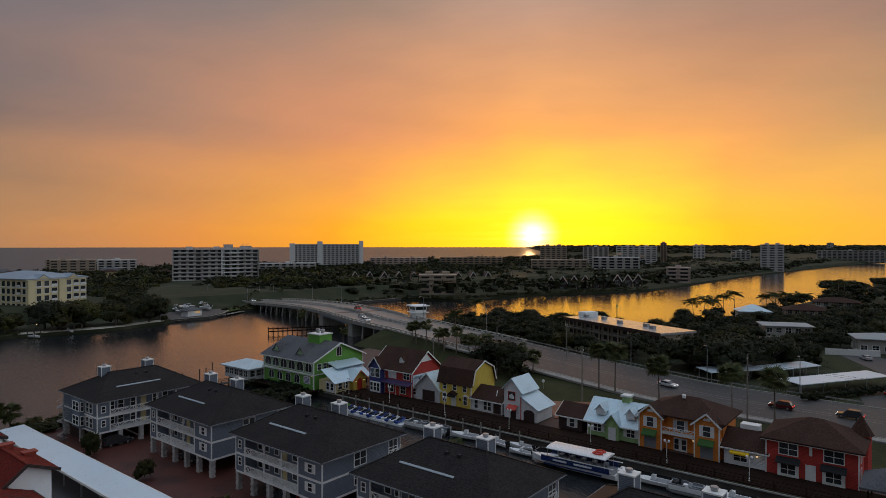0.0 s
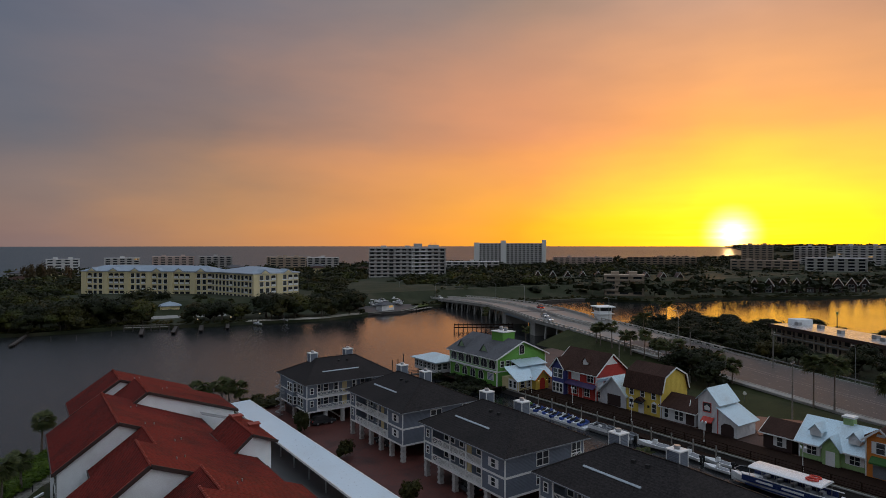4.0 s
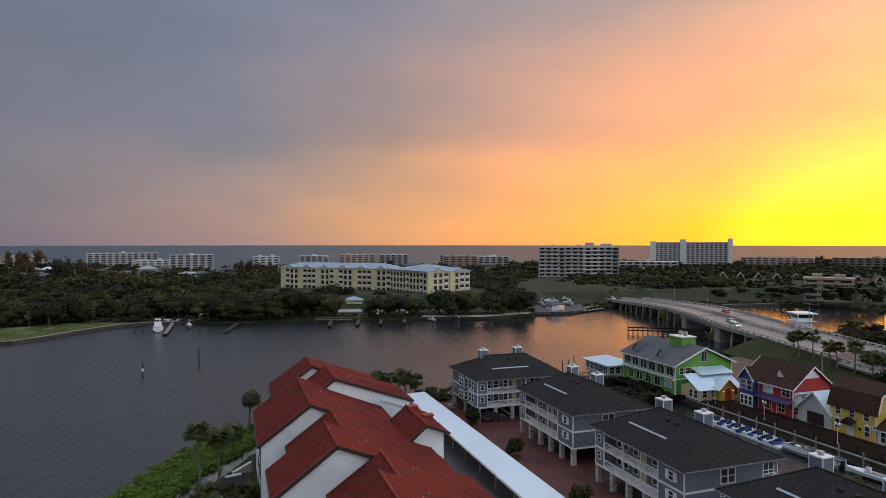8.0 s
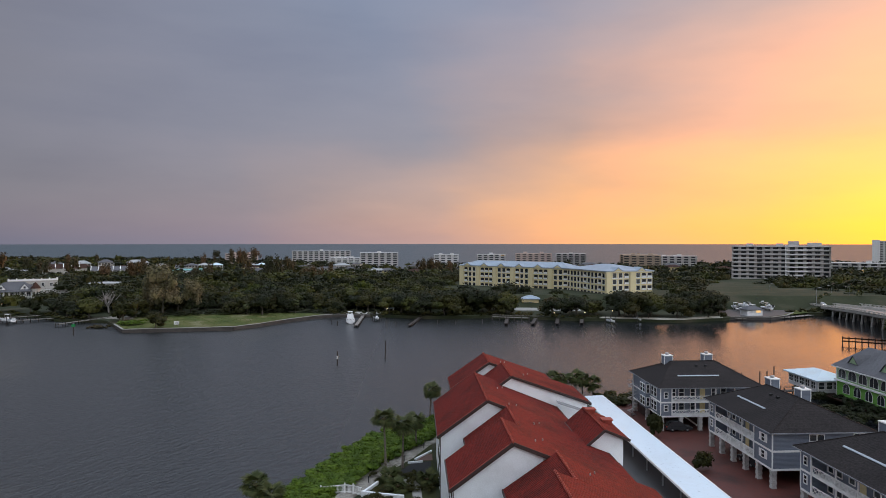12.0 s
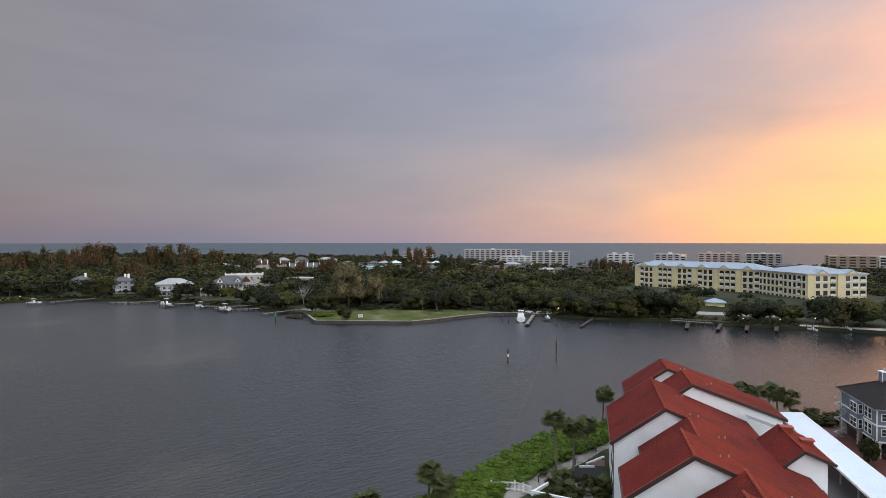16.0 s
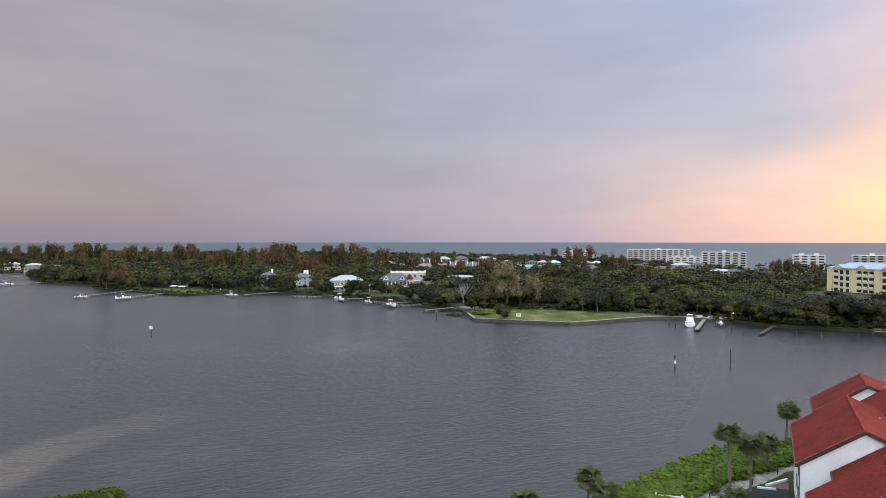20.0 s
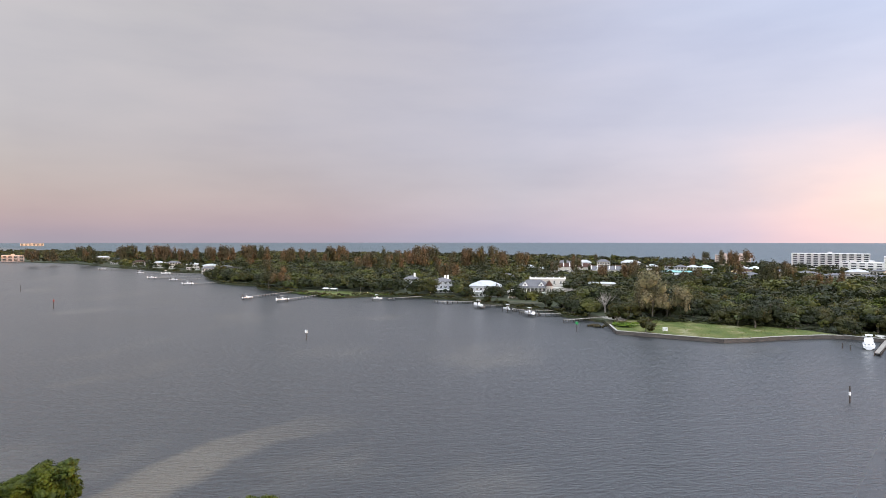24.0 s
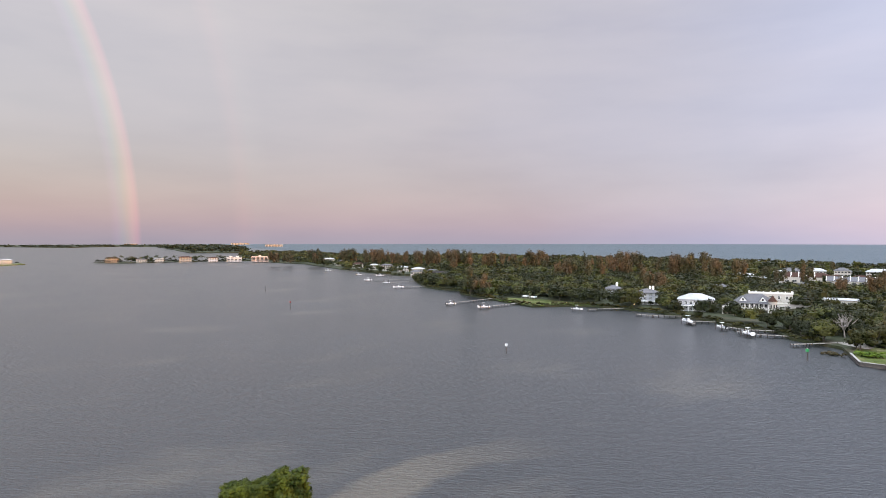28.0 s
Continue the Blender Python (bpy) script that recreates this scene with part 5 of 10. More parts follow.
def pavilion():
    t = thing("garden_pavilion", pose(-234, 349, 1.3, 0, 0, 34), "white gabled garden pavilion with arches and warm light", "pavilion")
    for x in (-4.2, -1.6, 1.6, 4.2):
        for y in (-3.2, 3.2):
            part("column", MB().box(x - 0.4, x + 0.4, y - 0.4, y + 0.4, 0, 4.2), VILLA_STUCCO, t)
    part("back_wall", MB().box(-3.8, 3.8, 3.0, 3.4, 0, 4.2), TAN_STUCCO, t, "warm-lit back wall")
    part("entablature", MB().box(-4.8, 4.8, -3.7, 3.7, 4.2, 5.0), WHITE, t)
    part("gable", MB().extrude([(-4.7, 5.0), (4.7, 5.0), (0, 7.2)], "y", -3.4, 3.4), WHITE, t)
    part("roof_slope", MB().slab([(-5.2, -3.9, 4.85), (0, -3.9, 7.5), (0, 3.9, 7.5), (-5.2, 3.9, 4.85)], 0.18), SHINGLE, t)
    part("roof_slope", MB().slab([(5.2, -3.9, 4.85), (0, -3.9, 7.5), (0, 3.9, 7.5), (5.2, 3.9, 4.85)], 0.18), SHINGLE, t)
    for x in (-2.6, 0, 2.6):
        part("wall_lamp", MB().box(x - 0.3, x + 0.3, 2.85, 3.0, 2.6, 3.2), LAMP, t, "glowing wall lamp")


mansion()
pavilion()


def townhouse_row(x, y, rz, n, w, h, label, roof):
    """Narrow white houses side by side, each with a roof that falls to the front between white party walls."""
    a = radians(rz)
    for k in range(n):
        o = (k - (n - 1) / 2) * w
        t = thing("townhouse", pose(x + o * math.cos(a), y + o * math.sin(a), 1.3, 0, 0, rz), label, "house", label)
        part("wall", MB().box(-w / 2 + 0.01, w / 2 - 0.01, -5, 6, 0, h), VILLA_STUCCO, t)
        part("roof", MB().slab([(-w / 2 + 0.2, -5.6, h), (w / 2 - 0.2, -5.6, h), (w / 2 - 0.2, 2.5, h + 4.0), (-w / 2 + 0.2, 2.5, h + 4.0)], 0.25), roof, t)
        part("rear_roof", MB().slab([(-w / 2 + 0.2, 2.5, h + 4.0), (w / 2 - 0.2, 2.5, h + 4.0), (w / 2 - 0.2, 6.4, h), (-w / 2 + 0.2, 6.4, h)], 0.25), roof, t)
        part("party_wall", MB().extrude([(-5.7, h - 0.2), (2.5, h + 4.4), (6.5, h - 0.2)], "x", -w / 2, -w / 2 + 0.7), WHITE, t)
        for z in (0.6, 3.8) + ((7.0,) if h > 9 else ()):
            pane_window(t, "y", -5.0, 0, z, w * 0.55, 1.9, -1)


townhouse_row(-346, 627, 29, 6, 6.8, 9.0, "white townhouse with a red-brown falling roof", BROWN_SHINGLE)
townhouse_row(-298, 634, 25, 7, 6.4, 6.6, "low white beach townhouse", GREY_ROOF)
for x, y, w, h, roof in ((-393, 753, 17, 9.5, WHITE), (-372, 765, 16, 10.5, GREY_ROOF), (-417, 741, 15, 9.0, GREY_ROOF), (-345, 790, 24, 9.5, WHITE)):
    villa(x, y, 27, w, 12, h, STUCCO, roof, "tall white beach house with a pale hip roof", 3.4, porch=False)
villa(-253, 599, 23, 26, 10, 4.2, SIDING["pale"], TEAL_ROOF, "low house with a pale teal roof", 1.2, porch=False)
villa(-206, 422, 26, 18, 14, 7.6, STUCCO, WHITE, "white flat house among trees", 0.8, porch=False)
villa(-188, 352, 24, 9, 6, 4.2, STUCCO, WHITE, "small white pool house", 0.5, porch=False)
villa(-231, 650, 20, 34, 14, 6.0, STUCCO, TEAL_ROOF, "low house with a teal metal roof", 1.4, porch=False)
villa(-93, 668, 8, 20, 12, 7.0, STUCCO, GREY_ROOF, "white house with a grey roof", 1.6)
villa(-70, 672, 8, 18, 12, 6.5, STUCCO, GREY_ROOF, "white house with a grey roof", 1.6)
villa(2, 630, 0, 18, 12, 5.6, SIDING["red"], BROWN_SHINGLE, "dark red house among trees", 2.2, porch=False)
villa(-162, 648, 14, 18, 12, 5.6, SIDING["pale"], GREY_ROOF, "pale house with a blue-grey roof among trees", 2.4, porch=False)
for x, y, rz, w, h, wall, roof in ((-662, 394, 59, 24, 5.0, STUCCO, SHINGLE), (-674, 370, 60, 14, 6.6, STUCCO, GREY_ROOF), (-731, 404, 61, 17, 7.2, STUCCO, WHITE), (-700, 408, 60, 16, 6.0, STUCCO, GREY_ROOF), (-790, 412, 62, 16, 7.0, STUCCO, WHITE), (-840, 410, 64, 17, 8.2, STUCCO, GREY_ROOF), (-884, 410, 65, 16, 7.0, STUCCO, WHITE), (-960, 416, 66, 20, 6.5, STUCCO, BROWN_SHINGLE), (-1060, 425, 67, 22, 7, STUCCO, GREY_ROOF), (-1168, 440, 68, 27, 9.0, STUCCO, WHITE),
                                 (-1442, 77, 87, 30, 9.5, TAN_STUCCO, BROWN_SHINGLE), (-1420, 130, 84, 24, 6.5, STUCCO, GREY_ROOF), (-1412, 163, 84, 22, 8, STUCCO, WHITE), (-1385, 210, 82, 30, 10.5, TAN_STUCCO, BROWN_SHINGLE), (-1370, 262, 80, 24, 9, GREY_STUCCO, BROWN_SHINGLE), (-1432, -100, 94, 23, 8.5, STUCCO, WHITE),
                                 (-330, 480, 33, 14, 6, STUCCO, GREY_ROOF), (-420, 520, 38, 15, 6, STUCCO, WHITE), (-510, 600, 40, 16, 6, STUCCO, BROWN_SHINGLE), (-300, 560, 27, 20, 6, STUCCO, GREY_ROOF), (-380, 610, 31, 22, 6.5, STUCCO, WHITE), (-420, 650, 32, 20, 7, STUCCO, WHITE), (-130, 600, 12, 15, 6, STUCCO, GREY_ROOF), (-215, 590, 19, 22, 5.5, SIDING["pale"], WHITE)):
    villa(x, y, rz, w * (0.8 if x < -1300 else 1), 11, h, wall, roof, "pale waterfront house with a porch" if y < 480 else "pale house showing among the trees", 2.0)


# the long pale-yellow building in two wings
def yellow_wing(x, y, rz, w, d, label, face_bays, side_bays):
    h, fl = 18.0, 5
    fh = h / fl
    t = thing("apartment_wing", pose(x, y, 1.3, 0, 0, rz), label, "apartment building", "pale yellow condominium")
    part("wall", MB().box(0, w, 0, d, 0, h), BUTTER, t)
    for side, n, length in (("front", face_bays, w), ("left", side_bays, d), ("right", side_bays, d)):
        bw = length / n
        for j in range(n):
            arch = ("AAWWAAAAAWWAAAWWAAAAAWWA" if w > 50 else "AWWAWWAAWWW" if side == "front" else "WWWWWAWWWAW")[j % 24] == "A"
            c = (j + 0.5) * bw
            for k in range(fl):
                z = k * fh
                ww = bw * (0.74 if arch else 0.60)
                key = ("yw", round(ww, 2), arch, k == fl - 1)
                if key not in _shared:
                    top = fh * 0.78
                    prof = [(-ww / 2, 0.35), (ww / 2, 0.35), (ww / 2, top - (0.5 if arch and k == fl - 1 else 0))]
                    if arch and k == fl - 1:
                        prof += [(ww / 4, top - 0.1), (-ww / 4, top - 0.1)]
                    prof += [(-ww / 2, top - (0.5 if arch and k == fl - 1 else 0))]
                    # arches get flat dark panels that imitate the shade inside open balconies
                    _shared[key] = (MB().extrude(prof, "y", -0.06, 0.1).mesh("window", DARK if arch else GLASS),
                                    MB().box(-ww / 2 - 0.15, ww / 2 + 0.15, -0.14, 0.05, 0.15, 0.35).box(-ww / 2 - 0.15, -ww / 2, -0.12, 0.05, 0.3, top).box(ww / 2, ww / 2 + 0.15, -0.12, 0.05, 0.3, top).mesh("window_frame", WHITE),
                                    MB().box(-ww / 2, ww / 2, -0.5, -0.4, 0.3, 1.25).box(-ww / 2, ww / 2, -0.5, 0.0, 0.15, 0.3).mesh("balcony", WHITE))
                wm, fm, bm_ = _shared[key]
                place = {"front": (c, 0.0, 0), "left": (0.0, d - c, -90), "right": (w, c, 90)}[side]
                o = put("window", wm, t, place[0], place[1], z, place[2])
                if w < 50 or not arch:
                    part("window_frame", fm, None, o)
                if arch:
                    part("balcony", bm_, None, o)
        if side == "front":
            for j in range(0, n, 4):
                part("bay_tower", MB().box(j * bw + 0.1, j * bw + bw * 0.9, -0.9, 0.05, 0, h - 0.3), BUTTER, t)
    for z in (fh * 1, fh * 4):
        part("moulding", MB().box(-0.2, w + 0.2, -0.2, d + 0.2, z - 0.15, z + 0.15), WHITE, t)
    part("cornice", MB().box(-0.5, w + 0.5, -0.5, d + 0.5, h - 0.1, h + 0.3), WHITE, t)
    hip_roof(t, w, d, h + 0.55, 3.2, BLUE_ROOF, 0.9, d / 2, w / 2)
    for j in range(max(2, int(w / 14))):
        c = w * (j + 0.5) / max(2, int(w / 14))
        part("roof_gable", MB().add([(c - 3.2, -0.9, h + 0.5), (c + 3.2, -0.9, h + 0.5), (c, -0.9, h + 2.6), (c, 6.5, h + 2.6), (c - 3.2, 3, h + 0.9), (c + 3.2, 3, h + 0.9)], [(0, 1, 2), (0, 2, 3, 4), (2, 1, 5, 3)]), BLUE_ROOF, t)
        part("gable_front", MB().extrude([(c - 2.6, h + 0.3), (c + 2.6, h + 0.3), (c, h + 2.0)], "y", -1.0, -0.92), BUTTER, t)
    return t


yellow_wing(106.5, 340, 16, 31, 42, "pale yellow five-storey condominium wing with blue-grey roofs", 8, 11)
yellow_wing(32.6, 438.8, -43, 86, 18, "long pale yellow condominium wing with arched balconies", 24, 5)
villa(63, 334, -10, 9, 8, 4.2, SIDING["cream"], BLUE_ROOF, "small cream clubhouse with a warm lit porch", 1.8, lit=True, porch=False)
land("pool_terrace", [(50, 312), (84, 308), (88, 330), (70, 344), (52, 338)], 1.36, CONCRETE, "pale concrete pool terrace", "terrace", base=1.2)


# A-frame townhouses by the river, and their bright roofs
def a_frame(x, y, rz, label):
    t = thing("townhouse", pose(x, y, 1.3, 0, 0, rz), label, "house", "a-frame townhouses")
    # wall colour is darkened to stand for the shaded fronts
    part("wall", MB().extrude([(-3.2, 0), (3.2, 0), (3.2, 6), (0.4, 10), (-0.4, 10), (-3.2, 6)], "y", 0.4, 13), DARK_TRIM_AND_SHADE, t)
    part("bargeboard", MB().beam((-3.8, -0.45, 4.7), (0, -0.45, 10.5), 0.1, 0.4).beam((3.8, -0.45, 4.7), (0, -0.45, 10.5), 0.1, 0.4), WHITE, t)
    part("roof_slope", MB().slab([(-3.8, -0.4, 4.8), (0, -0.4, 10.6), (0, 13.4, 10.6), (-3.8, 13.4, 4.8)], 0.3), GREY_ROOF, t)
    part("roof_slope", MB().slab([(3.8, -0.4, 4.8), (0, -0.4, 10.6), (0, 13.4, 10.6), (3.8, 13.4, 4.8)], 0.3), GREY_ROOF, t)
    for z in (0.6, 3.6):
        pane_window(t, "y", 0.4, 0, z, 3.6, 1.9, -1)
    return t


row = a_frame(430, 236, -62, "A-frame townhouse with walls darkened for shade and white-edged steep roofs by the river")
for k in range(1, 9):
    copy_thing(row, pose(430 + k * 9.5, 236 - k * 5.0, 1.3, 0, 0, -63 - k * 0.7))
row = a_frame(395, 420, -40, "A-frame townhouse with a front darkened for shade and a pale-edged steep roof")
for k in range(1, 10):
    copy_thing(row, pose(395 + k * 8.0, 420 - k * 11.0, 1.3, 0, 0, -42))

BEACH_HOMES = []
homes = random.Random(11)
for k in range(46):
    x = -470 + k * 18 + homes.uniform(-8, 8)
    y = homes.uniform(640, 770) + max(0, -x - 120) * 0.35
    if all(math.hypot(x - a[0], y - a[1]) > 30 for a in FAR_BLOCKS):
        w, h = homes.uniform(12, 20), homes.choice((5.5, 6.5, 8.0))
        villa(x, y, -math.degrees(math.atan2(x, y)) + homes.uniform(-20, 20), w, 11, h, homes.choice((STUCCO, STUCCO, SIDING["pale"], SIDING["cream"])), homes.choice((WHITE, GREY_ROOF, GREY_ROOF, BROWN_SHINGLE, WHITE)), homes.choice(("white beach house showing above trees", "pale beach house with a hipped roof")), homes.uniform(1.2, 2.6), porch=False)
        u = Vector((-x, -y)).normalized()
        BEACH_HOMES += [(x, y, w * 0.62), (x + u.x * 14, y + u.y * 14, 7)]
# woods over the island; lanes stay open before the houses and the moored boats
blocked = CLEAR + BEACH_HOMES + [(118, 316, 24), (98, 314, 22), (130, 306, 20), (86, 326, 16), (96, 338, 14), (-118, 296, 10), (-424, 285, 10), (-99.5, 311, 7), (-149, 306, 7), (-138, 292, 8), (-24, 303, 8), (-86, 268, 17), (-104, 272, 14), (303, 512, 46), (60, 405, 40), (95, 375, 34), (120, 365, 34), (62, 455, 30), (68, 325, 22), (-300, 352, 10), (-341, 361, 8), (-257, 347, 13), (-222, 352, 17), (-206, 362, 12), (-203, 416, 9), (335, 280, 18), (455, 605, 30), (613, 720, 50), (160, 305, 18), (172, 318, 22), (188, 350, 24), (206, 385, 26), (225, 420, 26), (245, 465, 26), (225, 330, 30), (235, 365, 22)] + [(x, y, w * 0.42) for x, y, rz, w, h, *_ in FAR_BLOCKS]
for hx, hy, wide, far_to in ((-662, 394, 13, 46), (-674, 370, 9, 20), (-341, 361, 8, 42), (-300, 352, 10, 42), (-257, 347, 12, 22), (-224, 354, 16, 20), (-236, 345, 7, 30), (-206, 422, 9, 18), (63, 334, 9, 50), (-12, 304, 5, 14), (118, 338, 16, 16), (-298, 634, 24, 44), (-346, 627, 22, 44), (-393, 753, 14, 30), (-372, 765, 14, 30), (-417, 741, 12, 30), (-253, 599, 14, 20), (-206, 360, 10, 34), (-93, 668, 12, 16), (-231, 650, 17, 14), (-162, 648, 9, 14), (2, 630, 9, 12), (-647, 392, 12, 40), (-731, 404, 12, 40), (-790, 412, 10, 40), (-840, 410, 10, 40), (-884, 410, 10, 40), (-960, 416, 12, 40), (-1060, 425, 13, 40), (-1168, 440, 16, 40), (-1442, 77, 17, 40), (-1420, 130, 14, 40), (-1405, 165, 13, 40), (-1385, 210, 17, 40), (-1370, 262, 14, 40), (-1432, -100, 13, 40)):
    u = Vector((-hx, -hy)).normalized()
    for k in range(int(far_to / 6) + 1):
        blocked.append((hx + u.x * (6 * k + 4), hy + u.y * (6 * k + 4), wide))


def height_at(x, y, lo, hi):
    """Tree height from slow drifts of the ground, so that the canopy heaves."""
    n = noise.noise(Vector((x / 38, y / 38, 0.3))) * 0.5 + noise.noise(Vector((x / 14, y / 14, 5.1))) * 0.35 + 0.5
    return max(lo * 0.7, lo + (hi - lo) * min(1, max(0, n)) + RNG.normal() * 1.6)


def by_tone(places):
    """Split into three lists by slow patches, for trees of different leaf."""
    out = ([], [], [])
    for p in places:
        n = noise.noise(Vector((p[0] / 22, p[1] / 22, 9.0))) + RNG.uniform(-0.5, 0.5)
        out[0 if n < -0.05 else 1 if n < 0.28 else 2].append(p)
    return out


shore = [p for p in scatter(-330, 146, 254, 345, 8.0, ISLAND, blocked, gap=1.2)]
near = sorted(shore, key=lambda p: p[1] + 0.25 * abs(p[0] + 40))[:130]
chosen = set(near)
for k, (x, y) in enumerate(near):
    tree(x, y, height_at(x, y, 5.5, 14.5), RNG.uniform(0.85, 1.25), "bright" if k % 8 == 5 else "dark" if k % 5 == 2 else "oak", k, label="leafy rounded green tree on the island shore")
rest = [p for p in shore if p not in chosen] + scatter(-700, -332, 256, 350, 8.4, ISLAND, blocked, gap=1.2) + scatter(-640, 330, 330, 560, 10.2, ISLAND, blocked)
for mat, some in zip((LEAF_DARK, LEAF, LEAF_OLIVE), by_tone(rest)):
    woods("woodland", "dense green woods on the barrier island", [(x, y, 1.3, height_at(x, y, 6, 16), RNG.uniform(0.85, 1.3)) for x, y in some if math.hypot(x, y) < 450], MID_OAKS, mat)
    woods("woodland", "green woods in the middle of the island", [(x, y, 1.3, height_at(x, y, 6, 16), RNG.uniform(0.85, 1.3)) for x, y in some if math.hypot(x, y) >= 450], FAR_OAKS, mat)
far = scatter(-1300, 700, 400, 780, 14.5, ISLAND, blocked + BEACH_HOMES + [(0, 450, 130), (-200, 450, 130), (-400, 450, 130), (200, 470, 100), (-560, 450, 60)])
for mat, some in zip((LEAF_DARK, LEAF, LEAF_OLIVE), by_tone(far)):
    woods("woodland", "woods and gardens toward the beach", [(x, y, 1.3, height_at(x, y, 5, 12), RNG.uniform(0.95, 1.25)) for x, y in some], FAR_TINY, mat)
far = scatter(-1500, -60, 780, 1180, 17.0, ISLAND, blocked)
for mat, some in zip((LEAF_DARK, LEAF, LEAF_OLIVE), by_tone(far)):
    woods("woodland", "low woods behind the beach", [(x, y, 1.3, height_at(x, y, 5, 13), RNG.uniform(1.1, 1.4)) for x, y in some], FAR_TINY, mat)
far = scatter(300, 1500, 170, 830, 17.5, ISLAND, blocked)
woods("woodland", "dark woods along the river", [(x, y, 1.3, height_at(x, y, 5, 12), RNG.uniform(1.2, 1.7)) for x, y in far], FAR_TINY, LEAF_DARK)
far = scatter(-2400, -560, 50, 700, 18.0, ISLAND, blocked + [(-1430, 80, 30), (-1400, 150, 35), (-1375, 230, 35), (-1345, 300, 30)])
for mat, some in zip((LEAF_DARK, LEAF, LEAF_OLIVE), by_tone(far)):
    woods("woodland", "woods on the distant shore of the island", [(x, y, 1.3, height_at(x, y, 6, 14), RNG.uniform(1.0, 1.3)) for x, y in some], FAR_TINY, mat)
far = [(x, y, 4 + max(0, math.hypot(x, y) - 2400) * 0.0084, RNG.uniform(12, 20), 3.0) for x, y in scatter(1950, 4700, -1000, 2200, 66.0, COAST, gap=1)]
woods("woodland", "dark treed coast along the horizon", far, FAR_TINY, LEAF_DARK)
pines = []
for bearing, away, n, tall in ((-37.8, 760, 9, 33), (-42.2, 760, 9, 33), (-34.0, 700, 4, 28), (-30.0, 650, 3, 25), (-45.0, 850, 4, 30), (-50.5, 950, 6, 33), (-54.0, 900, 4, 30), (-57.2, 950, 9, 36), (-60.0, 980, 5, 32), (-62.5, 1000, 6, 33), (-65.0, 1040, 6, 32), (-67.5, 1080, 6, 33), (-70.5, 1120, 6, 32), (-73.5, 1160, 5, 28), (-15.7, 880, 5, 30), (-12.4, 560, 8, 24), (-8.4, 520, 3, 18), (-20.0, 520, 3, 19), (-24.5, 560, 5, 21), (1.5, 600, 4, 20), (-40.0, 540, 4, 22), (-47.5, 700, 4, 27)):
    cx, cy = away * math.sin(radians(bearing)), away * math.cos(radians(bearing))
    pines += [(cx + RNG.normal() * 11, cy + RNG.normal() * 11, 1.3, tall * RNG.uniform(0.78, 1.04), RNG.uniform(0.62, 0.95)) for _ in range(n + 2)]
pines += [(RNG.uniform(-900, -250), RNG.uniform(440, 900), 1.3, RNG.uniform(16, 23), RNG.uniform(0.5, 0.8)) for _ in range(30)]
woods("woodland", "tall rusty pines above the island woods", pines, FAR_PINES, LEAF_RUSTY)
for k, (x, y, h, w) in enumerate(((-118, 296, 25, 0.95), (-108, 304, 18, 0.9), (-127, 303, 19, 0.9), (-424, 284, 24, 0.9), (-432, 291, 20, 0.85), (-416, 292, 19, 0.85))):
    tree(x, y, h, w, "tan" if k < 3 else "pine", k, label="broad feathery tan tree on the grassy point" if k < 3 else "broad rusty-green feathery pine near the shore")
for hx, hy, wide in ((-341, 361, 8), (-300, 352, 9), (-257, 347, 12), (-222, 356, 15), (-662, 394, 14)):
    u = Vector((-hx, -hy)).normalized()
    for k, (along, side) in enumerate(((11, -0.75), (13, 0.2), (12, 0.85))):
        tree(hx + u.x * along - u.y * side * wide, hy + u.y * along + u.x * side * wide, 4.6 + (k * 3 + int(wide)) % 4, 0.95, "oak", k + int(wide), label="small leafy tree before a waterside house")
tree(-149, 309, 13, 0.95, "bare", 3)
tree(-99.5, 311, 8.0, 0.55, "oak", 4, label="small round-headed tree on the grassy point")
tree(-140, 304, 7.0, 1.1, "bright", 5)
tree(14, 293.5, 11.5, 1.2, "bright", 2, label="bright green rounded tree at the water's edge")
tree(-11, 321, 13, 1.0, "bright", 3)
for k, (x, y, h) in enumerate(((-86, 338, 15), (-78, 344, 14), (-30, 362, 15), (-148, 366, 13), (-392, 420, 15), (-60, 372, 14))):
    tree(x, y, h, 1.05, "yellow", k)
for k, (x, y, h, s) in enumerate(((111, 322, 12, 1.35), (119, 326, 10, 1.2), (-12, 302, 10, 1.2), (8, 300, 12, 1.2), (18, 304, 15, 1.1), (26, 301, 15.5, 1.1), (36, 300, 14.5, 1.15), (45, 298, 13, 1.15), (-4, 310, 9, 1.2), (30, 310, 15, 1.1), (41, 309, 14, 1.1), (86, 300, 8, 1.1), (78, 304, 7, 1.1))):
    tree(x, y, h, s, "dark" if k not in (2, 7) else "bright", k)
# low dark trees among the villas on the far spit
spit = [(-1446 + 92 * u + RNG.uniform(-7, 7), 52 + 300 * u, 1.3, RNG.uniform(4, 8.5), RNG.uniform(0.9, 1.5)) for u in np.linspace(0, 1, 58)]
spit += [(-1440 + RNG.uniform(-12, 12), -100 + RNG.uniform(-26, 18), 1.3, RNG.uniform(4, 8), 1.2) for _ in range(9)]
woods("woodland", "dark garden trees among villas on the far spit", spit, FAR_OAKS, LEAF_DARK)
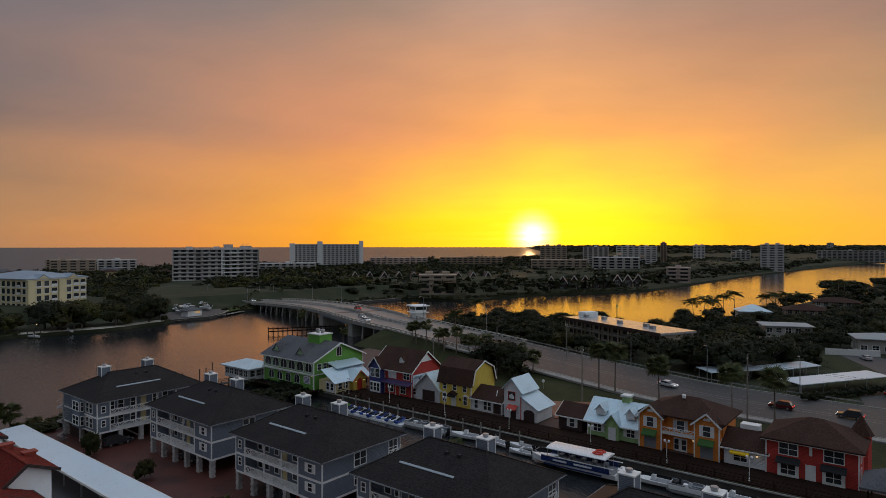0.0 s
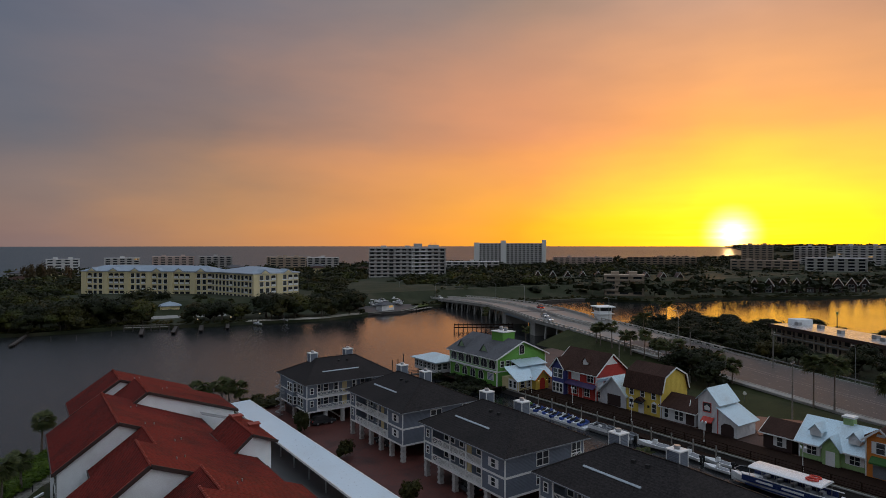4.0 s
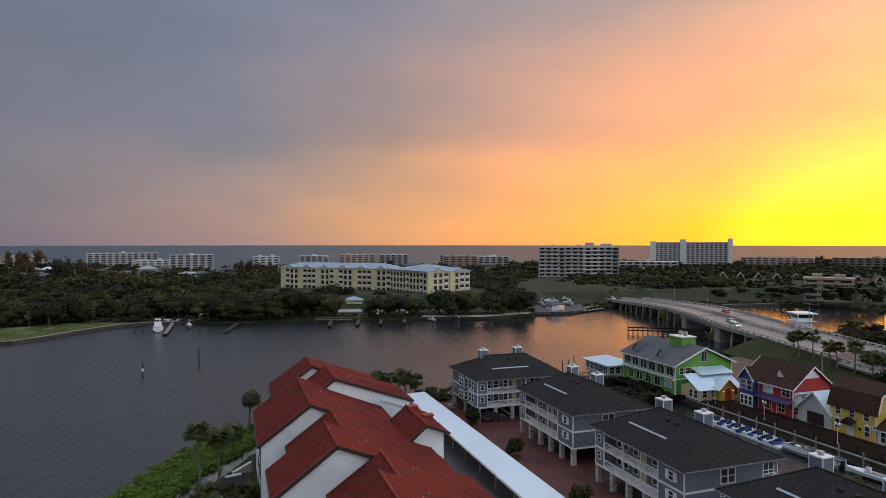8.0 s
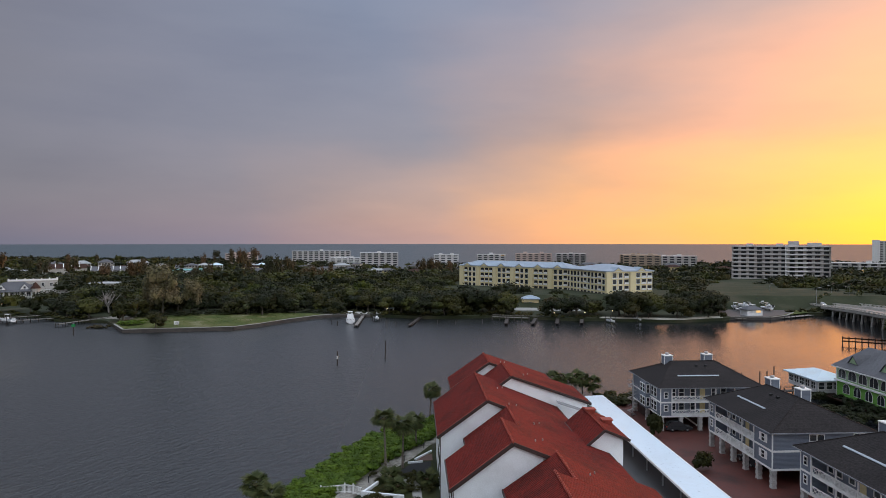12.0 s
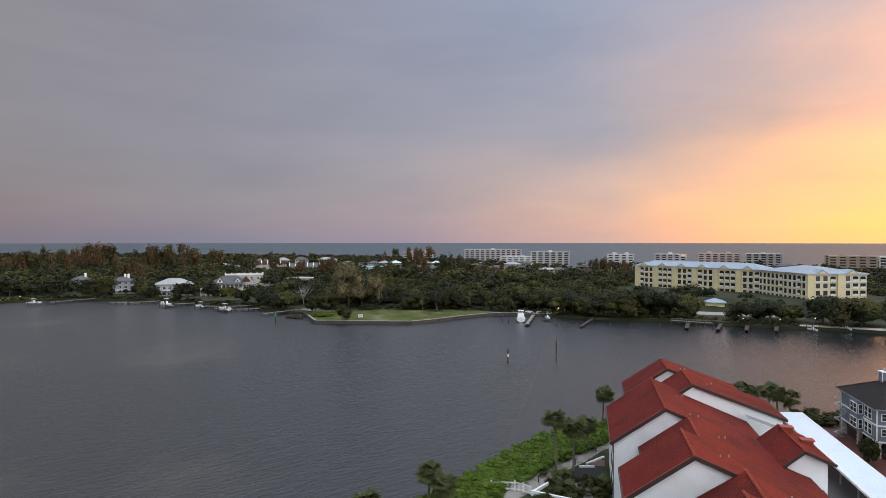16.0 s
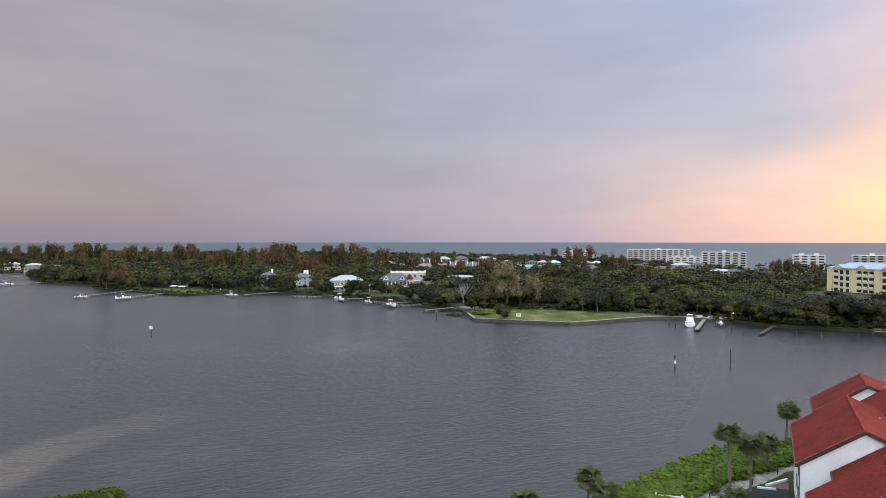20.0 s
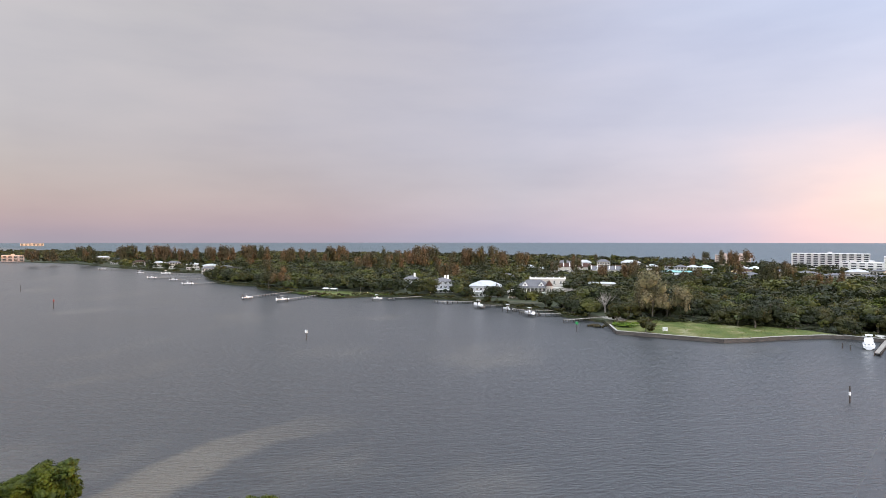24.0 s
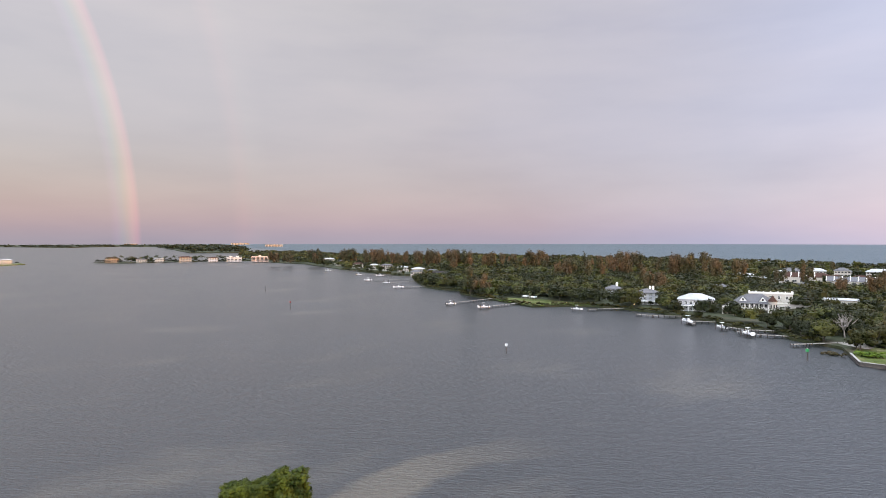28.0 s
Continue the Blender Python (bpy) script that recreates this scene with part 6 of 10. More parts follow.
# far-off shores
far_pts = []
for poly, step in (([(-4300, -1500), (-3750, -1400), (-3700, -700), (-3900, -300), (-3600, 0), (-3900, 250), (-3700, 420), (-2400, 380), (-2350, 600), (-4300, 900)], 42.0),):
    far_pts += [(x, y, 3.0, RNG.uniform(15, 25), 1.7) for x, y in scatter(-4300, -2350, -1500, 900, step, poly, gap=1)]
woods("woodland", "low wooded shore far across the bay", far_pts, FAR_TINY, LEAF_DARK)
isles = scatter(505, 765, 5, 80, 6.5, [(512, 50), (540, 42), (596, 44), (600, 70), (560, 70), (520, 62)], gap=0.5) + scatter(555, 765, 5, 80, 6.5, [(622, 22), (720, 6), (760, 20), (700, 48), (645, 42)], gap=0.5)
woods("mangrove_clumps", "dark mangroves on the river islets", [(x, y, 0.5, RNG.uniform(6, 11) if x < 605 else RNG.uniform(5, 8), 1.2) for x, y in isles], FAR_OAKS, LEAF_DARK)

# ---- the painted shops along the canal: local x runs back from the boardwalk, local y along it ----
Z0 = 1.5


def lot(name, x, y, label, category="shop"):
    return thing(name, pose(x, y, Z0), label, category, "painted canal shops")


def ridge_y(t, L, D, h, top, wall, roof, over=0.5, x0=0.0, y0=0.0, trim=WHITE, body=True):
    """A body whose roof ridge runs along y: slopes to front and back, gables at both ends."""
    m = x0 + D / 2
    if body:
        part("wall", MB().extrude([(x0, 0), (x0 + D, 0), (x0 + D, h), (m, top - 0.15), (x0, h)], "y", y0, y0 + L), wall, t)
    s = (top - h) / (D / 2)
    for sgn in (-1, 1):
        part("roof_slope", MB().slab([(m + sgn * (D / 2 + over), y0 - over, h - s * over + 0.12), (m, y0 - over, top + 0.12), (m, y0 + L + over, top + 0.12), (m + sgn * (D / 2 + over), y0 + L + over, h - s * over + 0.12)], 0.16), roof, t)
    rk = MB()
    for y in (y0 - over - 0.04, y0 + L + over + 0.04):
        for sgn in (-1, 1):
            rk.beam((m + sgn * (D / 2 + over), y, h - s * over), (m, y, top), 0.08, 0.26)
    rk.beam((x0 - over - 0.03, y0 - over, h - s * over), (x0 - over - 0.03, y0 + L + over, h - s * over), 0.08, 0.2)
    part("bargeboard", rk, trim, t)


def ridge_x(t, L, D, h, top, wall, roof, over=0.4, x0=0.0, y0=0.0, trim=WHITE, body=True):
    """A body whose gable faces the canal."""
    m = y0 + L / 2
    if body:
        part("wall", MB().extrude([(y0, 0), (y0 + L, 0), (y0 + L, h), (m, top - 0.12), (y0, h)], "x", x0, x0 + D), wall, t)
    s = (top - h) / (L / 2)
    for sgn in (-1, 1):
        part("roof_slope", MB().slab([(x0 - over, m + sgn * (L / 2 + over), h - s * over + 0.1), (x0 - over, m, top + 0.1), (x0 + D, m, top + 0.1), (x0 + D, m + sgn * (L / 2 + over), h - s * over + 0.1)], 0.14), roof, t)
    rk = MB()
    for sgn in (-1, 1):
        rk.beam((x0 - over - 0.04, m + sgn * (L / 2 + over), h - s * over), (x0 - over - 0.04, m, top), 0.08, 0.24)
    part("bargeboard", rk, trim, t)


def arch_window(t, axis, at, c, z0, w, h, out, trim=WHITE):
    def prof(a, b):
        n = 8
        return [(c - w / 2 - a, z0 - a), (c + w / 2 + a, z0 - a)] + [(c + (w / 2 + a) * math.cos(math.pi * k / n), z0 + h - w / 2 + (w / 2 + a) * math.sin(math.pi * k / n)) for k in range(n + 1)]
    win = part("arched_window", MB().extrude(prof(0.13, 0), axis, at, at + out * 0.06), trim, t)
    part("pane", MB().extrude(prof(0.0, 0), axis, at, at + out * 0.09), GLASS, win)
    part("glazing_bar", (MB().box(at, at + out * 0.11, c - 0.04, c + 0.04, z0, z0 + h) if axis == "x" else MB().box(c - 0.04, c + 0.04, at, at + out * 0.11, z0, z0 + h)), trim, win)


def door(t, y, w=1.1, h=2.1, mat=WHITE, x=0.0, z=0.0):
    d = part("door", MB().box(x - 0.05, x + 0.02, y - w / 2, y + w / 2, z, z + h), mat, t)
    part("door_frame", MB().box(x - 0.08, x + 0.02, y - w / 2 - 0.12, y - w / 2, z, z + h).box(x - 0.08, x + 0.02, y + w / 2, y + w / 2 + 0.12, z, z + h).box(x - 0.08, x + 0.02, y - w / 2 - 0.12, y + w / 2 + 0.12, z + h, z + h + 0.14), WHITE, d)
    return d


def awning(t, y, w, z, mat, depth=1.0, x=0.0, drop=0.7):
    part("awning", MB().slab([(x - depth, y - w / 2, z - drop), (x, y - w / 2, z), (x, y + w / 2, z), (x - depth, y + w / 2, z - drop)], 0.06).box(x - depth - 0.03, x - depth + 0.02, y - w / 2, y + w / 2, z - drop - 0.25, z - drop), mat, t)


def wall_lamp(t, x, y, z):
    l = part("wall_lamp", MB().box(x - 0.12, x, y - 0.08, y + 0.08, z + 0.12, z + 0.3), BLACK, t)
    part("lamp_glass", MB().cyl(x - 0.1, y, z - 0.12, z + 0.12, 0.12, n=8), LAMP, l)


def corner_boards(t, spots, h, s=0.09):
    for x, y in spots:
        part("corner_board", MB().box(x - s, x + s, y - s, y + s, 0, h), WHITE, t)


# lime green restaurant
t = lot("restaurant", 95.6, 116, "two-storey lime green restaurant with arched windows", "restaurant")
part("wall", MB().extrude([(0, 0), (16, 0), (16, 6.9), (8, 10.3), (0, 6.9)], "y", 0, 19.6), SIDING["lime"], t)
part("upper_front", MB().box(-0.06, 0.0, 0.2, 19.4, 3.8, 6.7), SIDING["mint"], t, "pale green upper front")
for sgn in (-1, 1):
    part("roof_slope", MB().slab([(8 + sgn * 8.8, -0.7, 6.66), (8, -0.7, 10.5), (8, 20.3, 10.5), (8 + sgn * 8.8, 20.3, 6.66)], 0.2), GREY_ROOF, t)
part("bargeboard", MB().beam((-0.8, -0.75, 6.5), (8, -0.75, 10.35), 0.1, 0.32).beam((16.8, -0.75, 6.5), (8, -0.75, 10.35), 0.1, 0.32).beam((-0.85, -0.7, 6.5), (-0.85, 20.3, 6.5), 0.1, 0.25), WHITE, t)
part("band", MB().box(-0.5, 0.0, -0.1, 19.7, 3.35, 3.7).box(-0.1, 16.1, -0.1, 0.0, 3.35, 3.6), WHITE, t)
corner_boards(t, ((0, 0), (16, 0), (0, 19.6)), 6.8, 0.12)
for k in range(6):
    arch_window(t, "x", -0.06, 1.7 + k * 3.2, 4.15, 2.3, 2.1, -1)
for k in range(4):
    arch_window(t, "x", 0, 6.2 + k * 3.4, 1.0, 1.9, 2.0, -1)
part("sign_board", MB().box(-0.1, 0, 1.2, 3.6, 1.2, 3.0), WHITE, t, "white notice board")
for k in range(5):
    part("sign_bar", MB().box(-0.13, -0.1, 1.5, 3.3, 1.4 + k * 0.3, 1.52 + k * 0.3), BLUE_GEL, t)
arch_window(t, "y", 0, 8, 7.2, 1.5, 2.3, -1)
for k in range(4):
    pane_window(t, "y", 0, 1.7 + k * 1.75, 4.6, 1.1, 1.35, -1)
for y in (6.5, 16.0):
    part("dormer", MB().extrude([(y - 1.4, 7.6), (y + 1.4, 7.6), (y, 9.3)], "x", 1.2, 4.6), SIDING["mint"], t)
    part("dormer_roof", MB().slab([(1.0, y - 1.7, 7.5), (1.0, y, 9.5), (5.2, y, 9.5), (3.4, y - 1.7, 7.5)], 0.12).slab([(1.0, y + 1.7, 7.5), (1.0, y, 9.5), (5.2, y, 9.5), (3.4, y + 1.7, 7.5)], 0.12), GREY_ROOF, t)
cup = part("roof_cupola", MB().box(6.2, 10.2, 5.2, 9.6, 9.0, 11.9), SIDING["lime"], t, "green boxed roof plant room")
part("trim", MB().box(6.0, 10.4, 5.0, 9.8, 11.9, 12.1), WHITE, cup)
for y in (6.6, 8.4):
    part("exhaust_fan", MB().cyl(8.4, y, 12.1, 12.7, 0.45, n=12).cyl(8.4, y, 12.7, 13.1, 0.62, 0.5, n=12), STEEL, cup)
wall_lamp(t, 0, 0.5, 3.2)
# its white-roofed dining annexe over the water
t = lot("dining_annexe", 91.5, 136.5, "white-roofed dining deck beside the green restaurant")
part("wall", MB().box(0.3, 8, 0.3, 11, 0, 3.0), SIDING["pale"], t)
hip_roof(t, 8.6, 11.6, 3.1, 1.4, TIN, 0.5, 5.6, 4.2)
for k in range(5):
    pane_window(t, "x", 0.3, 1.5 + k * 2.1, 0.9, 1.5, 1.5, -1)
for k in range(4):
    pane_window(t, "y", 0.3, 1.4 + k * 1.8, 0.9, 1.3, 1.5, -1)

# little yellow shop with a pale metal roof
t = lot("yellow_shop", 96.6, 109.6, "small yellow shop with a pale blue metal roof")
part("wall", MB().box(0, 11, 0, 5.6, 0, 2.6), SIDING["cream"], t)
part("side_wall", MB().box(-0.04, 0, 0.2, 3.2, 0.1, 2.5), SIDING["white"], t)
part("roof_slope", MB().slab([(-0.7, -0.8, 2.4), (11.6, -0.8, 2.4), (11.6, 4.2, 5.2), (-0.7, 4.2, 5.2)], 0.14), TIN, t)
part("roof_slope", MB().slab([(3.0, 2.6, 5.0), (12.2, 2.6, 5.0), (12.2, 6.2, 6.0), (3.0, 6.2, 6.0)], 0.14), TIN, t)
part("porch_gable", MB().extrude([(4.6, 0), (8.6, 0), (8.6, 2.6), (6.6, 4.3), (4.6, 2.6)], "y", -1.4, 0.2), SIDING["yellow"], t)
for sgn in (-1, 1):
    part("roof_slope", MB().slab([(6.6 + sgn * 2.6, -1.8, 2.3), (6.6, -1.8, 4.6), (6.6, 3.6, 4.6), (6.6 + sgn * 2.6, 2.4, 2.3)], 0.12), TIN, t)
part("bargeboard", MB().beam((4.0, -1.85, 2.2), (6.6, -1.85, 4.5), 0.08, 0.3).beam((9.2, -1.85, 2.2), (6.6, -1.85, 4.5), 0.08, 0.3), SIDING["orange"], t)
part("arched_door", MB().extrude([(5.8, 0), (7.4, 0), (7.4, 1.9), (7.1, 2.5), (6.6, 2.7), (6.1, 2.5), (5.8, 1.9)], "y", -1.46, -1.4), RED_PAINT, t, "dark red arched door")
for x in (1.6, 3.4, 9.9):
    pane_window(t, "y", 0, x, 0.7, 1.1, 1.5, -1)
for y in (0.9, 2.4):
    pane_window(t, "x", -0.04, y, 0.6, 0.9, 1.5, -1)
for x in (5.3, 7.9):
    l = part("wall_lamp", MB().box(x - 0.08, x + 0.08, -1.55, -1.4, 2.2, 2.4), BLACK, t)
    part("lamp_glass", MB().cyl(x, -1.52, 2.0, 2.2, 0.12, n=8), LAMP, l)
for x in (-0.4, 2.6):
    part("porch_post", MB().box(x, x + 0.14, -0.7, -0.56, 0, 2.4), WHITE, t)

# red and navy house
t = lot("red_and_navy_shop", 104.6, 92.8, "two-storey red and navy shop with a brown roof")
ridge_y(t, 12.0, 10.0, 6.0, 9.9, SIDING["red"], BROWN_SHINGLE, 0.6)
part("end_gable", MB().extrude([(3.0, 7.6), (7.0, 7.6), (5.0, 9.4)], "y", -0.12, -0.04), WHITE, t)
part("wing", MB().extrude([(8.4, 0), (12.2, 0), (12.2, 6.0), (10.3, 8.2), (8.4, 6.0)], "x", -1.3, 3.0), SIDING["navy"], t, "navy gabled wing")
for sgn in (-1, 1):
    part("roof_slope", MB().slab([(-1.7, 10.3 + sgn * 2.3, 5.65), (-1.7, 10.3, 8.4), (4.6, 10.3, 8.4), (4.6, 10.3 + sgn * 2.3, 5.65)], 0.12), BROWN_SHINGLE, t)
part("bargeboard", MB().beam((-1.75, 8.0, 5.6), (-1.75, 10.3, 8.3), 0.08, 0.25).beam((-1.75, 12.6, 5.6), (-1.75, 10.3, 8.3), 0.08, 0.25), WHITE, t)
pane_window(t, "x", -1.3, 9.5, 3.7, 1.3, 1.9, -1)
pane_window(t, "x", -1.3, 11.1, 3.7, 1.3, 1.9, -1)
part("shop_front", MB().box(-1.36, -1.3, 8.6, 12.0, 0.1, 2.6), SIDING["white"], t)
for y in (9.2, 10.3, 11.4):
    pane_window(t, "x", -1.36, y, 0.5, 0.8, 1.8, -1)
part("pent_roof", MB().slab([(-1.3, -0.2, 2.7), (0, -0.2, 3.5), (0, 8.4, 3.5), (-1.3, 8.4, 2.7)], 0.12), PURPLE_ROOF, t, "purple pent roof")
for y in (1.6, 6.0):
    pane_window(t, "x", 0, y, 3.9, 1.8, 1.7, -1)
part("white_panel", MB().box(-0.04, 0, 4.7, 7.3, 3.7, 5.8), SIDING["white"], t)
for y in (2.6, 6.4):
    pane_window(t, "x", 0, y, 0.6, 1.5, 1.6, -1)
door(t, 4.4, mat=RED_PAINT)
part("dormer", MB().extrude([(3.7, 7.0), (5.1, 7.0), (5.1, 8.0), (4.4, 8.8), (3.7, 8.0)], "x", 1.4, 3.4), WHITE, t)
part("dormer_roof", MB().slab([(1.2, 3.4, 7.8), (1.2, 4.4, 9.0), (4.0, 4.4, 9.0), (3.2, 3.4, 7.8)], 0.1).slab([(1.2, 5.4, 7.8), (1.2, 4.4, 9.0), (4.0, 4.4, 9.0), (3.2, 5.4, 7.8)], 0.1), BROWN_SHINGLE, t)
part("side_wall", MB().box(0.4, 9.6, -0.05, 0, 2.0, 5.0), SIDING["white"], t)
pane_window(t, "y", -0.05, 3.0, 2.8, 1.0, 1.5, -1, trim=RED_PAINT)
pane_window(t, "y", -0.05, 7.0, 2.8, 1.0, 1.5, -1, trim=RED_PAINT)
corner_boards(t, ((0, 0), (0, 8.4)), 5.9)

# pale boat shed
t = lot("pale_shed", 104.9, 84.9, "pale grey clapboard shed with metal roofs")
ridge_x(t, 6.8, 7.0, 3.0, 6.2, SIDING["pale"], TIN, 0.5)
part("roof_slope", MB().slab([(-0.3, 6.6, 5.2), (6.5, 6.6, 5.2), (6.5, 9.2, 3.2), (-0.3, 9.2, 3.2)], 0.12), TIN, t)
part("side_wall", MB().box(0.3, 6, 6.8, 8.6, 0, 3.0), SIDING["pale"], t)
part("garage_door", MB().box(-0.06, 0, 1.4, 4.9, 0.1, 2.4), DARK_TRIM_AND_SHADE, t, "dark wide shop opening")
pane_window(t, "x", 0.3, 7.6, 0.8, 0.9, 1.3, -1)

# yellow gambrel house
t = lot("gambrel_house", 105.1, 76.6, "tall yellow gambrel house with a dark brown roof", "house")
G = [(0, 5.0), (0.9, 7.9), (4.4, 9.6), (7.9, 7.9), (8.8, 5.0)]
part("wall", MB().extrude([(0, 0), (8.8, 0), (8.8, 5.0), (7.9, 7.7), (4.4, 9.4), (0.9, 7.7), (0, 5.0)], "y", 0, 8.6), SIDING["yellow"], t)
for a, b in zip(G, G[1:]):
    oa = (a[0] - 0.35 if a == G[0] else a[0], a[1] - 0.5 if a == G[0] else a[1])
    ob = (b[0] + 0.35 if b == G[-1] else b[0], b[1] - 0.5 if b == G[-1] else b[1])
    part("roof_slope", MB().slab([(oa[0], -0.5, oa[1] + 0.12), (ob[0], -0.5, ob[1] + 0.12), (ob[0], 9.1, ob[1] + 0.12), (oa[0], 9.1, oa[1] + 0.12)], 0.18), BROWN_SHINGLE, t)
rk = MB()
for a, b in zip(G, G[1:]):
    rk.beam((a[0], -0.54, a[1]), (b[0], -0.54, b[1]), 0.09, 0.28)
part("bargeboard", rk, WHITE, t)
for y in (1.6, 4.3, 7.0):
    pane_window(t, "x", 0, y, 3.4, 0.9, 1.3, -1)
for y in (1.5, 7.1):
    pane_window(t, "x", 0, y, 0.7, 0.9, 1.7, -1)
    part("window_pediment", MB().extrude([(y - 0.7, 2.5), (y + 0.7, 2.5), (y, 2.95)], "x", -0.08, 0), WHITE, t)
door(t, 4.6)
awning(t, 4.6, 2.2, 2.9, AWNING_DARK, 1.1, drop=0.55)
part("porch_gable", MB().extrude([(3.6, 2.6), (5.6, 2.6), (4.6, 3.4)], "x", -1.0, 0), BROWN_SHINGLE, t)
part("name_plate", MB().box(-0.05, 0, 2.6, 3.1, 1.4, 1.9), BLACK, t)
corner_boards(t, ((0, 0), (0, 8.6)), 5.0)

# low dark-roofed shop
t = lot("low_shop", 105.2, 69.0, "low white shop with a dark brown roof")
ridge_y(t, 7.4, 7.0, 2.7, 4.7, SIDING["white"], BROWN_SHINGLE, 0.5)
part("dark_panel", MB().box(-0.05, 0, 0.2, 2.0, 0.1, 2.5), DARK_TRIM_AND_SHADE, t)
for y in (3.0, 4.0, 6.3):
    pane_window(t, "x", 0, y, 0.5, 0.8, 1.7, -1)
part("roof_sign", MB().beam((0.6, 1.6, 3.6), (2.4, 2.6, 4.3), 0.12), WHITE, t)

# tall white shop with a two-step metal roof
t = lot("white_gabled_shop", 104.9, 60.6, "tall white shop with a stepped pale metal roof")
part("wall", MB().extrude([(0, 0), (7.6, 0), (7.6, 5.9), (5.7, 7.8), (3.6, 5.6), (3.6, 4.6), (0, 2.7)], "x", 0, 6.0), SIDING["white"], t)
part("roof_slope", MB().slab([(-0.4, 3.1, 5.2), (-0.4, 5.7, 8.05), (6.4, 5.7, 8.05), (6.4, 3.1, 5.2)], 0.14), TIN, t)
part("roof_slope", MB().slab([(-0.4, 5.7, 8.05), (-0.4, 8.0, 5.7), (6.4, 8.0, 5.7), (6.4, 5.7, 8.05)], 0.14), TIN, t)
part("roof_slope", MB().slab([(-0.5, -0.6, 2.5), (-0.5, 3.7, 4.9), (6.5, 3.7, 4.9), (6.5, -0.6, 2.5)], 0.14), TIN, t, "rust-streaked lower metal roof")
w = pane_window(t, "x", 0, 5.8, 3.6, 1.5, 1.6, -1, trim=RED_PAINT, sash=False)
part("poster", MB().extrude([(5.3, 3.9), (6.3, 3.9), (6.4, 4.5), (5.8, 4.9), (5.2, 4.4)], "x", -0.06, -0.03), WHITE, w)
part("double_door", MB().extrude([(0.6, 0), (3.0, 0), (3.0, 1.7), (2.4, 2.2), (1.2, 2.2), (0.6, 1.7)], "x", -0.08, 0), DARK_TRIM_AND_SHADE, t, "dark red arched double door")
door(t, 5.4, 1.3, 2.0, DARK_TRIM_AND_SHADE)
awning(t, 5.5, 2.2, 2.7, RED_PAINT, 0.9)
part("downpipe", MB().box(-0.12, 0, 3.6, 3.72, 0, 4.6), RED_PAINT, t)

# low brown shop
t = lot("brown_shop", 105.0, 51.2, "low brown shop with a dark roof and white shutters")
ridge_y(t, 4.8, 6.0, 2.7, 4.4, DARK_TRIM_AND_SHADE, BROWN_SHINGLE, 0.5)
pane_window(t, "x", 0, 2.0, 0.7, 0.9, 1.5, -1, True)

# sage shop under a white roof
t = lot("sage_shop", 104.9, 40.2, "sage green shop with a white metal roof and dormers")
ridge_y(t, 9.8, 8.0, 2.9, 6.0, SIDING["sage"], TIN, 0.6)
for y in (2.0, 7.6):
    part("dormer", MB().extrude([(y - 0.8, 3.8), (y + 0.8, 3.8), (y + 0.8, 4.7), (y, 5.5), (y - 0.8, 4.7)], "x", 0.5, 3.2), WHITE, t)
    part("dormer_roof", MB().slab([(0.2, y - 1.1, 4.5), (0.2, y, 5.75), (3.6, y, 5.75), (2.4, y - 1.1, 4.5)], 0.1).slab([(0.2, y + 1.1, 4.5), (0.2, y, 5.75), (3.6, y, 5.75), (2.4, y + 1.1, 4.5)], 0.1), TIN, t)
    part("dormer_louvre", MB().box(0.44, 0.5, y - 0.5, y + 0.5, 3.95, 4.8), SIDING["white"], t)
part("porch", MB().extrude([(3.6, 0), (6.0, 0), (6.0, 3.0), (4.8, 4.4), (3.6, 3.0)], "x", -0.8, 1.0), SIDING["sage"], t)
for sgn in (-1, 1):
    part("roof_slope", MB().slab([(-1.2, 4.8 + sgn * 1.7, 2.5), (-1.2, 4.8, 4.6), (2.6, 4.8, 4.6), (1.0, 4.8 + sgn * 1.7, 2.5)], 0.1), TIN, t)
door(t, 4.8, x=-0.8)
pane_window(t, "x", 0, 1.7, 0.9, 1.4, 1.3, -1, True)
pane_window(t, "x", 0, 7.9, 0.9, 1.4, 1.3, -1, True)
c = part("roof_cupola", MB().box(3.6, 5.0, 3.4, 4.8, 5.4, 6.9), SIDING["sage"], t)
part("trim", MB().box(3.4, 5.2, 3.2, 5.0, 6.9, 7.2), WHITE, c)
corner_boards(t, ((0, 0), (0, 9.8)), 2.8)

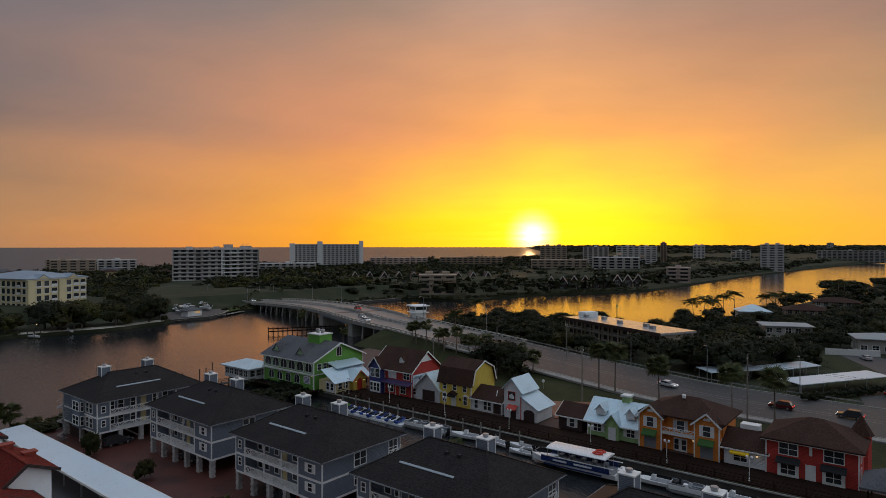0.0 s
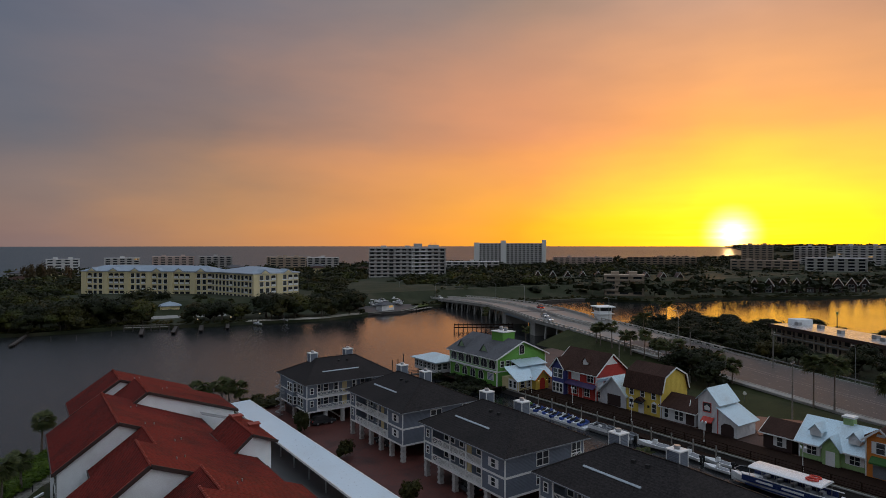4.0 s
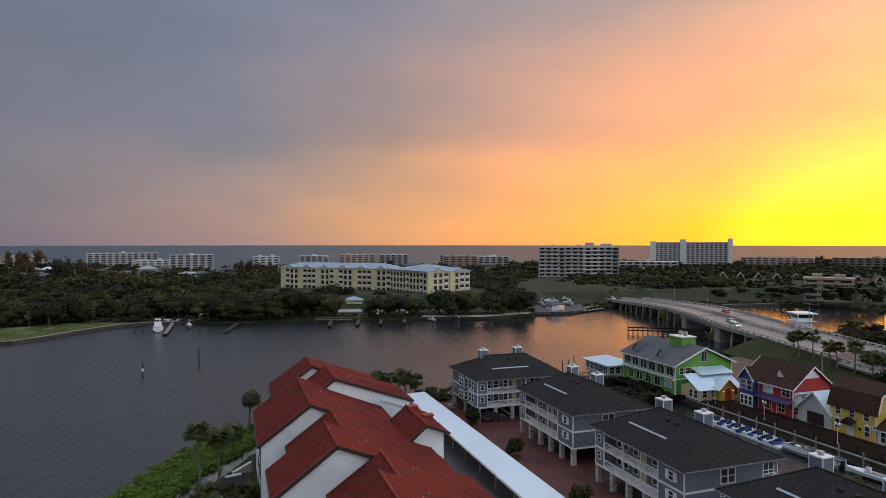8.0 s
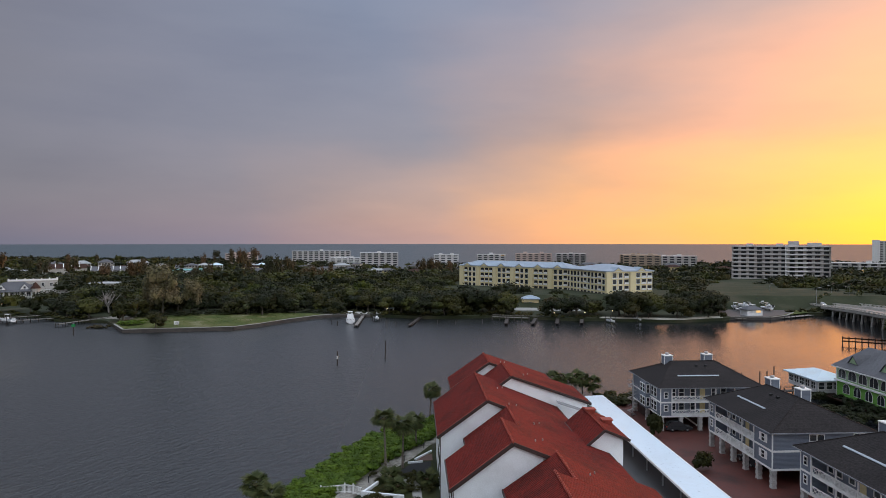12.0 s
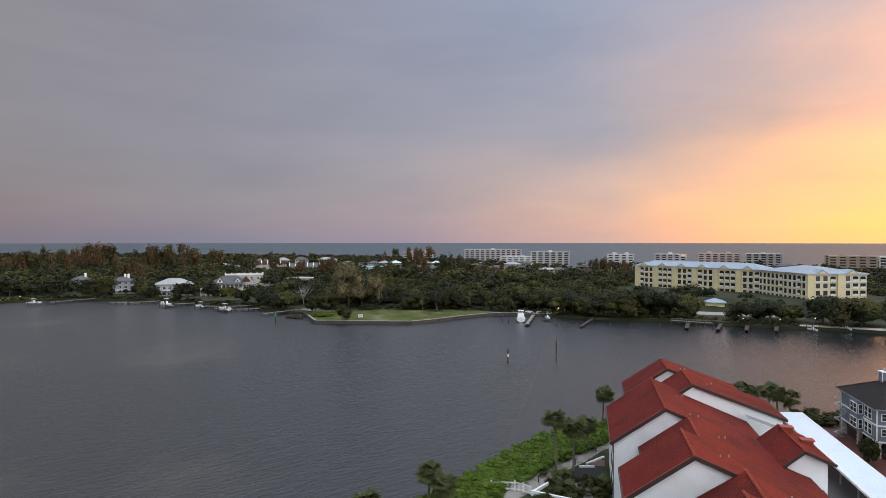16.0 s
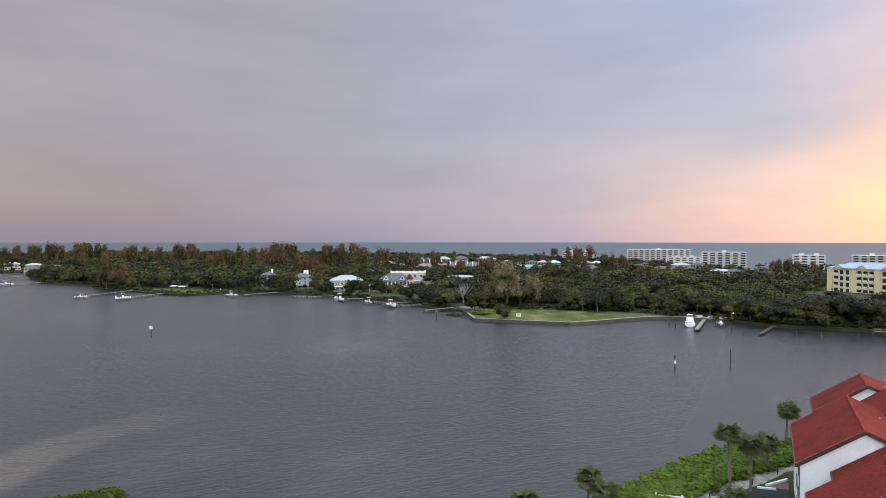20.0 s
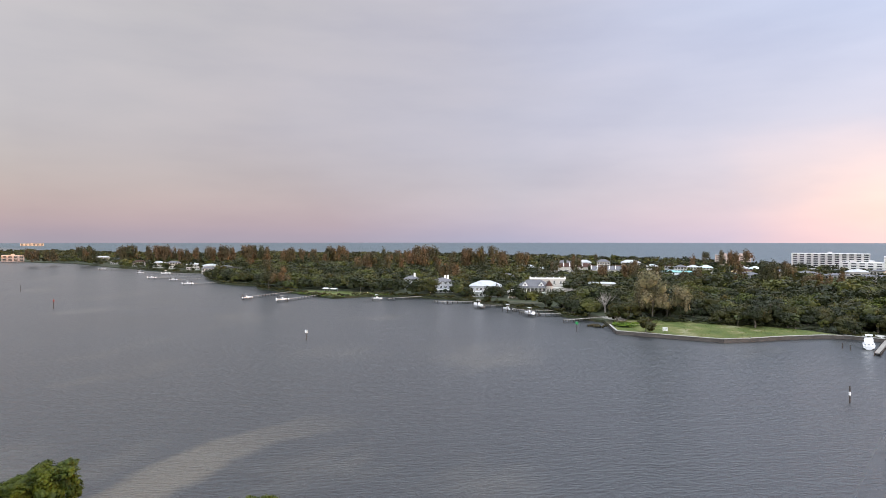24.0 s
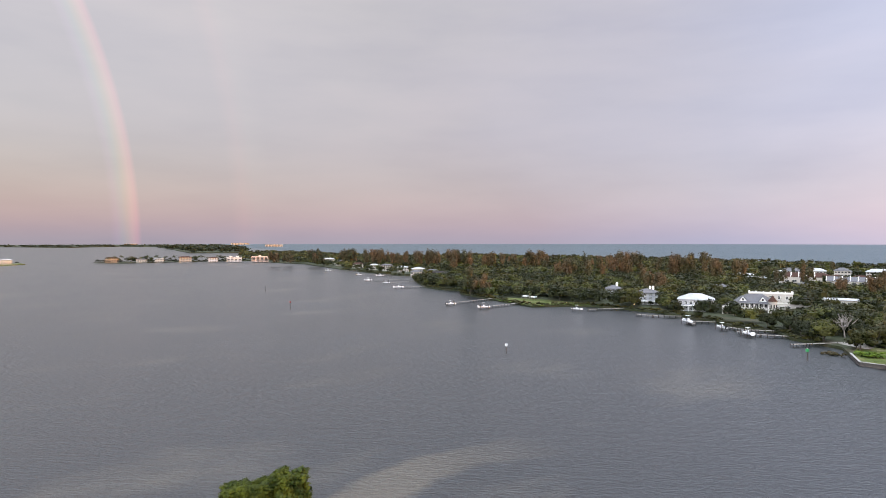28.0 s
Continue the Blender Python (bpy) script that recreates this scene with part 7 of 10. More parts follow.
# orange house with a balcony between two gabled wings
t = lot("orange_house", 104.4, 26.9, "orange two-storey house with a white balcony and green awnings", "house")
part("wall", MB().box(1.2, 9.0, 0, 13.0, 0, 5.9), SIDING["orange"], t)
for y0 in (0.2, 9.4):
    part("wing", MB().extrude([(y0, 0), (y0 + 3.8, 0), (y0 + 3.8, 5.7), (y0 + 1.9, 7.3), (y0, 5.7)], "x", -0.3, 2.4), SIDING["orange"], t, "orange gabled wing")
    for sgn in (-1, 1):
        part("roof_slope", MB().slab([(-0.8, y0 + 1.9 + sgn * 2.4, 5.4), (-0.8, y0 + 1.9, 7.5), (4.0, y0 + 1.9, 7.5), (4.0, y0 + 1.9 + sgn * 2.4, 5.4)], 0.14), BROWN_SHINGLE, t)
    part("bargeboard", MB().beam((-0.84, y0 - 0.5, 5.3), (-0.84, y0 + 1.9, 7.4), 0.08, 0.26).beam((-0.84, y0 + 4.3, 5.3), (-0.84, y0 + 1.9, 7.4), 0.08, 0.26), WHITE, t)
    part("gable_vent", MB().extrude([(y0 + 1.3, 6.2), (y0 + 2.5, 6.2), (y0 + 2.3, 6.6), (y0 + 1.5, 6.6)], "x", -0.36, -0.3), WHITE, t)
    pane_window(t, "x", -0.3, y0 + 1.9, 3.7, 1.1, 1.6, -1, True)
    awning(t, y0 + 1.9, 2.4, 3.2, AWNING_GREEN, 1.0, x=-0.3)
    part("shop_front", MB().box(-0.34, -0.3, y0 + 0.9, y0 + 2.9, 0.1, 2.3), GREY_PLASTIC, t)
    corner_boards(t, ((-0.3, y0), (-0.3, y0 + 3.8)), 5.6)
hip_roof(t, 10.2, 13.2, 5.95, 2.5, BROWN_SHINGLE, 0.5, 6.5, 5.6)
part("balcony_floor", MB().box(-0.2, 1.2, 4.0, 9.4, 2.85, 3.05), WHITE, t)
rail = MB()
lattice(rail, (-0.15, 4.05), (-0.15, 9.35), 3.2, 4.0, 4)
part("balcony_railing", rail, WHITE, t)
pane_window(t, "x", 1.2, 6.7, 3.4, 1.2, 1.7, -1, SIDING["pale"])
part("double_door", MB().box(1.1, 1.2, 5.6, 7.8, 0, 2.2), WHITE, t)
for y in (6.1, 7.3):
    pane_window(t, "x", 1.1, y, 0.3, 0.7, 1.7, -1)
wall_lamp(t, 1.2, 4.6, 2.2)
part("roof_vent", MB().cyl(4.6, 7.2, 8.2, 8.7, 0.3, n=10).cyl(4.6, 7.2, 8.7, 8.85, 0.4, 0.2, n=10), WHITE, t)

# small white shop with a yellow awning
t = lot("small_white_shop", 104.6, 20.5, "small white shop with a yellow awning and dark roof")
ridge_y(t, 6.0, 7.0, 2.8, 4.9, SIDING["white"], BROWN_SHINGLE, 0.5)
pane_window(t, "x", 0, 3.6, 0.7, 1.9, 1.2, -1)
awning(t, 3.6, 2.8, 2.6, AWNING_YELLOW, 0.9, drop=0.5)
wall_lamp(t, 0, 1.2, 1.9)
part("roof_unit", MB().box(3.4, 5.2, 1.6, 4.4, 4.3, 5.7), WHITE, t, "white roof-top air unit")

# red house with a hipped roof and turret
t = lot("red_house", 104.3, 8.6, "dark red two-storey house with a hipped dark roof", "house")
part("wall", MB().box(0, 10, 0, 11.8, 0, 5.6), SIDING["red"], t)
hip_roof(t, 10, 11.8, 5.45, 2.7, BROWN_SHINGLE, 0.8, 5.9, 5.0)
part("eave_board", MB().box(-0.75, 10.7, -0.75, 12.5, 5.1, 5.19), WHITE, t)
for y in (3.0, 8.8):
    pane_window(t, "x", 0, y, 3.2, 2.4, 1.7, -1)
    part("bay_roof", MB().slab([(-1.1, y - 1.6, 2.1), (0, y - 1.6, 2.8), (0, y + 1.6, 2.8), (-1.1, y + 1.6, 2.1)], 0.1), AWNING_DARK, t, "black pent awning")
    part("shop_front", MB().box(-0.3, 0, y - 1.4, y + 1.4, 0, 2.1), WHITE, t)
    pane_window(t, "x", -0.3, y, 0.4, 1.9, 1.4, -1)
door(t, 5.9)
part("flag_bar", MB().box(-0.1, 0, 5.7, 6.1, 3.6, 4.9), WHITE, t)
part("turret", MB().cyl(8.4, 0.4, 0, 5.9, 1.3, n=8), SIDING["red"], t)
part("turret_roof", MB().cyl(8.4, 0.4, 5.9, 8.7, 1.7, 0.05, n=8), BROWN_SHINGLE, t)
for y in (1.5,):
    pane_window(t, "y", 0, 3.0, 3.2, 1.4, 1.6, -1)
    pane_window(t, "y", 0, 3.0, 0.6, 1.4, 1.6, -1)
corner_boards(t, ((0, 0), (0, 11.8)), 5.4)

# dock pavilion with a grey hipped roof
t = lot("dock_pavilion", 97.6, 0.2, "open dock pavilion with a grey hipped roof", "pavilion")
hip_roof(t, 6.6, 7.2, 2.9, 2.4, GREY_ROOF, 0.6, 3.6, 3.3)
part("roof_cap", MB().box(2.5, 4.1, 2.8, 4.4, 5.1, 5.5), WHITE, t)
for x in (0.2, 6.2):
    for y in (0.2, 6.8):
        part("post", MB().box(x, x + 0.2, y, y + 0.2, 0, 2.9), DECK, t)

# boardwalk
t = thing("boardwalk", pose(0, 0, 0), "dark timber boardwalk on piles along the canal", "boardwalk")
part("deck", MB().box(97.4, 104.5, -40, 115.2, 1.28, Z0).box(92.5, 96.4, 115.2, 136.3, 1.28, Z0), DECK, t)
for y in range(-38, 116, 4):
    part("pile", MB().cyl(97.6, y, -1.2, 1.3, 0.16, n=7), PILE, t)
    part("rail_post", MB().box(97.45, 97.6, y, y + 0.14, Z0, Z0 + 1.05), DECK, t)
part("railing", MB().box(97.46, 97.56, -40, 115, Z0 + 1.0, Z0 + 1.1).box(97.48, 97.54, -40, 115, Z0 + 0.5, Z0 + 0.6).box(97.48, 97.54, -40, 115, Z0 + 0.2, Z0 + 0.28), DECK, t)
skirt = MB()
for k in range(160):
    skirt.box(97.3, 97.36, -40 + k * 0.97, -40 + k * 0.97 + 0.5, 0.2, 1.3)
part("skirt_boards", skirt, DECK, t, kind="stuff")


def lamp_post(x, y, heads=2, h=3.4, z=Z0):
    t = thing("lamp_post", pose(x, y, z), "white post lamp with glass globes on the boardwalk", "lamp post", "boardwalk lamps")
    part("pole", MB().cyl(0, 0, 0, h, 0.06, 0.045, n=8).cyl(0, 0, 0, 0.4, 0.12, 0.08, n=8), WHITE, t)
    for k in range(heads):
        s = (k * 2 - 1) * 0.32 if heads == 2 else 0
        part("globe", MB().tube([(0, s, h - 0.1), (0, s, h + 0.02), (0, s, h + 0.2), (0, s, h + 0.34)], [0.08, 0.18, 0.18, 0.05], 8), STUCCO, t, "white glass globe")
    if heads == 2:
        part("arm", MB().beam((0, -0.32, h - 0.12), (0, 0.32, h - 0.12), 0.05), WHITE, t)
    return t


for y in (21.5, 33.5, 46.5, 63.0, 78.5, 94.0, 107.0):
    lamp_post(98.6, y)

# ---- road, bridge ----
EDGE = [(134.5, -80, 1.5), (134.5, 7, 1.5), (136, 38, 1.55), (138, 51, 1.65), (142, 66, 1.9), (146, 84, 2.6), (150, 105, 3.8), (155, 130, 5.0), (160, 152, 5.9), (166, 178, 6.5), (177, 205, 6.7), (188.6, 235, 6.3), (196, 265, 5.4), (201, 287, 4.5), (206, 315, 3.2), (212, 350, 1.9), (226, 400, 1.5), (262, 452, 1.5)]


def road_point(i, off, dz=0.0):
    """A point off metres across the road from its near edge, at row i (may be fractional)."""
    i = max(0, min(i, len(EDGE) - 1.001))
    k = int(i)
    a, b = Vector(EDGE[k]), Vector(EDGE[k + 1])
    p = a.lerp(b, i - k)
    p0, p1 = Vector(EDGE[max(k - 1, 0)]), Vector(EDGE[min(k + 2, len(EDGE) - 1)])
    d0, d1 = (b - p0), (p1 - a)
    d = d0.lerp(d1, i - k)
    s = Vector((d.y, -d.x, 0)).normalized()
    return p + s * off + Vector((0, 0, dz))


def strip(mb, a, b, i0, i1, z0, z1, n=40):
    """A band along the road from offset a to b, between two heights over the road."""
    pts, faces = [], []
    for k in range(n + 1):
        i = i0 + (i1 - i0) * k / n
        pts += [road_point(i, a, z0), road_point(i, b, z0), road_point(i, b, z1), road_point(i, a, z1)]
    for k in range(n):
        o = 4 * k
        faces += [(o, o + 1, o + 5, o + 4), (o + 1, o + 2, o + 6, o + 5), (o + 2, o + 3, o + 7, o + 6), (o + 3, o, o + 4, o + 7)]
    faces += [(0, 1, 2, 3), (4 * n, 4 * n + 3, 4 * n + 2, 4 * n + 1)]
    return mb.add(pts, faces)


LAST = len(EDGE) - 1.001
B0, B1 = 8.0, 13.6
tagged(new("road", strip(MB(), 0.4, 24.6, 0, LAST, -0.25, 0.0, 90).mesh("road", ASPHALT)), "grey asphalt road with worn lanes", "road", kind="structure")
lines = MB()
for off in (0.9, 11.6, 13.3, 24.0):
    strip(lines, off - 0.08, off + 0.08, 0, LAST, 0.004, 0.012, 90)
for off in (4.6, 8.1, 16.9, 20.5):
    for k in range(90):
        i = k * LAST / 90
        strip(lines, off - 0.07, off + 0.07, i, i + 0.06, 0.004, 0.012, 1)
tagged(new("road_markings", lines.mesh("road_markings", LINE)), "worn white lane lines on the road", "road marking", kind="structure")
tagged(new("kerb", strip(strip(MB(), 0.0, 0.4, 0, 7.9, -0.3, 0.16, 50), 24.6, 25.0, 0, 7.9, -0.3, 0.16, 50).mesh("kerb", CONCRETE)), "pale concrete kerbs along the road", "kerb", kind="structure")
tagged(new("pavement", strip(MB(), -2.2, -0.1, 0, 6.6, -0.4, 0.12, 50).mesh("pavement", CONCRETE)), "pale concrete pavement beside the road", "pavement", kind="structure")


def bank(name, i0, i1, mat, label):
    pts, faces, n = [], [], 24
    for k in range(n + 1):
        i = i0 + (i1 - i0) * k / n
        h = road_point(i, 0).z - 1.2
        for off, z in ((-2.4 - 2.2 * h, None), (-0.05, -0.27), (25.05, -0.27), (27.2 + 2.2 * h, None)):
            p = road_point(i, off, z or 0)
            if z is None:
                p.z = 1.2
            pts.append(p)
    for k in range(n):
        o = 4 * k
        faces += [(o + j, o + j + 1, o + j + 5, o + j + 4) for j in range(3)]
    faces += [(0, 1, 2, 3), (4 * n, 4 * n + 1, 4 * n + 2, 4 * n + 3)]
    tagged(new(name, MB().add(pts, faces).mesh(name, mat)), label, "embankment", kind="structure")


bank("embankment_south", 2.0, 8.15, VERGE, "grassy road embankment rising to the bridge")
bank("embankment_north", 13.5, 15.6, SOIL, "low embankment at the far end of the bridge")

t = thing("bridge", pose(0, 0, 0), "concrete bascule road bridge on piers over the pass", "bridge")
part("road_deck", strip(strip(MB(), 0.45, 11.2, B0 - 1.0, B1 + 0.6, -0.1, 0.006, 40), 13.6, 24.6, B0 - 1.0, B1 + 0.6, -0.1, 0.006, 40), DECK_CONCRETE, t, "worn pale concrete road deck")
part("deck", strip(MB(), 0.0, 11.6, B0 - 0.2, B1 + 0.2, -1.1, -0.26, 30), CONCRETE, t)
part("deck", strip(MB(), 13.2, 25.0, B0 - 0.2, B1 + 0.2, -1.1, -0.26, 30), CONCRETE, t)
for off in (0.0, 11.3, 13.2, 24.7):
    n = 64
    a0 = 6.2 if off in (0.0, 24.7) else 7.6
    part("parapet_rail", strip(MB(), off - 0.04, off + 0.3, a0, 14.6, 0.72, 1.0, 60), PALE_CONCRETE, t)
    part("parapet_base", strip(MB(), off - 0.04, off + 0.3, a0, 14.6, -0.02, 0.26, 60), PALE_CONCRETE, t)
    for k in range(n):
        i = a0 + (14.6 - a0) * (k + 0.5) / n
        p = road_point(i, off + 0.13)
        part("baluster", MB().box(p.x - 0.22, p.x + 0.22, p.y - 0.42, p.y + 0.42, p.z + 0.22, p.z + 0.74), PALE_CONCRETE, t)
for i in (8.15, 8.45, 8.75, 10.7, 11.0, 11.3, 11.6, 11.9, 12.2, 12.5, 12.8, 13.1, 13.4):
    a, b = road_point(i, 0.8, -1.1), road_point(i, 24.2, -1.1)
    part("pier_cap", MB().beam(a - Vector((0, 0, 0.45)), b - Vector((0, 0, 0.45)), 1.1, 0.9), CONCRETE, t)
    for k in range(6):
        p = a.lerp(b, k / 5)
        lean = (k - 2.5) * 0.25
        part("pile", MB().beam((p.x + lean, p.y, -1.5), (p.x, p.y, p.z - 0.7), 0.62), CONCRETE, t)
for i in (9.15, 10.35):
    for off in (1.0, 14.0):
        c = road_point(i, off + 5, 0)
        d = (road_point(i, 20) - road_point(i, 2)).normalized()
        part("bascule_pier", MB().beam(c - d * 5.4 - Vector((0, 0, c.z / 2 + 0.9)), c + d * 5.4 - Vector((0, 0, c.z / 2 + 0.9)), 4.4, c.z + 1.0), CONCRETE, t, "broad concrete bascule pier")
part("bascule_girder", strip(strip(MB(), 0.6, 1.4, 9.2, 10.3, -2.2, -0.9, 8), 23.4, 24.2, 9.2, 10.3, -2.2, -0.9, 8), surface("blue_grey_steel", (0.20, 0.27, 0.33), 0.5, metal=0.4), t, "blue-grey steel girders")
part("steel_rail", strip(strip(MB(), 11.2, 11.3, 9.2, 10.3, 0.3, 1.1, 8), 24.8, 24.9, 9.2, 10.3, 0.3, 1.1, 8), STEEL, t)

h = road_point(8.85, 27.2)
t = thing("bridge_house", pose(h.x, h.y, 0, 0, 0, -22), "square pale bridge tender's house with overhanging flat roof", "control house")
part("pier", MB().box(-2.2, 2.2, -2.2, 2.2, -1.5, 6.4), CONCRETE, t)
part("wall", MB().box(-2.5, 2.5, -2.5, 2.5, 6.4, 9.8), STUCCO, t)
part("glazing", MB().box(-2.56, 2.56, -2.56, 2.56, 9.8, 11.2), GLASS, t)
for x in (-2.5, 2.5):
    for y in (-2.5, 2.5):
        part("mullion", MB().box(x - 0.12, x + 0.12, y - 0.12, y + 0.12, 9.8, 11.2), STUCCO, t)
part("roof", MB().box(-3.6, 3.6, -3.6, 3.6, 11.2, 11.6), STUCCO, t)
part("balcony", MB().box(-3.4, 3.4, -3.4, 3.4, 8.6, 8.8), STUCCO, t)

t = thing("fender", pose(158, 206, 0, 0, 0, -32), "dark timber bridge fender in the water", "fender")
part("wale", MB().box(-9, 16, -0.2, 0.2, 1.0, 1.4).box(-9, 16, -0.2, 0.2, 2.1, 2.5), DECK, t)
for k in range(14):
    part("pile", MB().cyl(-8.8 + k * 1.9, 0, -1.5, 2.9, 0.2, n=7), PILE, t)


def street_lamp(x, y, z, rz, h=9.5):
    t = thing("street_lamp", pose(x, y, z, 0, 0, rz), "grey steel street lamp with a curved arm", "street lamp", "street lamps")
    part("pole", MB().tube([(0, 0, 0), (0, 0, h * 0.85), (0.4, 0, h * 0.97), (1.8, 0, h)], [0.11, 0.08, 0.06, 0.05], 7), STEEL, t)
    part("lamp_head", MB().box(1.6, 2.5, -0.16, 0.16, h - 0.08, h + 0.08), STEEL, t)


for i, off in ((7.0, 25.8), (8.6, 25.6), (11.4, 25.6), (12.6, 25.6), (13.6, -0.6), (14.3, 25.6), (14.9, 26.0), (15.3, -1.0), (4.4, 26.0), (3.0, 26.2), (1.6, 26.2)):
    p = road_point(i, off)
    street_lamp(p.x, p.y, p.z - 0.2, 180 if off > 10 else 0)


def utility_pole(x, y, z, h, arms=1):
    t = thing("utility_pole", pose(x, y, z, 0, 0, 8), "pale wooden utility pole", "utility pole", "utility poles")
    part("pole", MB().cyl(0, 0, 0, h, 0.17, 0.12, n=8), PALE_DECK, t)
    for k in range(arms):
        part("crossarm", MB().box(-1.1, 1.1, -0.07, 0.07, h - 0.8 - k * 0.9, h - 0.65 - k * 0.9), PALE_DECK, t)
        for s in (-0.9, 0.9):
            part("insulator", MB().cyl(s, 0, h - 0.65 - k * 0.9, h - 0.4 - k * 0.9, 0.05, n=6), WHITE, t)


for x, y, z, hh, a in ((125.5, 61.2, 1.3, 12, 1), (138, 92, 1.6, 12.5, 0), (127, 105, 1.5, 10, 0), (124.5, 27.5, 1.3, 14.5, 1), (123.5, 30.0, 1.3, 9.0, 0), (166, 86, 2.0, 11, 1)):
    utility_pole(x, y, z, hh, a)
for (xa, ya, za), (xb, yb, zb) in (((125.5, 61.2, 12.4), (124.5, 27.5, 14.6)), ((138, 92, 13.2), (125.5, 61.2, 12.4)), ((124.5, 27.5, 14.6), (124, -30, 14.6))):
    for s in (-0.9, 0.9):
        p = [Vector((xa + s, ya, za)).lerp(Vector((xb + s, yb, zb)), k / 10) - Vector((0, 0, 1.2 * (1 - (k / 5 - 1) ** 2))) for k in range(11)]
        solid("power_cable", MB().tube(p, [0.02] * 11, 4), BLACK, "thin black power cable between poles", "cable", group="power cables")


def car(x, y, z, rz, paint, label, kind="sedan", tail=True):
    """A car whose nose points along its own +x."""
    t = thing("suv" if kind == "suv" else "car", pose(x, y, z, 0, 0, rz), label, "car", "cars on the road")
    L, W = (4.7, 1.85)
    H = 1.7 if kind == "suv" else 1.42
    prof = [(-L / 2, 0.35), (L / 2, 0.35), (L / 2, 0.68), (L / 2 - 0.25, 0.82), (0.95, 0.95), (-L / 2 + 0.35, 1.0), (-L / 2, 0.9)]
    part("body", MB().extrude(prof, "y", -W / 2, W / 2), paint, t)
    back = -L / 2 + (0.25 if kind == "suv" else 0.85)
    cab = [(back, 0.95), (1.25, 0.92), (0.45, H - 0.06), (-0.2, H), (back + 0.35, H - 0.06)]
    part("cabin_glass", MB().extrude(cab, "y", -W / 2 + 0.12, W / 2 - 0.12), GLASS, t)
    part("roof_panel", MB().extrude([(back + 0.4, H - 0.07), (0.42, H - 0.07), (0.3, H + 0.02), (-0.2, H + 0.05), (back + 0.5, H + 0.01)], "y", -W / 2 + 0.1, W / 2 - 0.1), paint, t)
    for sx in (-1.4, 1.4):
        for sy in (-1, 1):
            w = part("wheel", MB().tube([(sx, sy * (W / 2 - 0.2), 0.33), (sx, sy * (W / 2 + 0.01), 0.33)], [0.33, 0.33], 12), BLACK, t)
            part("rim", MB().tube([(sx, sy * (W / 2), 0.33), (sx, sy * (W / 2 + 0.03), 0.33)], [0.2, 0.2], 8), STEEL, w)
    for sy in (-1, 1):
        part("tail_light", MB().box(-L / 2 - 0.03, -L / 2 + 0.1, sy * W * 0.36 - 0.2, sy * W * 0.36 + 0.2, 0.72, 0.92), RED_LAMP if tail else RED_PAINT, t)
        part("headlight", MB().box(L / 2 - 0.12, L / 2 + 0.03, sy * W * 0.36 - 0.2, sy * W * 0.36 + 0.2, 0.6, 0.75), HEAD_LAMP if tail else WHITE, t)
    return t


CAR_PAINT = {k: surface(k + "_car_paint", c, 0.22, metal=0.2, grain=(30, 0.02), stain=(2, 0.04)) for k, c in dict(white=(0.75, 0.76, 0.78), maroon=(0.10, 0.012, 0.014), dark=(0.05, 0.055, 0.06), silver=(0.45, 0.46, 0.48), red=(0.42, 0.03, 0.025)).items()}
for i, off, flip, paint, kind, label in ((3.2, 12.8, 1, "white", "sedan", "white saloon car driving on the road"), (1.62, 11.0, 0, "maroon", "suv", "dark maroon estate car on the road"), (1.22, 12.2, 0, "dark", "suv", "dark estate car with lit tail lights"), (8.9, 4.0, 1, "white", "sedan", "white car with headlights on the bridge"), (9.3, 7.5, 1, "silver", "sedan", "silver car crossing the bridge"), (10.3, 17.5, 0, "red", "suv", "red car crossing the bridge"), (13.9, 6.0, 1, "white", "sedan", "white car at the end of the bridge")):
    p, q = road_point(i, off), road_point(i + 0.05, off)
    car(p.x, p.y, p.z + 0.01, math.degrees(math.atan2((q - p).y, (q - p).x)) + 180 * flip, CAR_PAINT[paint], label, kind)
for x, y, rz, paint, label in ((52.5, 94, 95, "dark", "dark car parked under the stilt house"), (52.0, 69.5, 85, "dark", "dark car parked under the stilt house"), (113, 103, 20, "silver", "silver car parked behind the shops"), (48.5, 111.5, 0, "dark", "dark car parked under the stilt house"), (122, 112, 60, "white", "white car parked behind the shops")):
    car(x, y, 1.36, rz, CAR_PAINT[paint], label, "suv", False)
for k in range(9):
    p = road_point(14.6 + 0.13 * k, 30 + (k * 7) % 12)
    car(p.x, p.y, 1.4, 60 + 23 * k, CAR_PAINT[("white", "silver", "dark")[k % 3]], "parked car beside the far road end", "sedan", False)

land("plaza", [(110.2, 59.6), (117.6, 55.6), (126.4, 59.4), (121.4, 67.6)], 1.53, surface("red_plaza_pavers", (0.20, 0.085, 0.055), 0.6, grain=(4, 0.2), stain=(0.4, 0.3)), "reddish paved court behind the shops", "pavement", base=1.2)
# road-side sign and guard rails
t = thing("road_sign", pose(131, 74, 1.5, 0, 0, 10), "white round-topped sign on the grass verge", "sign")
part("post", MB().cyl(0, 0, 0, 1.6, 0.05, n=6), STEEL, t)
part("sign_plate", MB().tube([(-0.03, 0, 1.9), (0.03, 0, 1.9)], [0.4, 0.4], 10), WHITE, t)
t = thing("guard_rail", pose(0, 0, 0), "dark steel guard rail along the far kerb", "guard rail")
part("rail", strip(MB(), 26.0, 26.08, 1.2, 7.0, 0.5, 0.8, 40), STEEL, t)
for k in range(36):
    p = road_point(1.2 + k * 0.165, 26.1)
    part("post", MB().box(p.x - 0.06, p.x + 0.06, p.y - 0.06, p.y + 0.06, p.z - 0.4, p.z + 0.75), PALE_DECK, t)


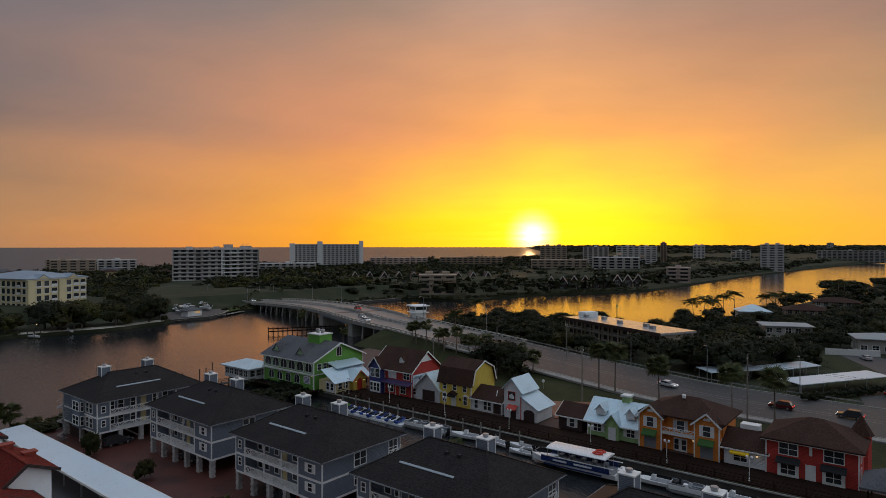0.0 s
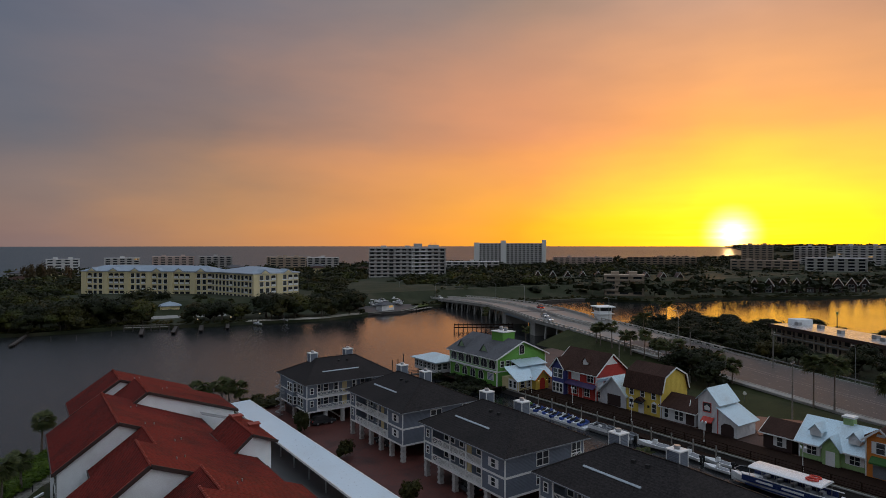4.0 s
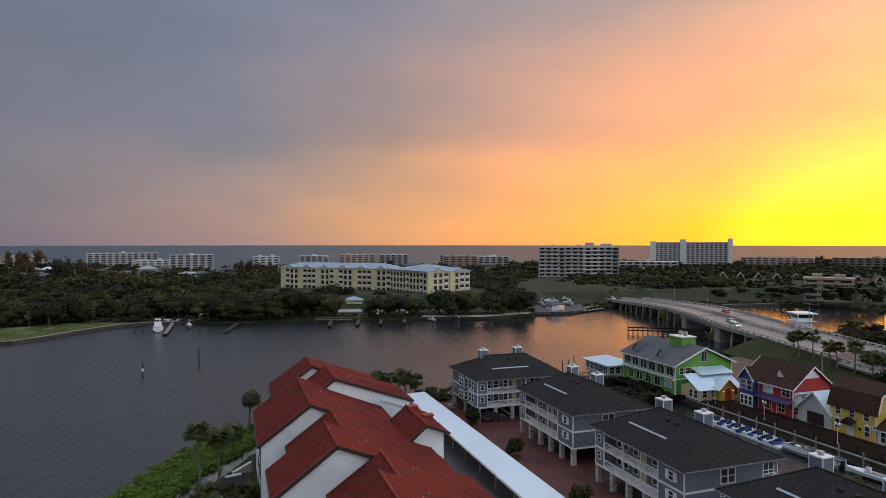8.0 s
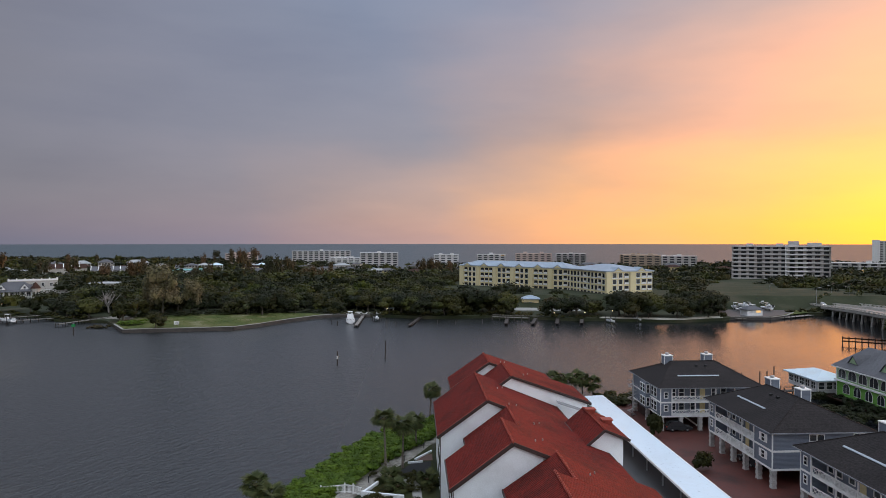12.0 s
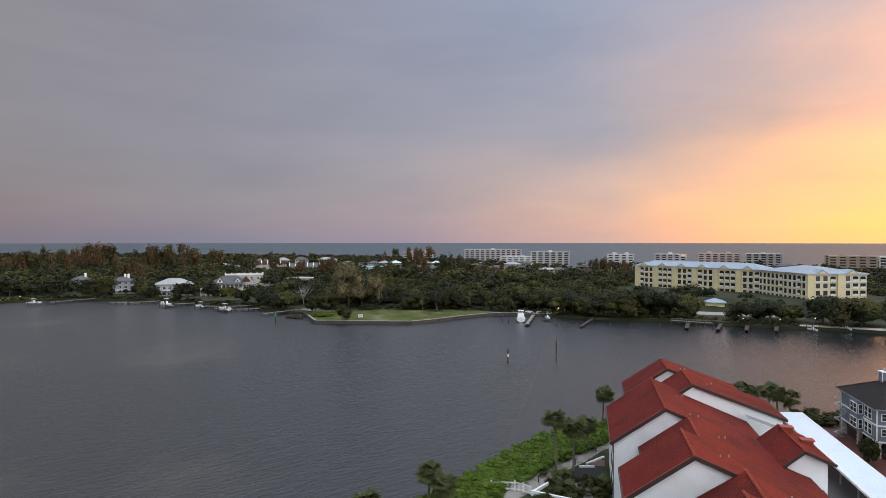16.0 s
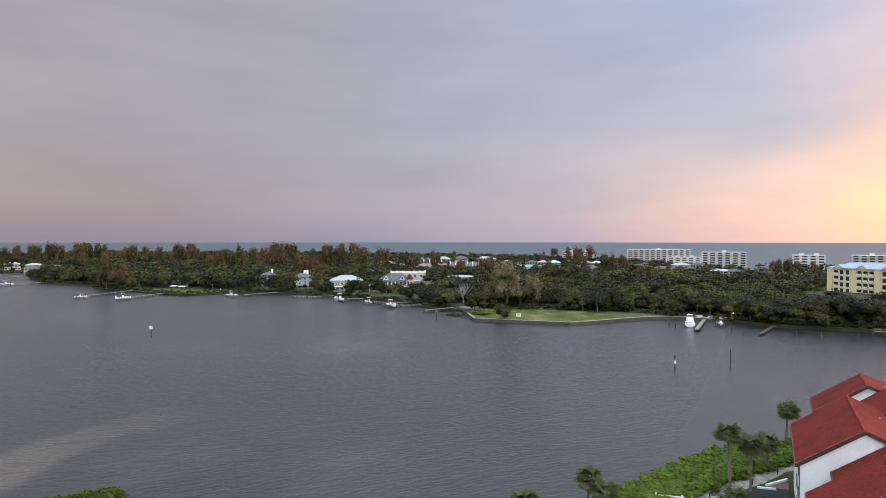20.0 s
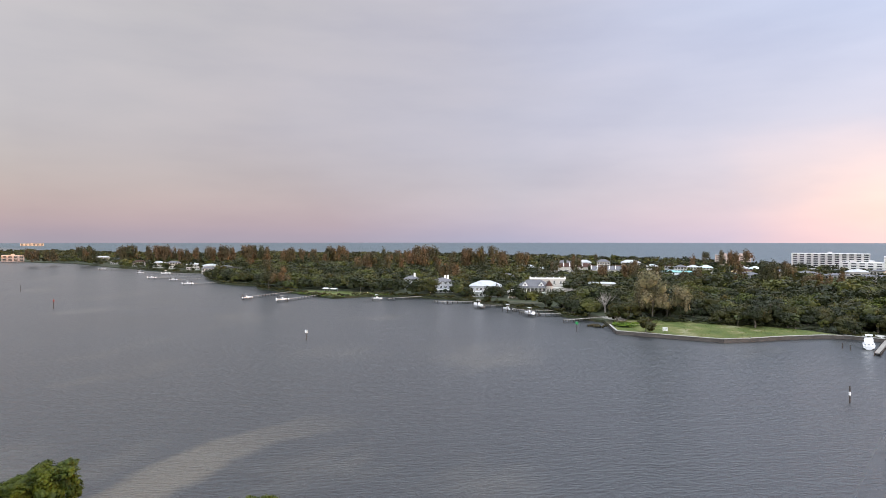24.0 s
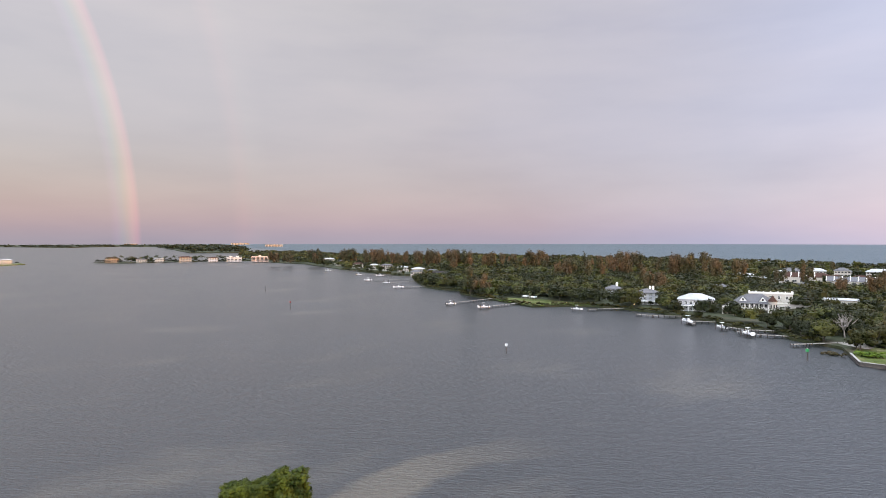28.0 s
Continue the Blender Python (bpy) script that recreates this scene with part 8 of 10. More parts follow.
# ---- motel, carports and houses across the road ----
t = thing("motel", pose(196.8, 68.9, 1.3, 0, 0, 64), "long two-storey motel with open galleries and flat roof", "motel")
part("wall", MB().box(0, 50, -14, -1.8, 0, 6.0), TAN_STUCCO, t)
part("gallery_floor", MB().box(0, 50, -1.8, 0, 2.9, 3.1), CONCRETE, t)
part("roof", MB().box(-0.6, 50.6, -15, 0.6, 6.0, 6.7), WET_ROOF, t)
part("fascia", MB().box(-0.65, 50.65, 0.6, 0.7, 5.5, 6.8), DARK_TRIM_AND_SHADE, t)
for k in range(11):
    part("gallery_post", MB().box(k * 5 - 0.12 * (k > 0), k * 5 + 0.15, -0.3, 0, 0, 6.0), TAN_STUCCO, t)
    for z in (0, 3.1):
        if k < 10:
            part("railing", MB().box(k * 5 + 0.2, k * 5 + 4.9, -0.12, -0.05, z + 0.9, z + 1.0), STEEL, t)
            part("window", MB().box(k * 5 + 2.4, k * 5 + 4.4, -1.82, -1.76, z + 0.7, z + 2.2), GLASS, t)
            part("door", MB().box(k * 5 + 0.8, k * 5 + 1.8, -1.82, -1.76, z + 0.1, z + 2.2), DARK_TRIM_AND_SHADE, t)
for x, y in ((8, -6), (13, -8), (24, -6), (36, -9), (44, -7)):
    part("roof_unit", MB().box(x, x + 1.8, y, y + 1.4, 6.7, 7.8), STEEL, t, "roof-top air unit")
part("stair_head", MB().box(45, 49.5, -12, -6, 6.7, 8.6), STUCCO, t)


def carport_small(x, y, rz, w, d, label):
    t = thing("carport", pose(x, y, 1.3, 0, 0, rz), label, "carport", "roadside carports")
    part("roof", MB().slab([(-w / 2, -d / 2, 2.6), (w / 2, -d / 2, 2.6), (w / 2, d / 2, 2.9), (-w / 2, d / 2, 2.9)], 0.15), CANOPY, t)
    for k in range(5):
        for s in (-1, 1):
            part("post", MB().box(-w / 2 + 0.4 + k * (w - 1) / 4, -w / 2 + 0.55 + k * (w - 1) / 4, s * (d / 2 - 0.5) - 0.07, s * (d / 2 - 0.5) + 0.07, 0, 2.7), STEEL, t)


carport_small(184.5, 31.5, -29, 20, 5.5, "pale metal carport roof across the road")
carport_small(176.4, 19.3, -32, 29, 6.0, "long pale metal carport roof beside a hedge")
carport_small(172, 42, -38, 16, 6, "pale metal carport roof among trees")
villa(248, 14, -75, 16, 12, 4.6, STUCCO, WHITE, "white house with a pale roof across the road", 1.4, porch=False)
villa(250, 43, -68, 15, 11, 6.4, STUCCO, WHITE, "white flat-roofed house among trees", 0.4, porch=False)
villa(294, 63, -66, 12, 10, 6.4, STUCCO, TIN, "white riverside house with a pale metal roof", 2.6)
villa(330, 48, -72, 18, 12, 5.0, TAN_STUCCO, BROWN_SHINGLE, "tan riverside house with a brown roof", 2.2, porch=False)
villa(380, 42, -75, 20, 12, 5.4, STUCCO, BROWN_SHINGLE, "pale riverside house with a brown roof", 2.2, porch=False)
solid("garden_wall", MB().box(-7.5, 7.5, -0.15, 0.15, 0, 2.0), WHITE, "plain white garden wall beside a drive", "wall", m=pose(232, 21, 1.3, 0, 0, -70))
car(226, 17, 1.35, 30, CAR_PAINT["silver"], "silver car parked before a white wall", "sedan", False)
car(176, 8, 1.35, -20, CAR_PAINT["maroon"], "maroon pickup parked in a drive", "suv", False)
land("side_drive", [(159.5, -10), (200, -10), (236, 16), (230, 24), (196, 8), (170, 14), (160, 12)], 1.36, ASPHALT, "worn asphalt side drive", "driveway", base=1.2)
land("lawn_verge", [(160, 14), (172, 16), (176, 12), (196, 10), (230, 26), (215, 34), (196, 16), (162, 27)], 1.35, VERGE, "mown grass verge across the road", "lawn", base=1.2)

# ---- palms ----
def frond_mesh(seed, fan=True):
    """One palm frond of about 1 long: a fan of narrow blades, or a feather that arches down."""
    rng = random.Random(seed)
    mb = MB()
    if fan:
        mb.beam((0, 0, 0), (0.45, 0, 0.03), 0.02)
        for k in range(15):
            a = (k - 7) * 0.21
            r = 0.62 * (1 - 0.02 * abs(k - 7)) + rng.uniform(-0.05, 0.05)
            d = Vector((math.cos(a), math.sin(a), -0.15 - 0.25 * abs(math.sin(a))))
            p, tip = Vector((0.42, 0, 0.03)), Vector((0.42, 0, 0.03)) + d * r
            s = Vector((-math.sin(a), math.cos(a), 0)) * 0.045
            m = p.lerp(tip, 0.55) + Vector((0, 0, 0.03))
            mb.add([p, m - s, tip + Vector((0, 0, -0.08)), m + s], [(0, 1, 2, 3)])
    else:
        spine = [Vector((u, 0, 0.35 * u - 0.75 * u * u)) for u in (0, 0.25, 0.5, 0.75, 1.0)]
        for k in range(18):
            u = 0.12 + 0.88 * k / 18
            c = Vector((u, 0, 0.35 * u - 0.75 * u * u))
            for sgn in (-1, 1):
                l = 0.3 * math.sin(math.pi * min(1, u * 0.9 + 0.1)) + 0.06
                tip = c + Vector((0.12, sgn * l, -0.10 - rng.uniform(0, 0.12)))
                mb.add([c, c.lerp(tip, 0.5) + Vector((0.035, 0, 0)), tip, c.lerp(tip, 0.5) - Vector((0.035, 0, 0))], [(0, 1, 2, 3)])
        for a, b in zip(spine, spine[1:]):
            mb.beam(a, b, 0.015)
    return mb.mesh("frond", FROND)


FANS = [frond_mesh(s) for s in (1, 2, 3)]
FEATHERS = [frond_mesh(s, False) for s in (4, 5)]
DEAD = surface("dry_palm_skirt", (0.16, 0.11, 0.06), 0.95, grain=(5, 0.2))


def palm(x, y, z, h, kind="fan", seed=0, r=1.9, lean=0.3, label="", fronds=24):
    rng = random.Random(seed + 17)
    t = thing("palm_tree", pose(x, y, z), label or ("cabbage palm with a round head of fan fronds" if kind == "fan" else "slender palm with arching feather fronds"), "palm tree", "palms")
    a = rng.uniform(0, 6.3)
    lx, ly = lean * math.cos(a), lean * math.sin(a)
    part("trunk", MB().tube([(0, 0, -0.2), (lx * 0.2, ly * 0.2, h * 0.35), (lx * 0.6, ly * 0.6, h * 0.7), (lx, ly, h)], [0.22, 0.16, 0.14, 0.13], 8), PALM_BARK, t)
    part("boot_skirt", MB().cyl(lx, ly, h - 0.7, h + 0.15, 0.2, 0.34, n=8), DEAD, t)
    if math.hypot(x, y) > 138:
        pts, faces = [], []
        for k in range(fronds):
            up = rng.uniform(-0.75, 1.25) if kind == "fan" else rng.uniform(-0.3, 1.1)
            m = Matrix.Translation((lx, ly, h)) @ Euler((rng.uniform(-0.4, 0.4), -up * 0.85, k * 2.4)).to_matrix().to_4x4() @ Matrix.Scale(r * rng.uniform(0.85, 1.12), 4)
            me = (FANS if kind == "fan" else FEATHERS)[k % 2]
            o = len(pts)
            pts += [m @ v.co for v in me.vertices]
            faces += [tuple(o + i for i in f.vertices) for f in me.polygons]
        crown = bpy.data.meshes.new("crown")
        crown.from_pydata(pts, [], faces)
        crown.materials.append(FROND)
        part("crown", crown, None, t, kind="stuff")
        return t
    for k in range(fronds):
        up = rng.uniform(-0.75, 1.25) if kind == "fan" else rng.uniform(-0.3, 1.1)
        f = part("frond", (FANS if kind == "fan" else FEATHERS)[k % (3 if kind == "fan" else 2)], None, t)
        f.matrix_local = Matrix.Translation((lx, ly, h)) @ Euler((rng.uniform(-0.4, 0.4), -up * 0.85, k * 2.4 + rng.uniform(-0.2, 0.2))).to_matrix().to_4x4() @ Matrix.Scale(r * rng.uniform(0.85, 1.12), 4)
    return t


# by the condominium
for k, (x, y, h) in enumerate(((-4.3, 93.4, 8.0), (-1.8, 94.8, 6.6), (0.3, 104.6, 4.4), (-20.4, 79.4, 3.8), (-18.0, 77.4, 3.2), (3.1, 121.4, 5.6), (-26.0, 70.5, 3.0))):
    palm(x, y, 1.3, h, "fan", k, 2.15, fronds=40)
for k, (x, y) in enumerate(((-3.4, 89.6), (-2.6, 85.6), (2.2, 88.4))):
    palm(x, y, 1.3, 0.8, "fan", 10 + k, 1.9, fronds=26, label="low bushy fan palm in a garden bed")
for k, (x, y, h) in enumerate(((30.2, 134.5, 4.6), (32.6, 135.5, 4.8), (35.6, 134.6, 4.8), (37.4, 135.6, 4.0), (39.6, 135.0, 3.4), (27.6, 134.2, 3.8))):
    palm(x, y, 1.3, h, "fan", 20 + k, 2.5, fronds=26)
# beside the road
for k, (x, y, h) in enumerate(((138.7, 63.3, 9.2), (138.2, 59.0, 10.0), (135.2, 47.6, 8.2), (134.0, 32.4, 8.6), (130.6, 24.1, 9.4), (129.5, 4.0, 6.5))):
    palm(x, y, 1.3, h, "fan", 40 + k, 3.1, fronds=40)
for k in range(13):
    p = road_point(5.0 + k * 0.19, -2.2 - (k * 7) % 3 * 0.8)
    palm(p.x, p.y, p.z - 0.9, 4.6 + (k * 5) % 3 * 0.9, "fan", 60 + k, 2.5, fronds=26)
for k, (x, y, h) in enumerate(((152, 168, 4.5), (170, 214, 5.0), (177, 222, 5.6))):
    palm(x, y, 0.6, h, "fan", 80 + k, 2.0, fronds=18)
# tall feather palms on the river bank
for k, (x, y, h) in enumerate(((318, 95, 6.5), (325, 92, 7), (331, 90, 6.5), (338, 86, 8.0), (343, 82, 9.5), (358, 70, 7.5), (364, 67, 8), (368, 62.5, 8.5), (372, 58, 8), (376, 56, 7.5), (470, 50, 11), (478, 48, 10), (254, 182, 6))):
    palm(x, y, 1.3, h, "feather", 100 + k, 4.2, 0.8, fronds=16)
# island palms
for k, (x, y, h) in enumerate(((-58, 306, 5.0), (-66, 312, 5.5), (-80, 300, 4.0), (72, 318, 6), (80, 322, 6.5), (88, 316, 6), (-372, 303, 4.6), (-366, 306, 4.2), (-378, 304, 4.8), (-345, 310, 5.5), (76, 330, 6), (210, 312, 6), (222, 322, 6.5), (236, 318, 6), (246, 330, 6.5), (318, 285, 6), (324, 280, 6.5))):
    palm(x, y, 1.3, h, "fan", 130 + k, 2.2, fronds=18)

for k in range(18):
    u = (k + RNG.uniform(0.1, 0.9)) / 18
    palm(-1437 + 66 * u, 66 + 240 * u, 1.3, RNG.uniform(8, 13), "feather", 160 + k, 4.6, 0.8, fronds=14, label="dark feathery palm between far waterside villas")

# ---- shrubs and hedges ----
def shrub_bed(name, label, spots, mat, n=120, size=0.07, kind="stuff", category="hedge"):
    out = []
    for k, (x, y, z, r, h) in enumerate(spots):
        p = crown_points(900 + k % 23, n, size, 5 if n < 200 else 9, 0.75, 1.15)
        out.append((p[0] * [2 * r, 2 * r, h] + [x, y, z], p[1]))
    return tagged(new(name, cards_mesh(name, merged(out), mat)), label, category, kind=kind)


rr = random.Random(5)
left = [(-25, 68), (-22.0, 77.7), (-18.0, 86.9), (-15.6, 91.7), (-13.6, 99), (-8.2, 110.5), (-2, 116.5), (3.3, 121.4), (8, 126)]
right = [(-18, 68), (-14.5, 77), (-9.9, 87), (-7.4, 92), (-4.9, 96.8), (-1.9, 101.8), (0.6, 105.6), (3, 109.4), (7, 116)]
spots = []
for (ax, ay), (bx, by), (cx, cy), (dx, dy) in zip(left, left[1:], right, right[1:]):
    for i in range(9):
        u = (i + rr.random()) / 9
        for j in range(7):
            v = (j + rr.random()) / 7
            x = (ax + (bx - ax) * u) * (1 - v) + (cx + (dx - cx) * u) * v
            y = (ay + (by - ay) * u) * (1 - v) + (cy + (dy - cy) * u) * v
            spots.append((x, y, 0.3 + 0.6 * v, rr.uniform(1.0, 1.6), rr.uniform(1.3, 2.3)))
shrub_bed("mangrove_hedge", "bright green mangrove hedge along the shore", spots, LEAF_LIGHT, 190, 0.056)
shrub_bed("shrub", "low dark shrubs in the condominium garden", [(rr.uniform(-6.5, 2.6), rr.uniform(79, 92), 1.3, rr.uniform(0.4, 0.9), rr.uniform(0.6, 1.2)) for _ in range(40)], LEAF, 120, 0.09)
shrub_bed("shrub", "green shrubs on the shore behind the stilt houses", [(rr.uniform(40, 68), rr.uniform(129, 136), 1.2, rr.uniform(0.9, 1.7), rr.uniform(1.4, 2.6)) for _ in range(46)], LEAF, 120, 0.09)
shrub_bed("shrub", "bright green shore shrubs below the docks", [(rr.uniform(66, 76), rr.uniform(132, 140), 0.4, rr.uniform(1.0, 1.6), rr.uniform(1.0, 1.6)) for _ in range(26)], LEAF_LIGHT, 120, 0.09)
shrub_bed("shrub", "mixed shrubs between canal and restaurant", [(rr.uniform(84, 96), rr.uniform(112, 134), 0.9, rr.uniform(0.7, 1.4), rr.uniform(1.0, 2.4)) for _ in range(40)], LEAF_DARK, 110, 0.09)
for k, (x, y, h) in enumerate(((44.0, 92.0, 3.3), (43.6, 71.0, 3.4), (43.2, 108.5, 4.4), (43.4, 50.0, 3.2), (42.6, 33.0, 3.4))):
    shrub_bed("bush", "leafy bush in the brick drive beside the carport", [(x + rr.uniform(-0.6, 0.6), y + rr.uniform(-0.6, 0.6), 1.3, 1.0, h * rr.uniform(0.6, 1.0)) for _ in range(5)], LEAF, 150, 0.08, kind="", category="bush")
# the green mangrove island in the shallows
for cx, cy, dx, dy, hi in ((-107.4, 28.0, 4.5, 5.6, 7.6), (-78.0, 47.4, 5.4, 2.1, 5.4)):
    mang = []
    for k in range(52):
        u, v = rr.uniform(-1, 1), rr.uniform(-1, 1)
        if 0.36 < u < 0.50:
            continue  # a gap before the tall clump at one end
        w = math.sqrt(1 - 0.8 * u * u)
        crest = hi * (0.52 + 0.24 * (u + 1) if u < 0.4 else 1.0) * rr.uniform(0.84, 1.03)
        x, y = cx + dx * u + dy * 0.36 * v * w, cy + dy * u - dx * 0.36 * v * w
        mang.append((x, y, crest - 2.9, rr.uniform(1.1, 1.7), 2.6))
        mang.append((x, y, -0.3, rr.uniform(1.2, 1.9), max(2.4, crest - 1.2)))
    shrub_bed("mangrove_islet", "dense yellow-green mangrove islet in shallow water", mang, LEAF_YELLOW, 330, 0.052, category="mangrove")
# island shoreline greenery
edge_spots = []
for i in range(8, 66):
    (ax, ay), (bx, by) = ISLAND[i], ISLAND[i + 1]
    if (ax, ay) in ((-126, 266), (-115, 250), (-92, 253), (-73.6, 256), (-66, 265), (-56, 281), (-46, 293), (86, 278), (99, 275), (111, 271), (121, 271), (131, 274), (147, 280), (164, 278), (176, 285)):
        continue
    n = int(math.hypot(bx - ax, by - ay) / 2.4)
    for k in range(n):
        u = (k + rr.random()) / max(n, 1)
        if -145 < ax + (bx - ax) * u < -124 and ay < 300:
            continue
        edge_spots.append((ax + (bx - ax) * u + rr.uniform(-1, 1), ay + (by - ay) * u + rr.uniform(0.5, 4), 0.6, rr.uniform(1.3, 2.4), rr.uniform(1.6, 3.6)))
shrub_bed("hedge", "dark clipped hedge before the roadside carports", [(157.0 + 25 * k / 30, 23.2 - 15.6 * k / 30, 1.2, rr.uniform(0.9, 1.3), rr.uniform(1.7, 2.5)) for k in range(31)] + [(168 + 16 * k / 14, 31.2 - 9 * k / 14, 1.2, rr.uniform(0.9, 1.2), rr.uniform(1.6, 2.4)) for k in range(15)], LEAF_DARK, 110, 0.08)
shrub_bed("shore_shrub", "green mangrove scrub along the island shore", edge_spots, LEAF, 44, 0.09)
shrub_bed("shrub", "clipped shrubs before the yellow condominium", [(rr.uniform(84, 134), rr.uniform(296, 330), 1.3, rr.uniform(1.0, 2.0), rr.uniform(1.2, 2.6)) for _ in range(46)], LEAF_DARK, 80, 0.06)
for k in range(16):
    tree(RNG.uniform(236, 330), RNG.uniform(300, 400), RNG.uniform(6, 10), RNG.uniform(0.9, 1.2), "dark", k, label="dark leafy tree near the bridge")
for k, (x, y, h) in enumerate(((138, 292, 9), (146, 296, 10), (152, 304, 11), (143, 304, 11), (136, 302, 9), (150, 314, 12), (158, 318, 11), (142, 314, 12), (160, 330, 11), (150, 326, 12), (134, 312, 11), (128, 334, 9))):
    tree(x, y, h, 1.1, "dark" if k % 3 else "oak", k, label="leafy dark tree between condominium and marina")
park = [(rr.uniform(-396, -306), rr.uniform(272, 320)) for _ in range(420)]
shrub_bed("shore_shrub", "bright green marsh plants before the waterside lawn", [(x, y, 0.5, rr.uniform(1.2, 2.0), rr.uniform(0.8, 1.5)) for x, y in park if inside(x, y, ISLAND) and edge_gap(x, y, ISLAND) < 8], LEAF_LIGHT, 90, 0.09)


def grass_tufts(name, label, poly, n, hmin, hmax, seed, z=1.32):
    """Long grass: three-bladed tufts in one mesh."""
    rng = np.random.default_rng(seed)
    xs, ys = [p[0] for p in poly], [p[1] for p in poly]
    pts = []
    while len(pts) < n:
        x, y = rng.uniform(min(xs), max(xs)), rng.uniform(min(ys), max(ys))
        if inside(x, y, poly):
            a, h = rng.uniform(0, 6.3), rng.uniform(hmin, hmax)
            c, s = math.cos(a) * 0.2, math.sin(a) * 0.2
            pts.append([(x - c, y - s, z), (x + c, y + s, z), (x + c * 1.5, y + s * 1.2, z + h), (x - c * 1.2, y - s * 1.5, z + h * 0.8)])
    tagged(new(name, cards_mesh(name, np.array(pts), GRASS)), label, "grass", kind="stuff")


shrub_bed("shrub", "dark undergrowth at the edge of the grassy point", [(-132 + 74 * k / 56 + rr.uniform(-1.5, 1.5), 291 + 17 * k / 56 + rr.uniform(-2, 3), 1.2, rr.uniform(1.2, 2.2), rr.uniform(1.4, 3.2)) for k in range(57)] + [(-58 + 20 * k / 16 + rr.uniform(-1, 1), 308 - 7 * k / 16 + rr.uniform(-1, 2), 1.2, rr.uniform(1.0, 1.8), rr.uniform(1.2, 2.6)) for k in range(17)], LEAF_DARK, 70, 0.08)
grass_tufts("grass", "rough long grass on the point", [(-114, 251), (-74, 257), (-66, 266), (-56, 282), (-42, 298), (-60, 306), (-110, 300), (-132, 287), (-125, 268)], 1100, 0.06, 0.2, 3)

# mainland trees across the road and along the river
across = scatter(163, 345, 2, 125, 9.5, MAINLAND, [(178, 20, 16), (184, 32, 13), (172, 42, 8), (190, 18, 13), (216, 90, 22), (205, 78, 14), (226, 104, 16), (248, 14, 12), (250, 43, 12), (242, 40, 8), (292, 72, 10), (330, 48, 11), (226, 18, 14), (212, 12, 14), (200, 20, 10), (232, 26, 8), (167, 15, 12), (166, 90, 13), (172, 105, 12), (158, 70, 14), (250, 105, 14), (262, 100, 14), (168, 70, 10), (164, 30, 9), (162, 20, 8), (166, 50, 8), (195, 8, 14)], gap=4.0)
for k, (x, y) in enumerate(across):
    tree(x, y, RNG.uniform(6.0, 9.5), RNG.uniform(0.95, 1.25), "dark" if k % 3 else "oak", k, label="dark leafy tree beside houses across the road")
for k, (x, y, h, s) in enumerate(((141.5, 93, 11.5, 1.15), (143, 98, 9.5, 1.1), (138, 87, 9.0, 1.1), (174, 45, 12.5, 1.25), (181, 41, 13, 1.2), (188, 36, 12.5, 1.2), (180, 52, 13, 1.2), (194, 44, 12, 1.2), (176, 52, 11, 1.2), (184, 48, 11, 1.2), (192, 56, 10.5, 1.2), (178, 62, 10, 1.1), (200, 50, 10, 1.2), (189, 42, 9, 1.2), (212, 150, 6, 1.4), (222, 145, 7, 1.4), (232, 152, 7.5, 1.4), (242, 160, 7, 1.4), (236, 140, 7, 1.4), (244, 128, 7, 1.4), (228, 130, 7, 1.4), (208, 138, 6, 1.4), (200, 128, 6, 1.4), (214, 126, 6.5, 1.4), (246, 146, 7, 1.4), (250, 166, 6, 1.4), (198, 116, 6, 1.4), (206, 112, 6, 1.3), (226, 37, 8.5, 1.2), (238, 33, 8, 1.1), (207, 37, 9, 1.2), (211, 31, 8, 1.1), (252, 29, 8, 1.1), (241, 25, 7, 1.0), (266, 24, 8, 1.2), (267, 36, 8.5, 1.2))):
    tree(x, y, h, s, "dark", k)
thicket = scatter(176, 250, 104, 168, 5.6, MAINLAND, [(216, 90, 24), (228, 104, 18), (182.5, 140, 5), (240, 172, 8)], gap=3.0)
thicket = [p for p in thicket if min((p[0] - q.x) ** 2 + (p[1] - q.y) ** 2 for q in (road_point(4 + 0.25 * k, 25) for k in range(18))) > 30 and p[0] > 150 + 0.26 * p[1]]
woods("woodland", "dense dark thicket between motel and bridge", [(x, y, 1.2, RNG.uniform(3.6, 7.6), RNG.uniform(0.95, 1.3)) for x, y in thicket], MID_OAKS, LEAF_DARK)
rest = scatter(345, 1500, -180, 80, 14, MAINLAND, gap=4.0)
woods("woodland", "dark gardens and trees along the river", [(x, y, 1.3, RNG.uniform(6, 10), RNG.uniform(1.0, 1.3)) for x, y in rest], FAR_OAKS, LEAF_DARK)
palm(182.5, 140.0, 3.4, 7.0, "feather", 300, 3.2, fronds=26, label="broad feathery date palm beside the bridge")
palm(142.5, 90.5, 1.5, 6.6, "feather", 301, 2.8, fronds=18)
palm(80.5, 62.0, 0.4, 2.2, "feather", 302, 2.2, fronds=16, label="feathery palm at the canal edge")

# ---- walls at the water ----
def seawall(pts, top, label, mat=SEAWALL):
    t = thing("seawall", pose(0, 0, 0), label, "seawall")
    for (ax, ay), (bx, by) in zip(pts, pts[1:]):
        part("wall_panel", MB().beam((ax, ay, top / 2 - 0.6), (bx, by, top / 2 - 0.6), 0.5, top + 1.2), mat, t)
        part("cap", MB().beam((ax, ay, top + 0.08), (bx, by, top + 0.08), 0.8, 0.2), CONCRETE, t)


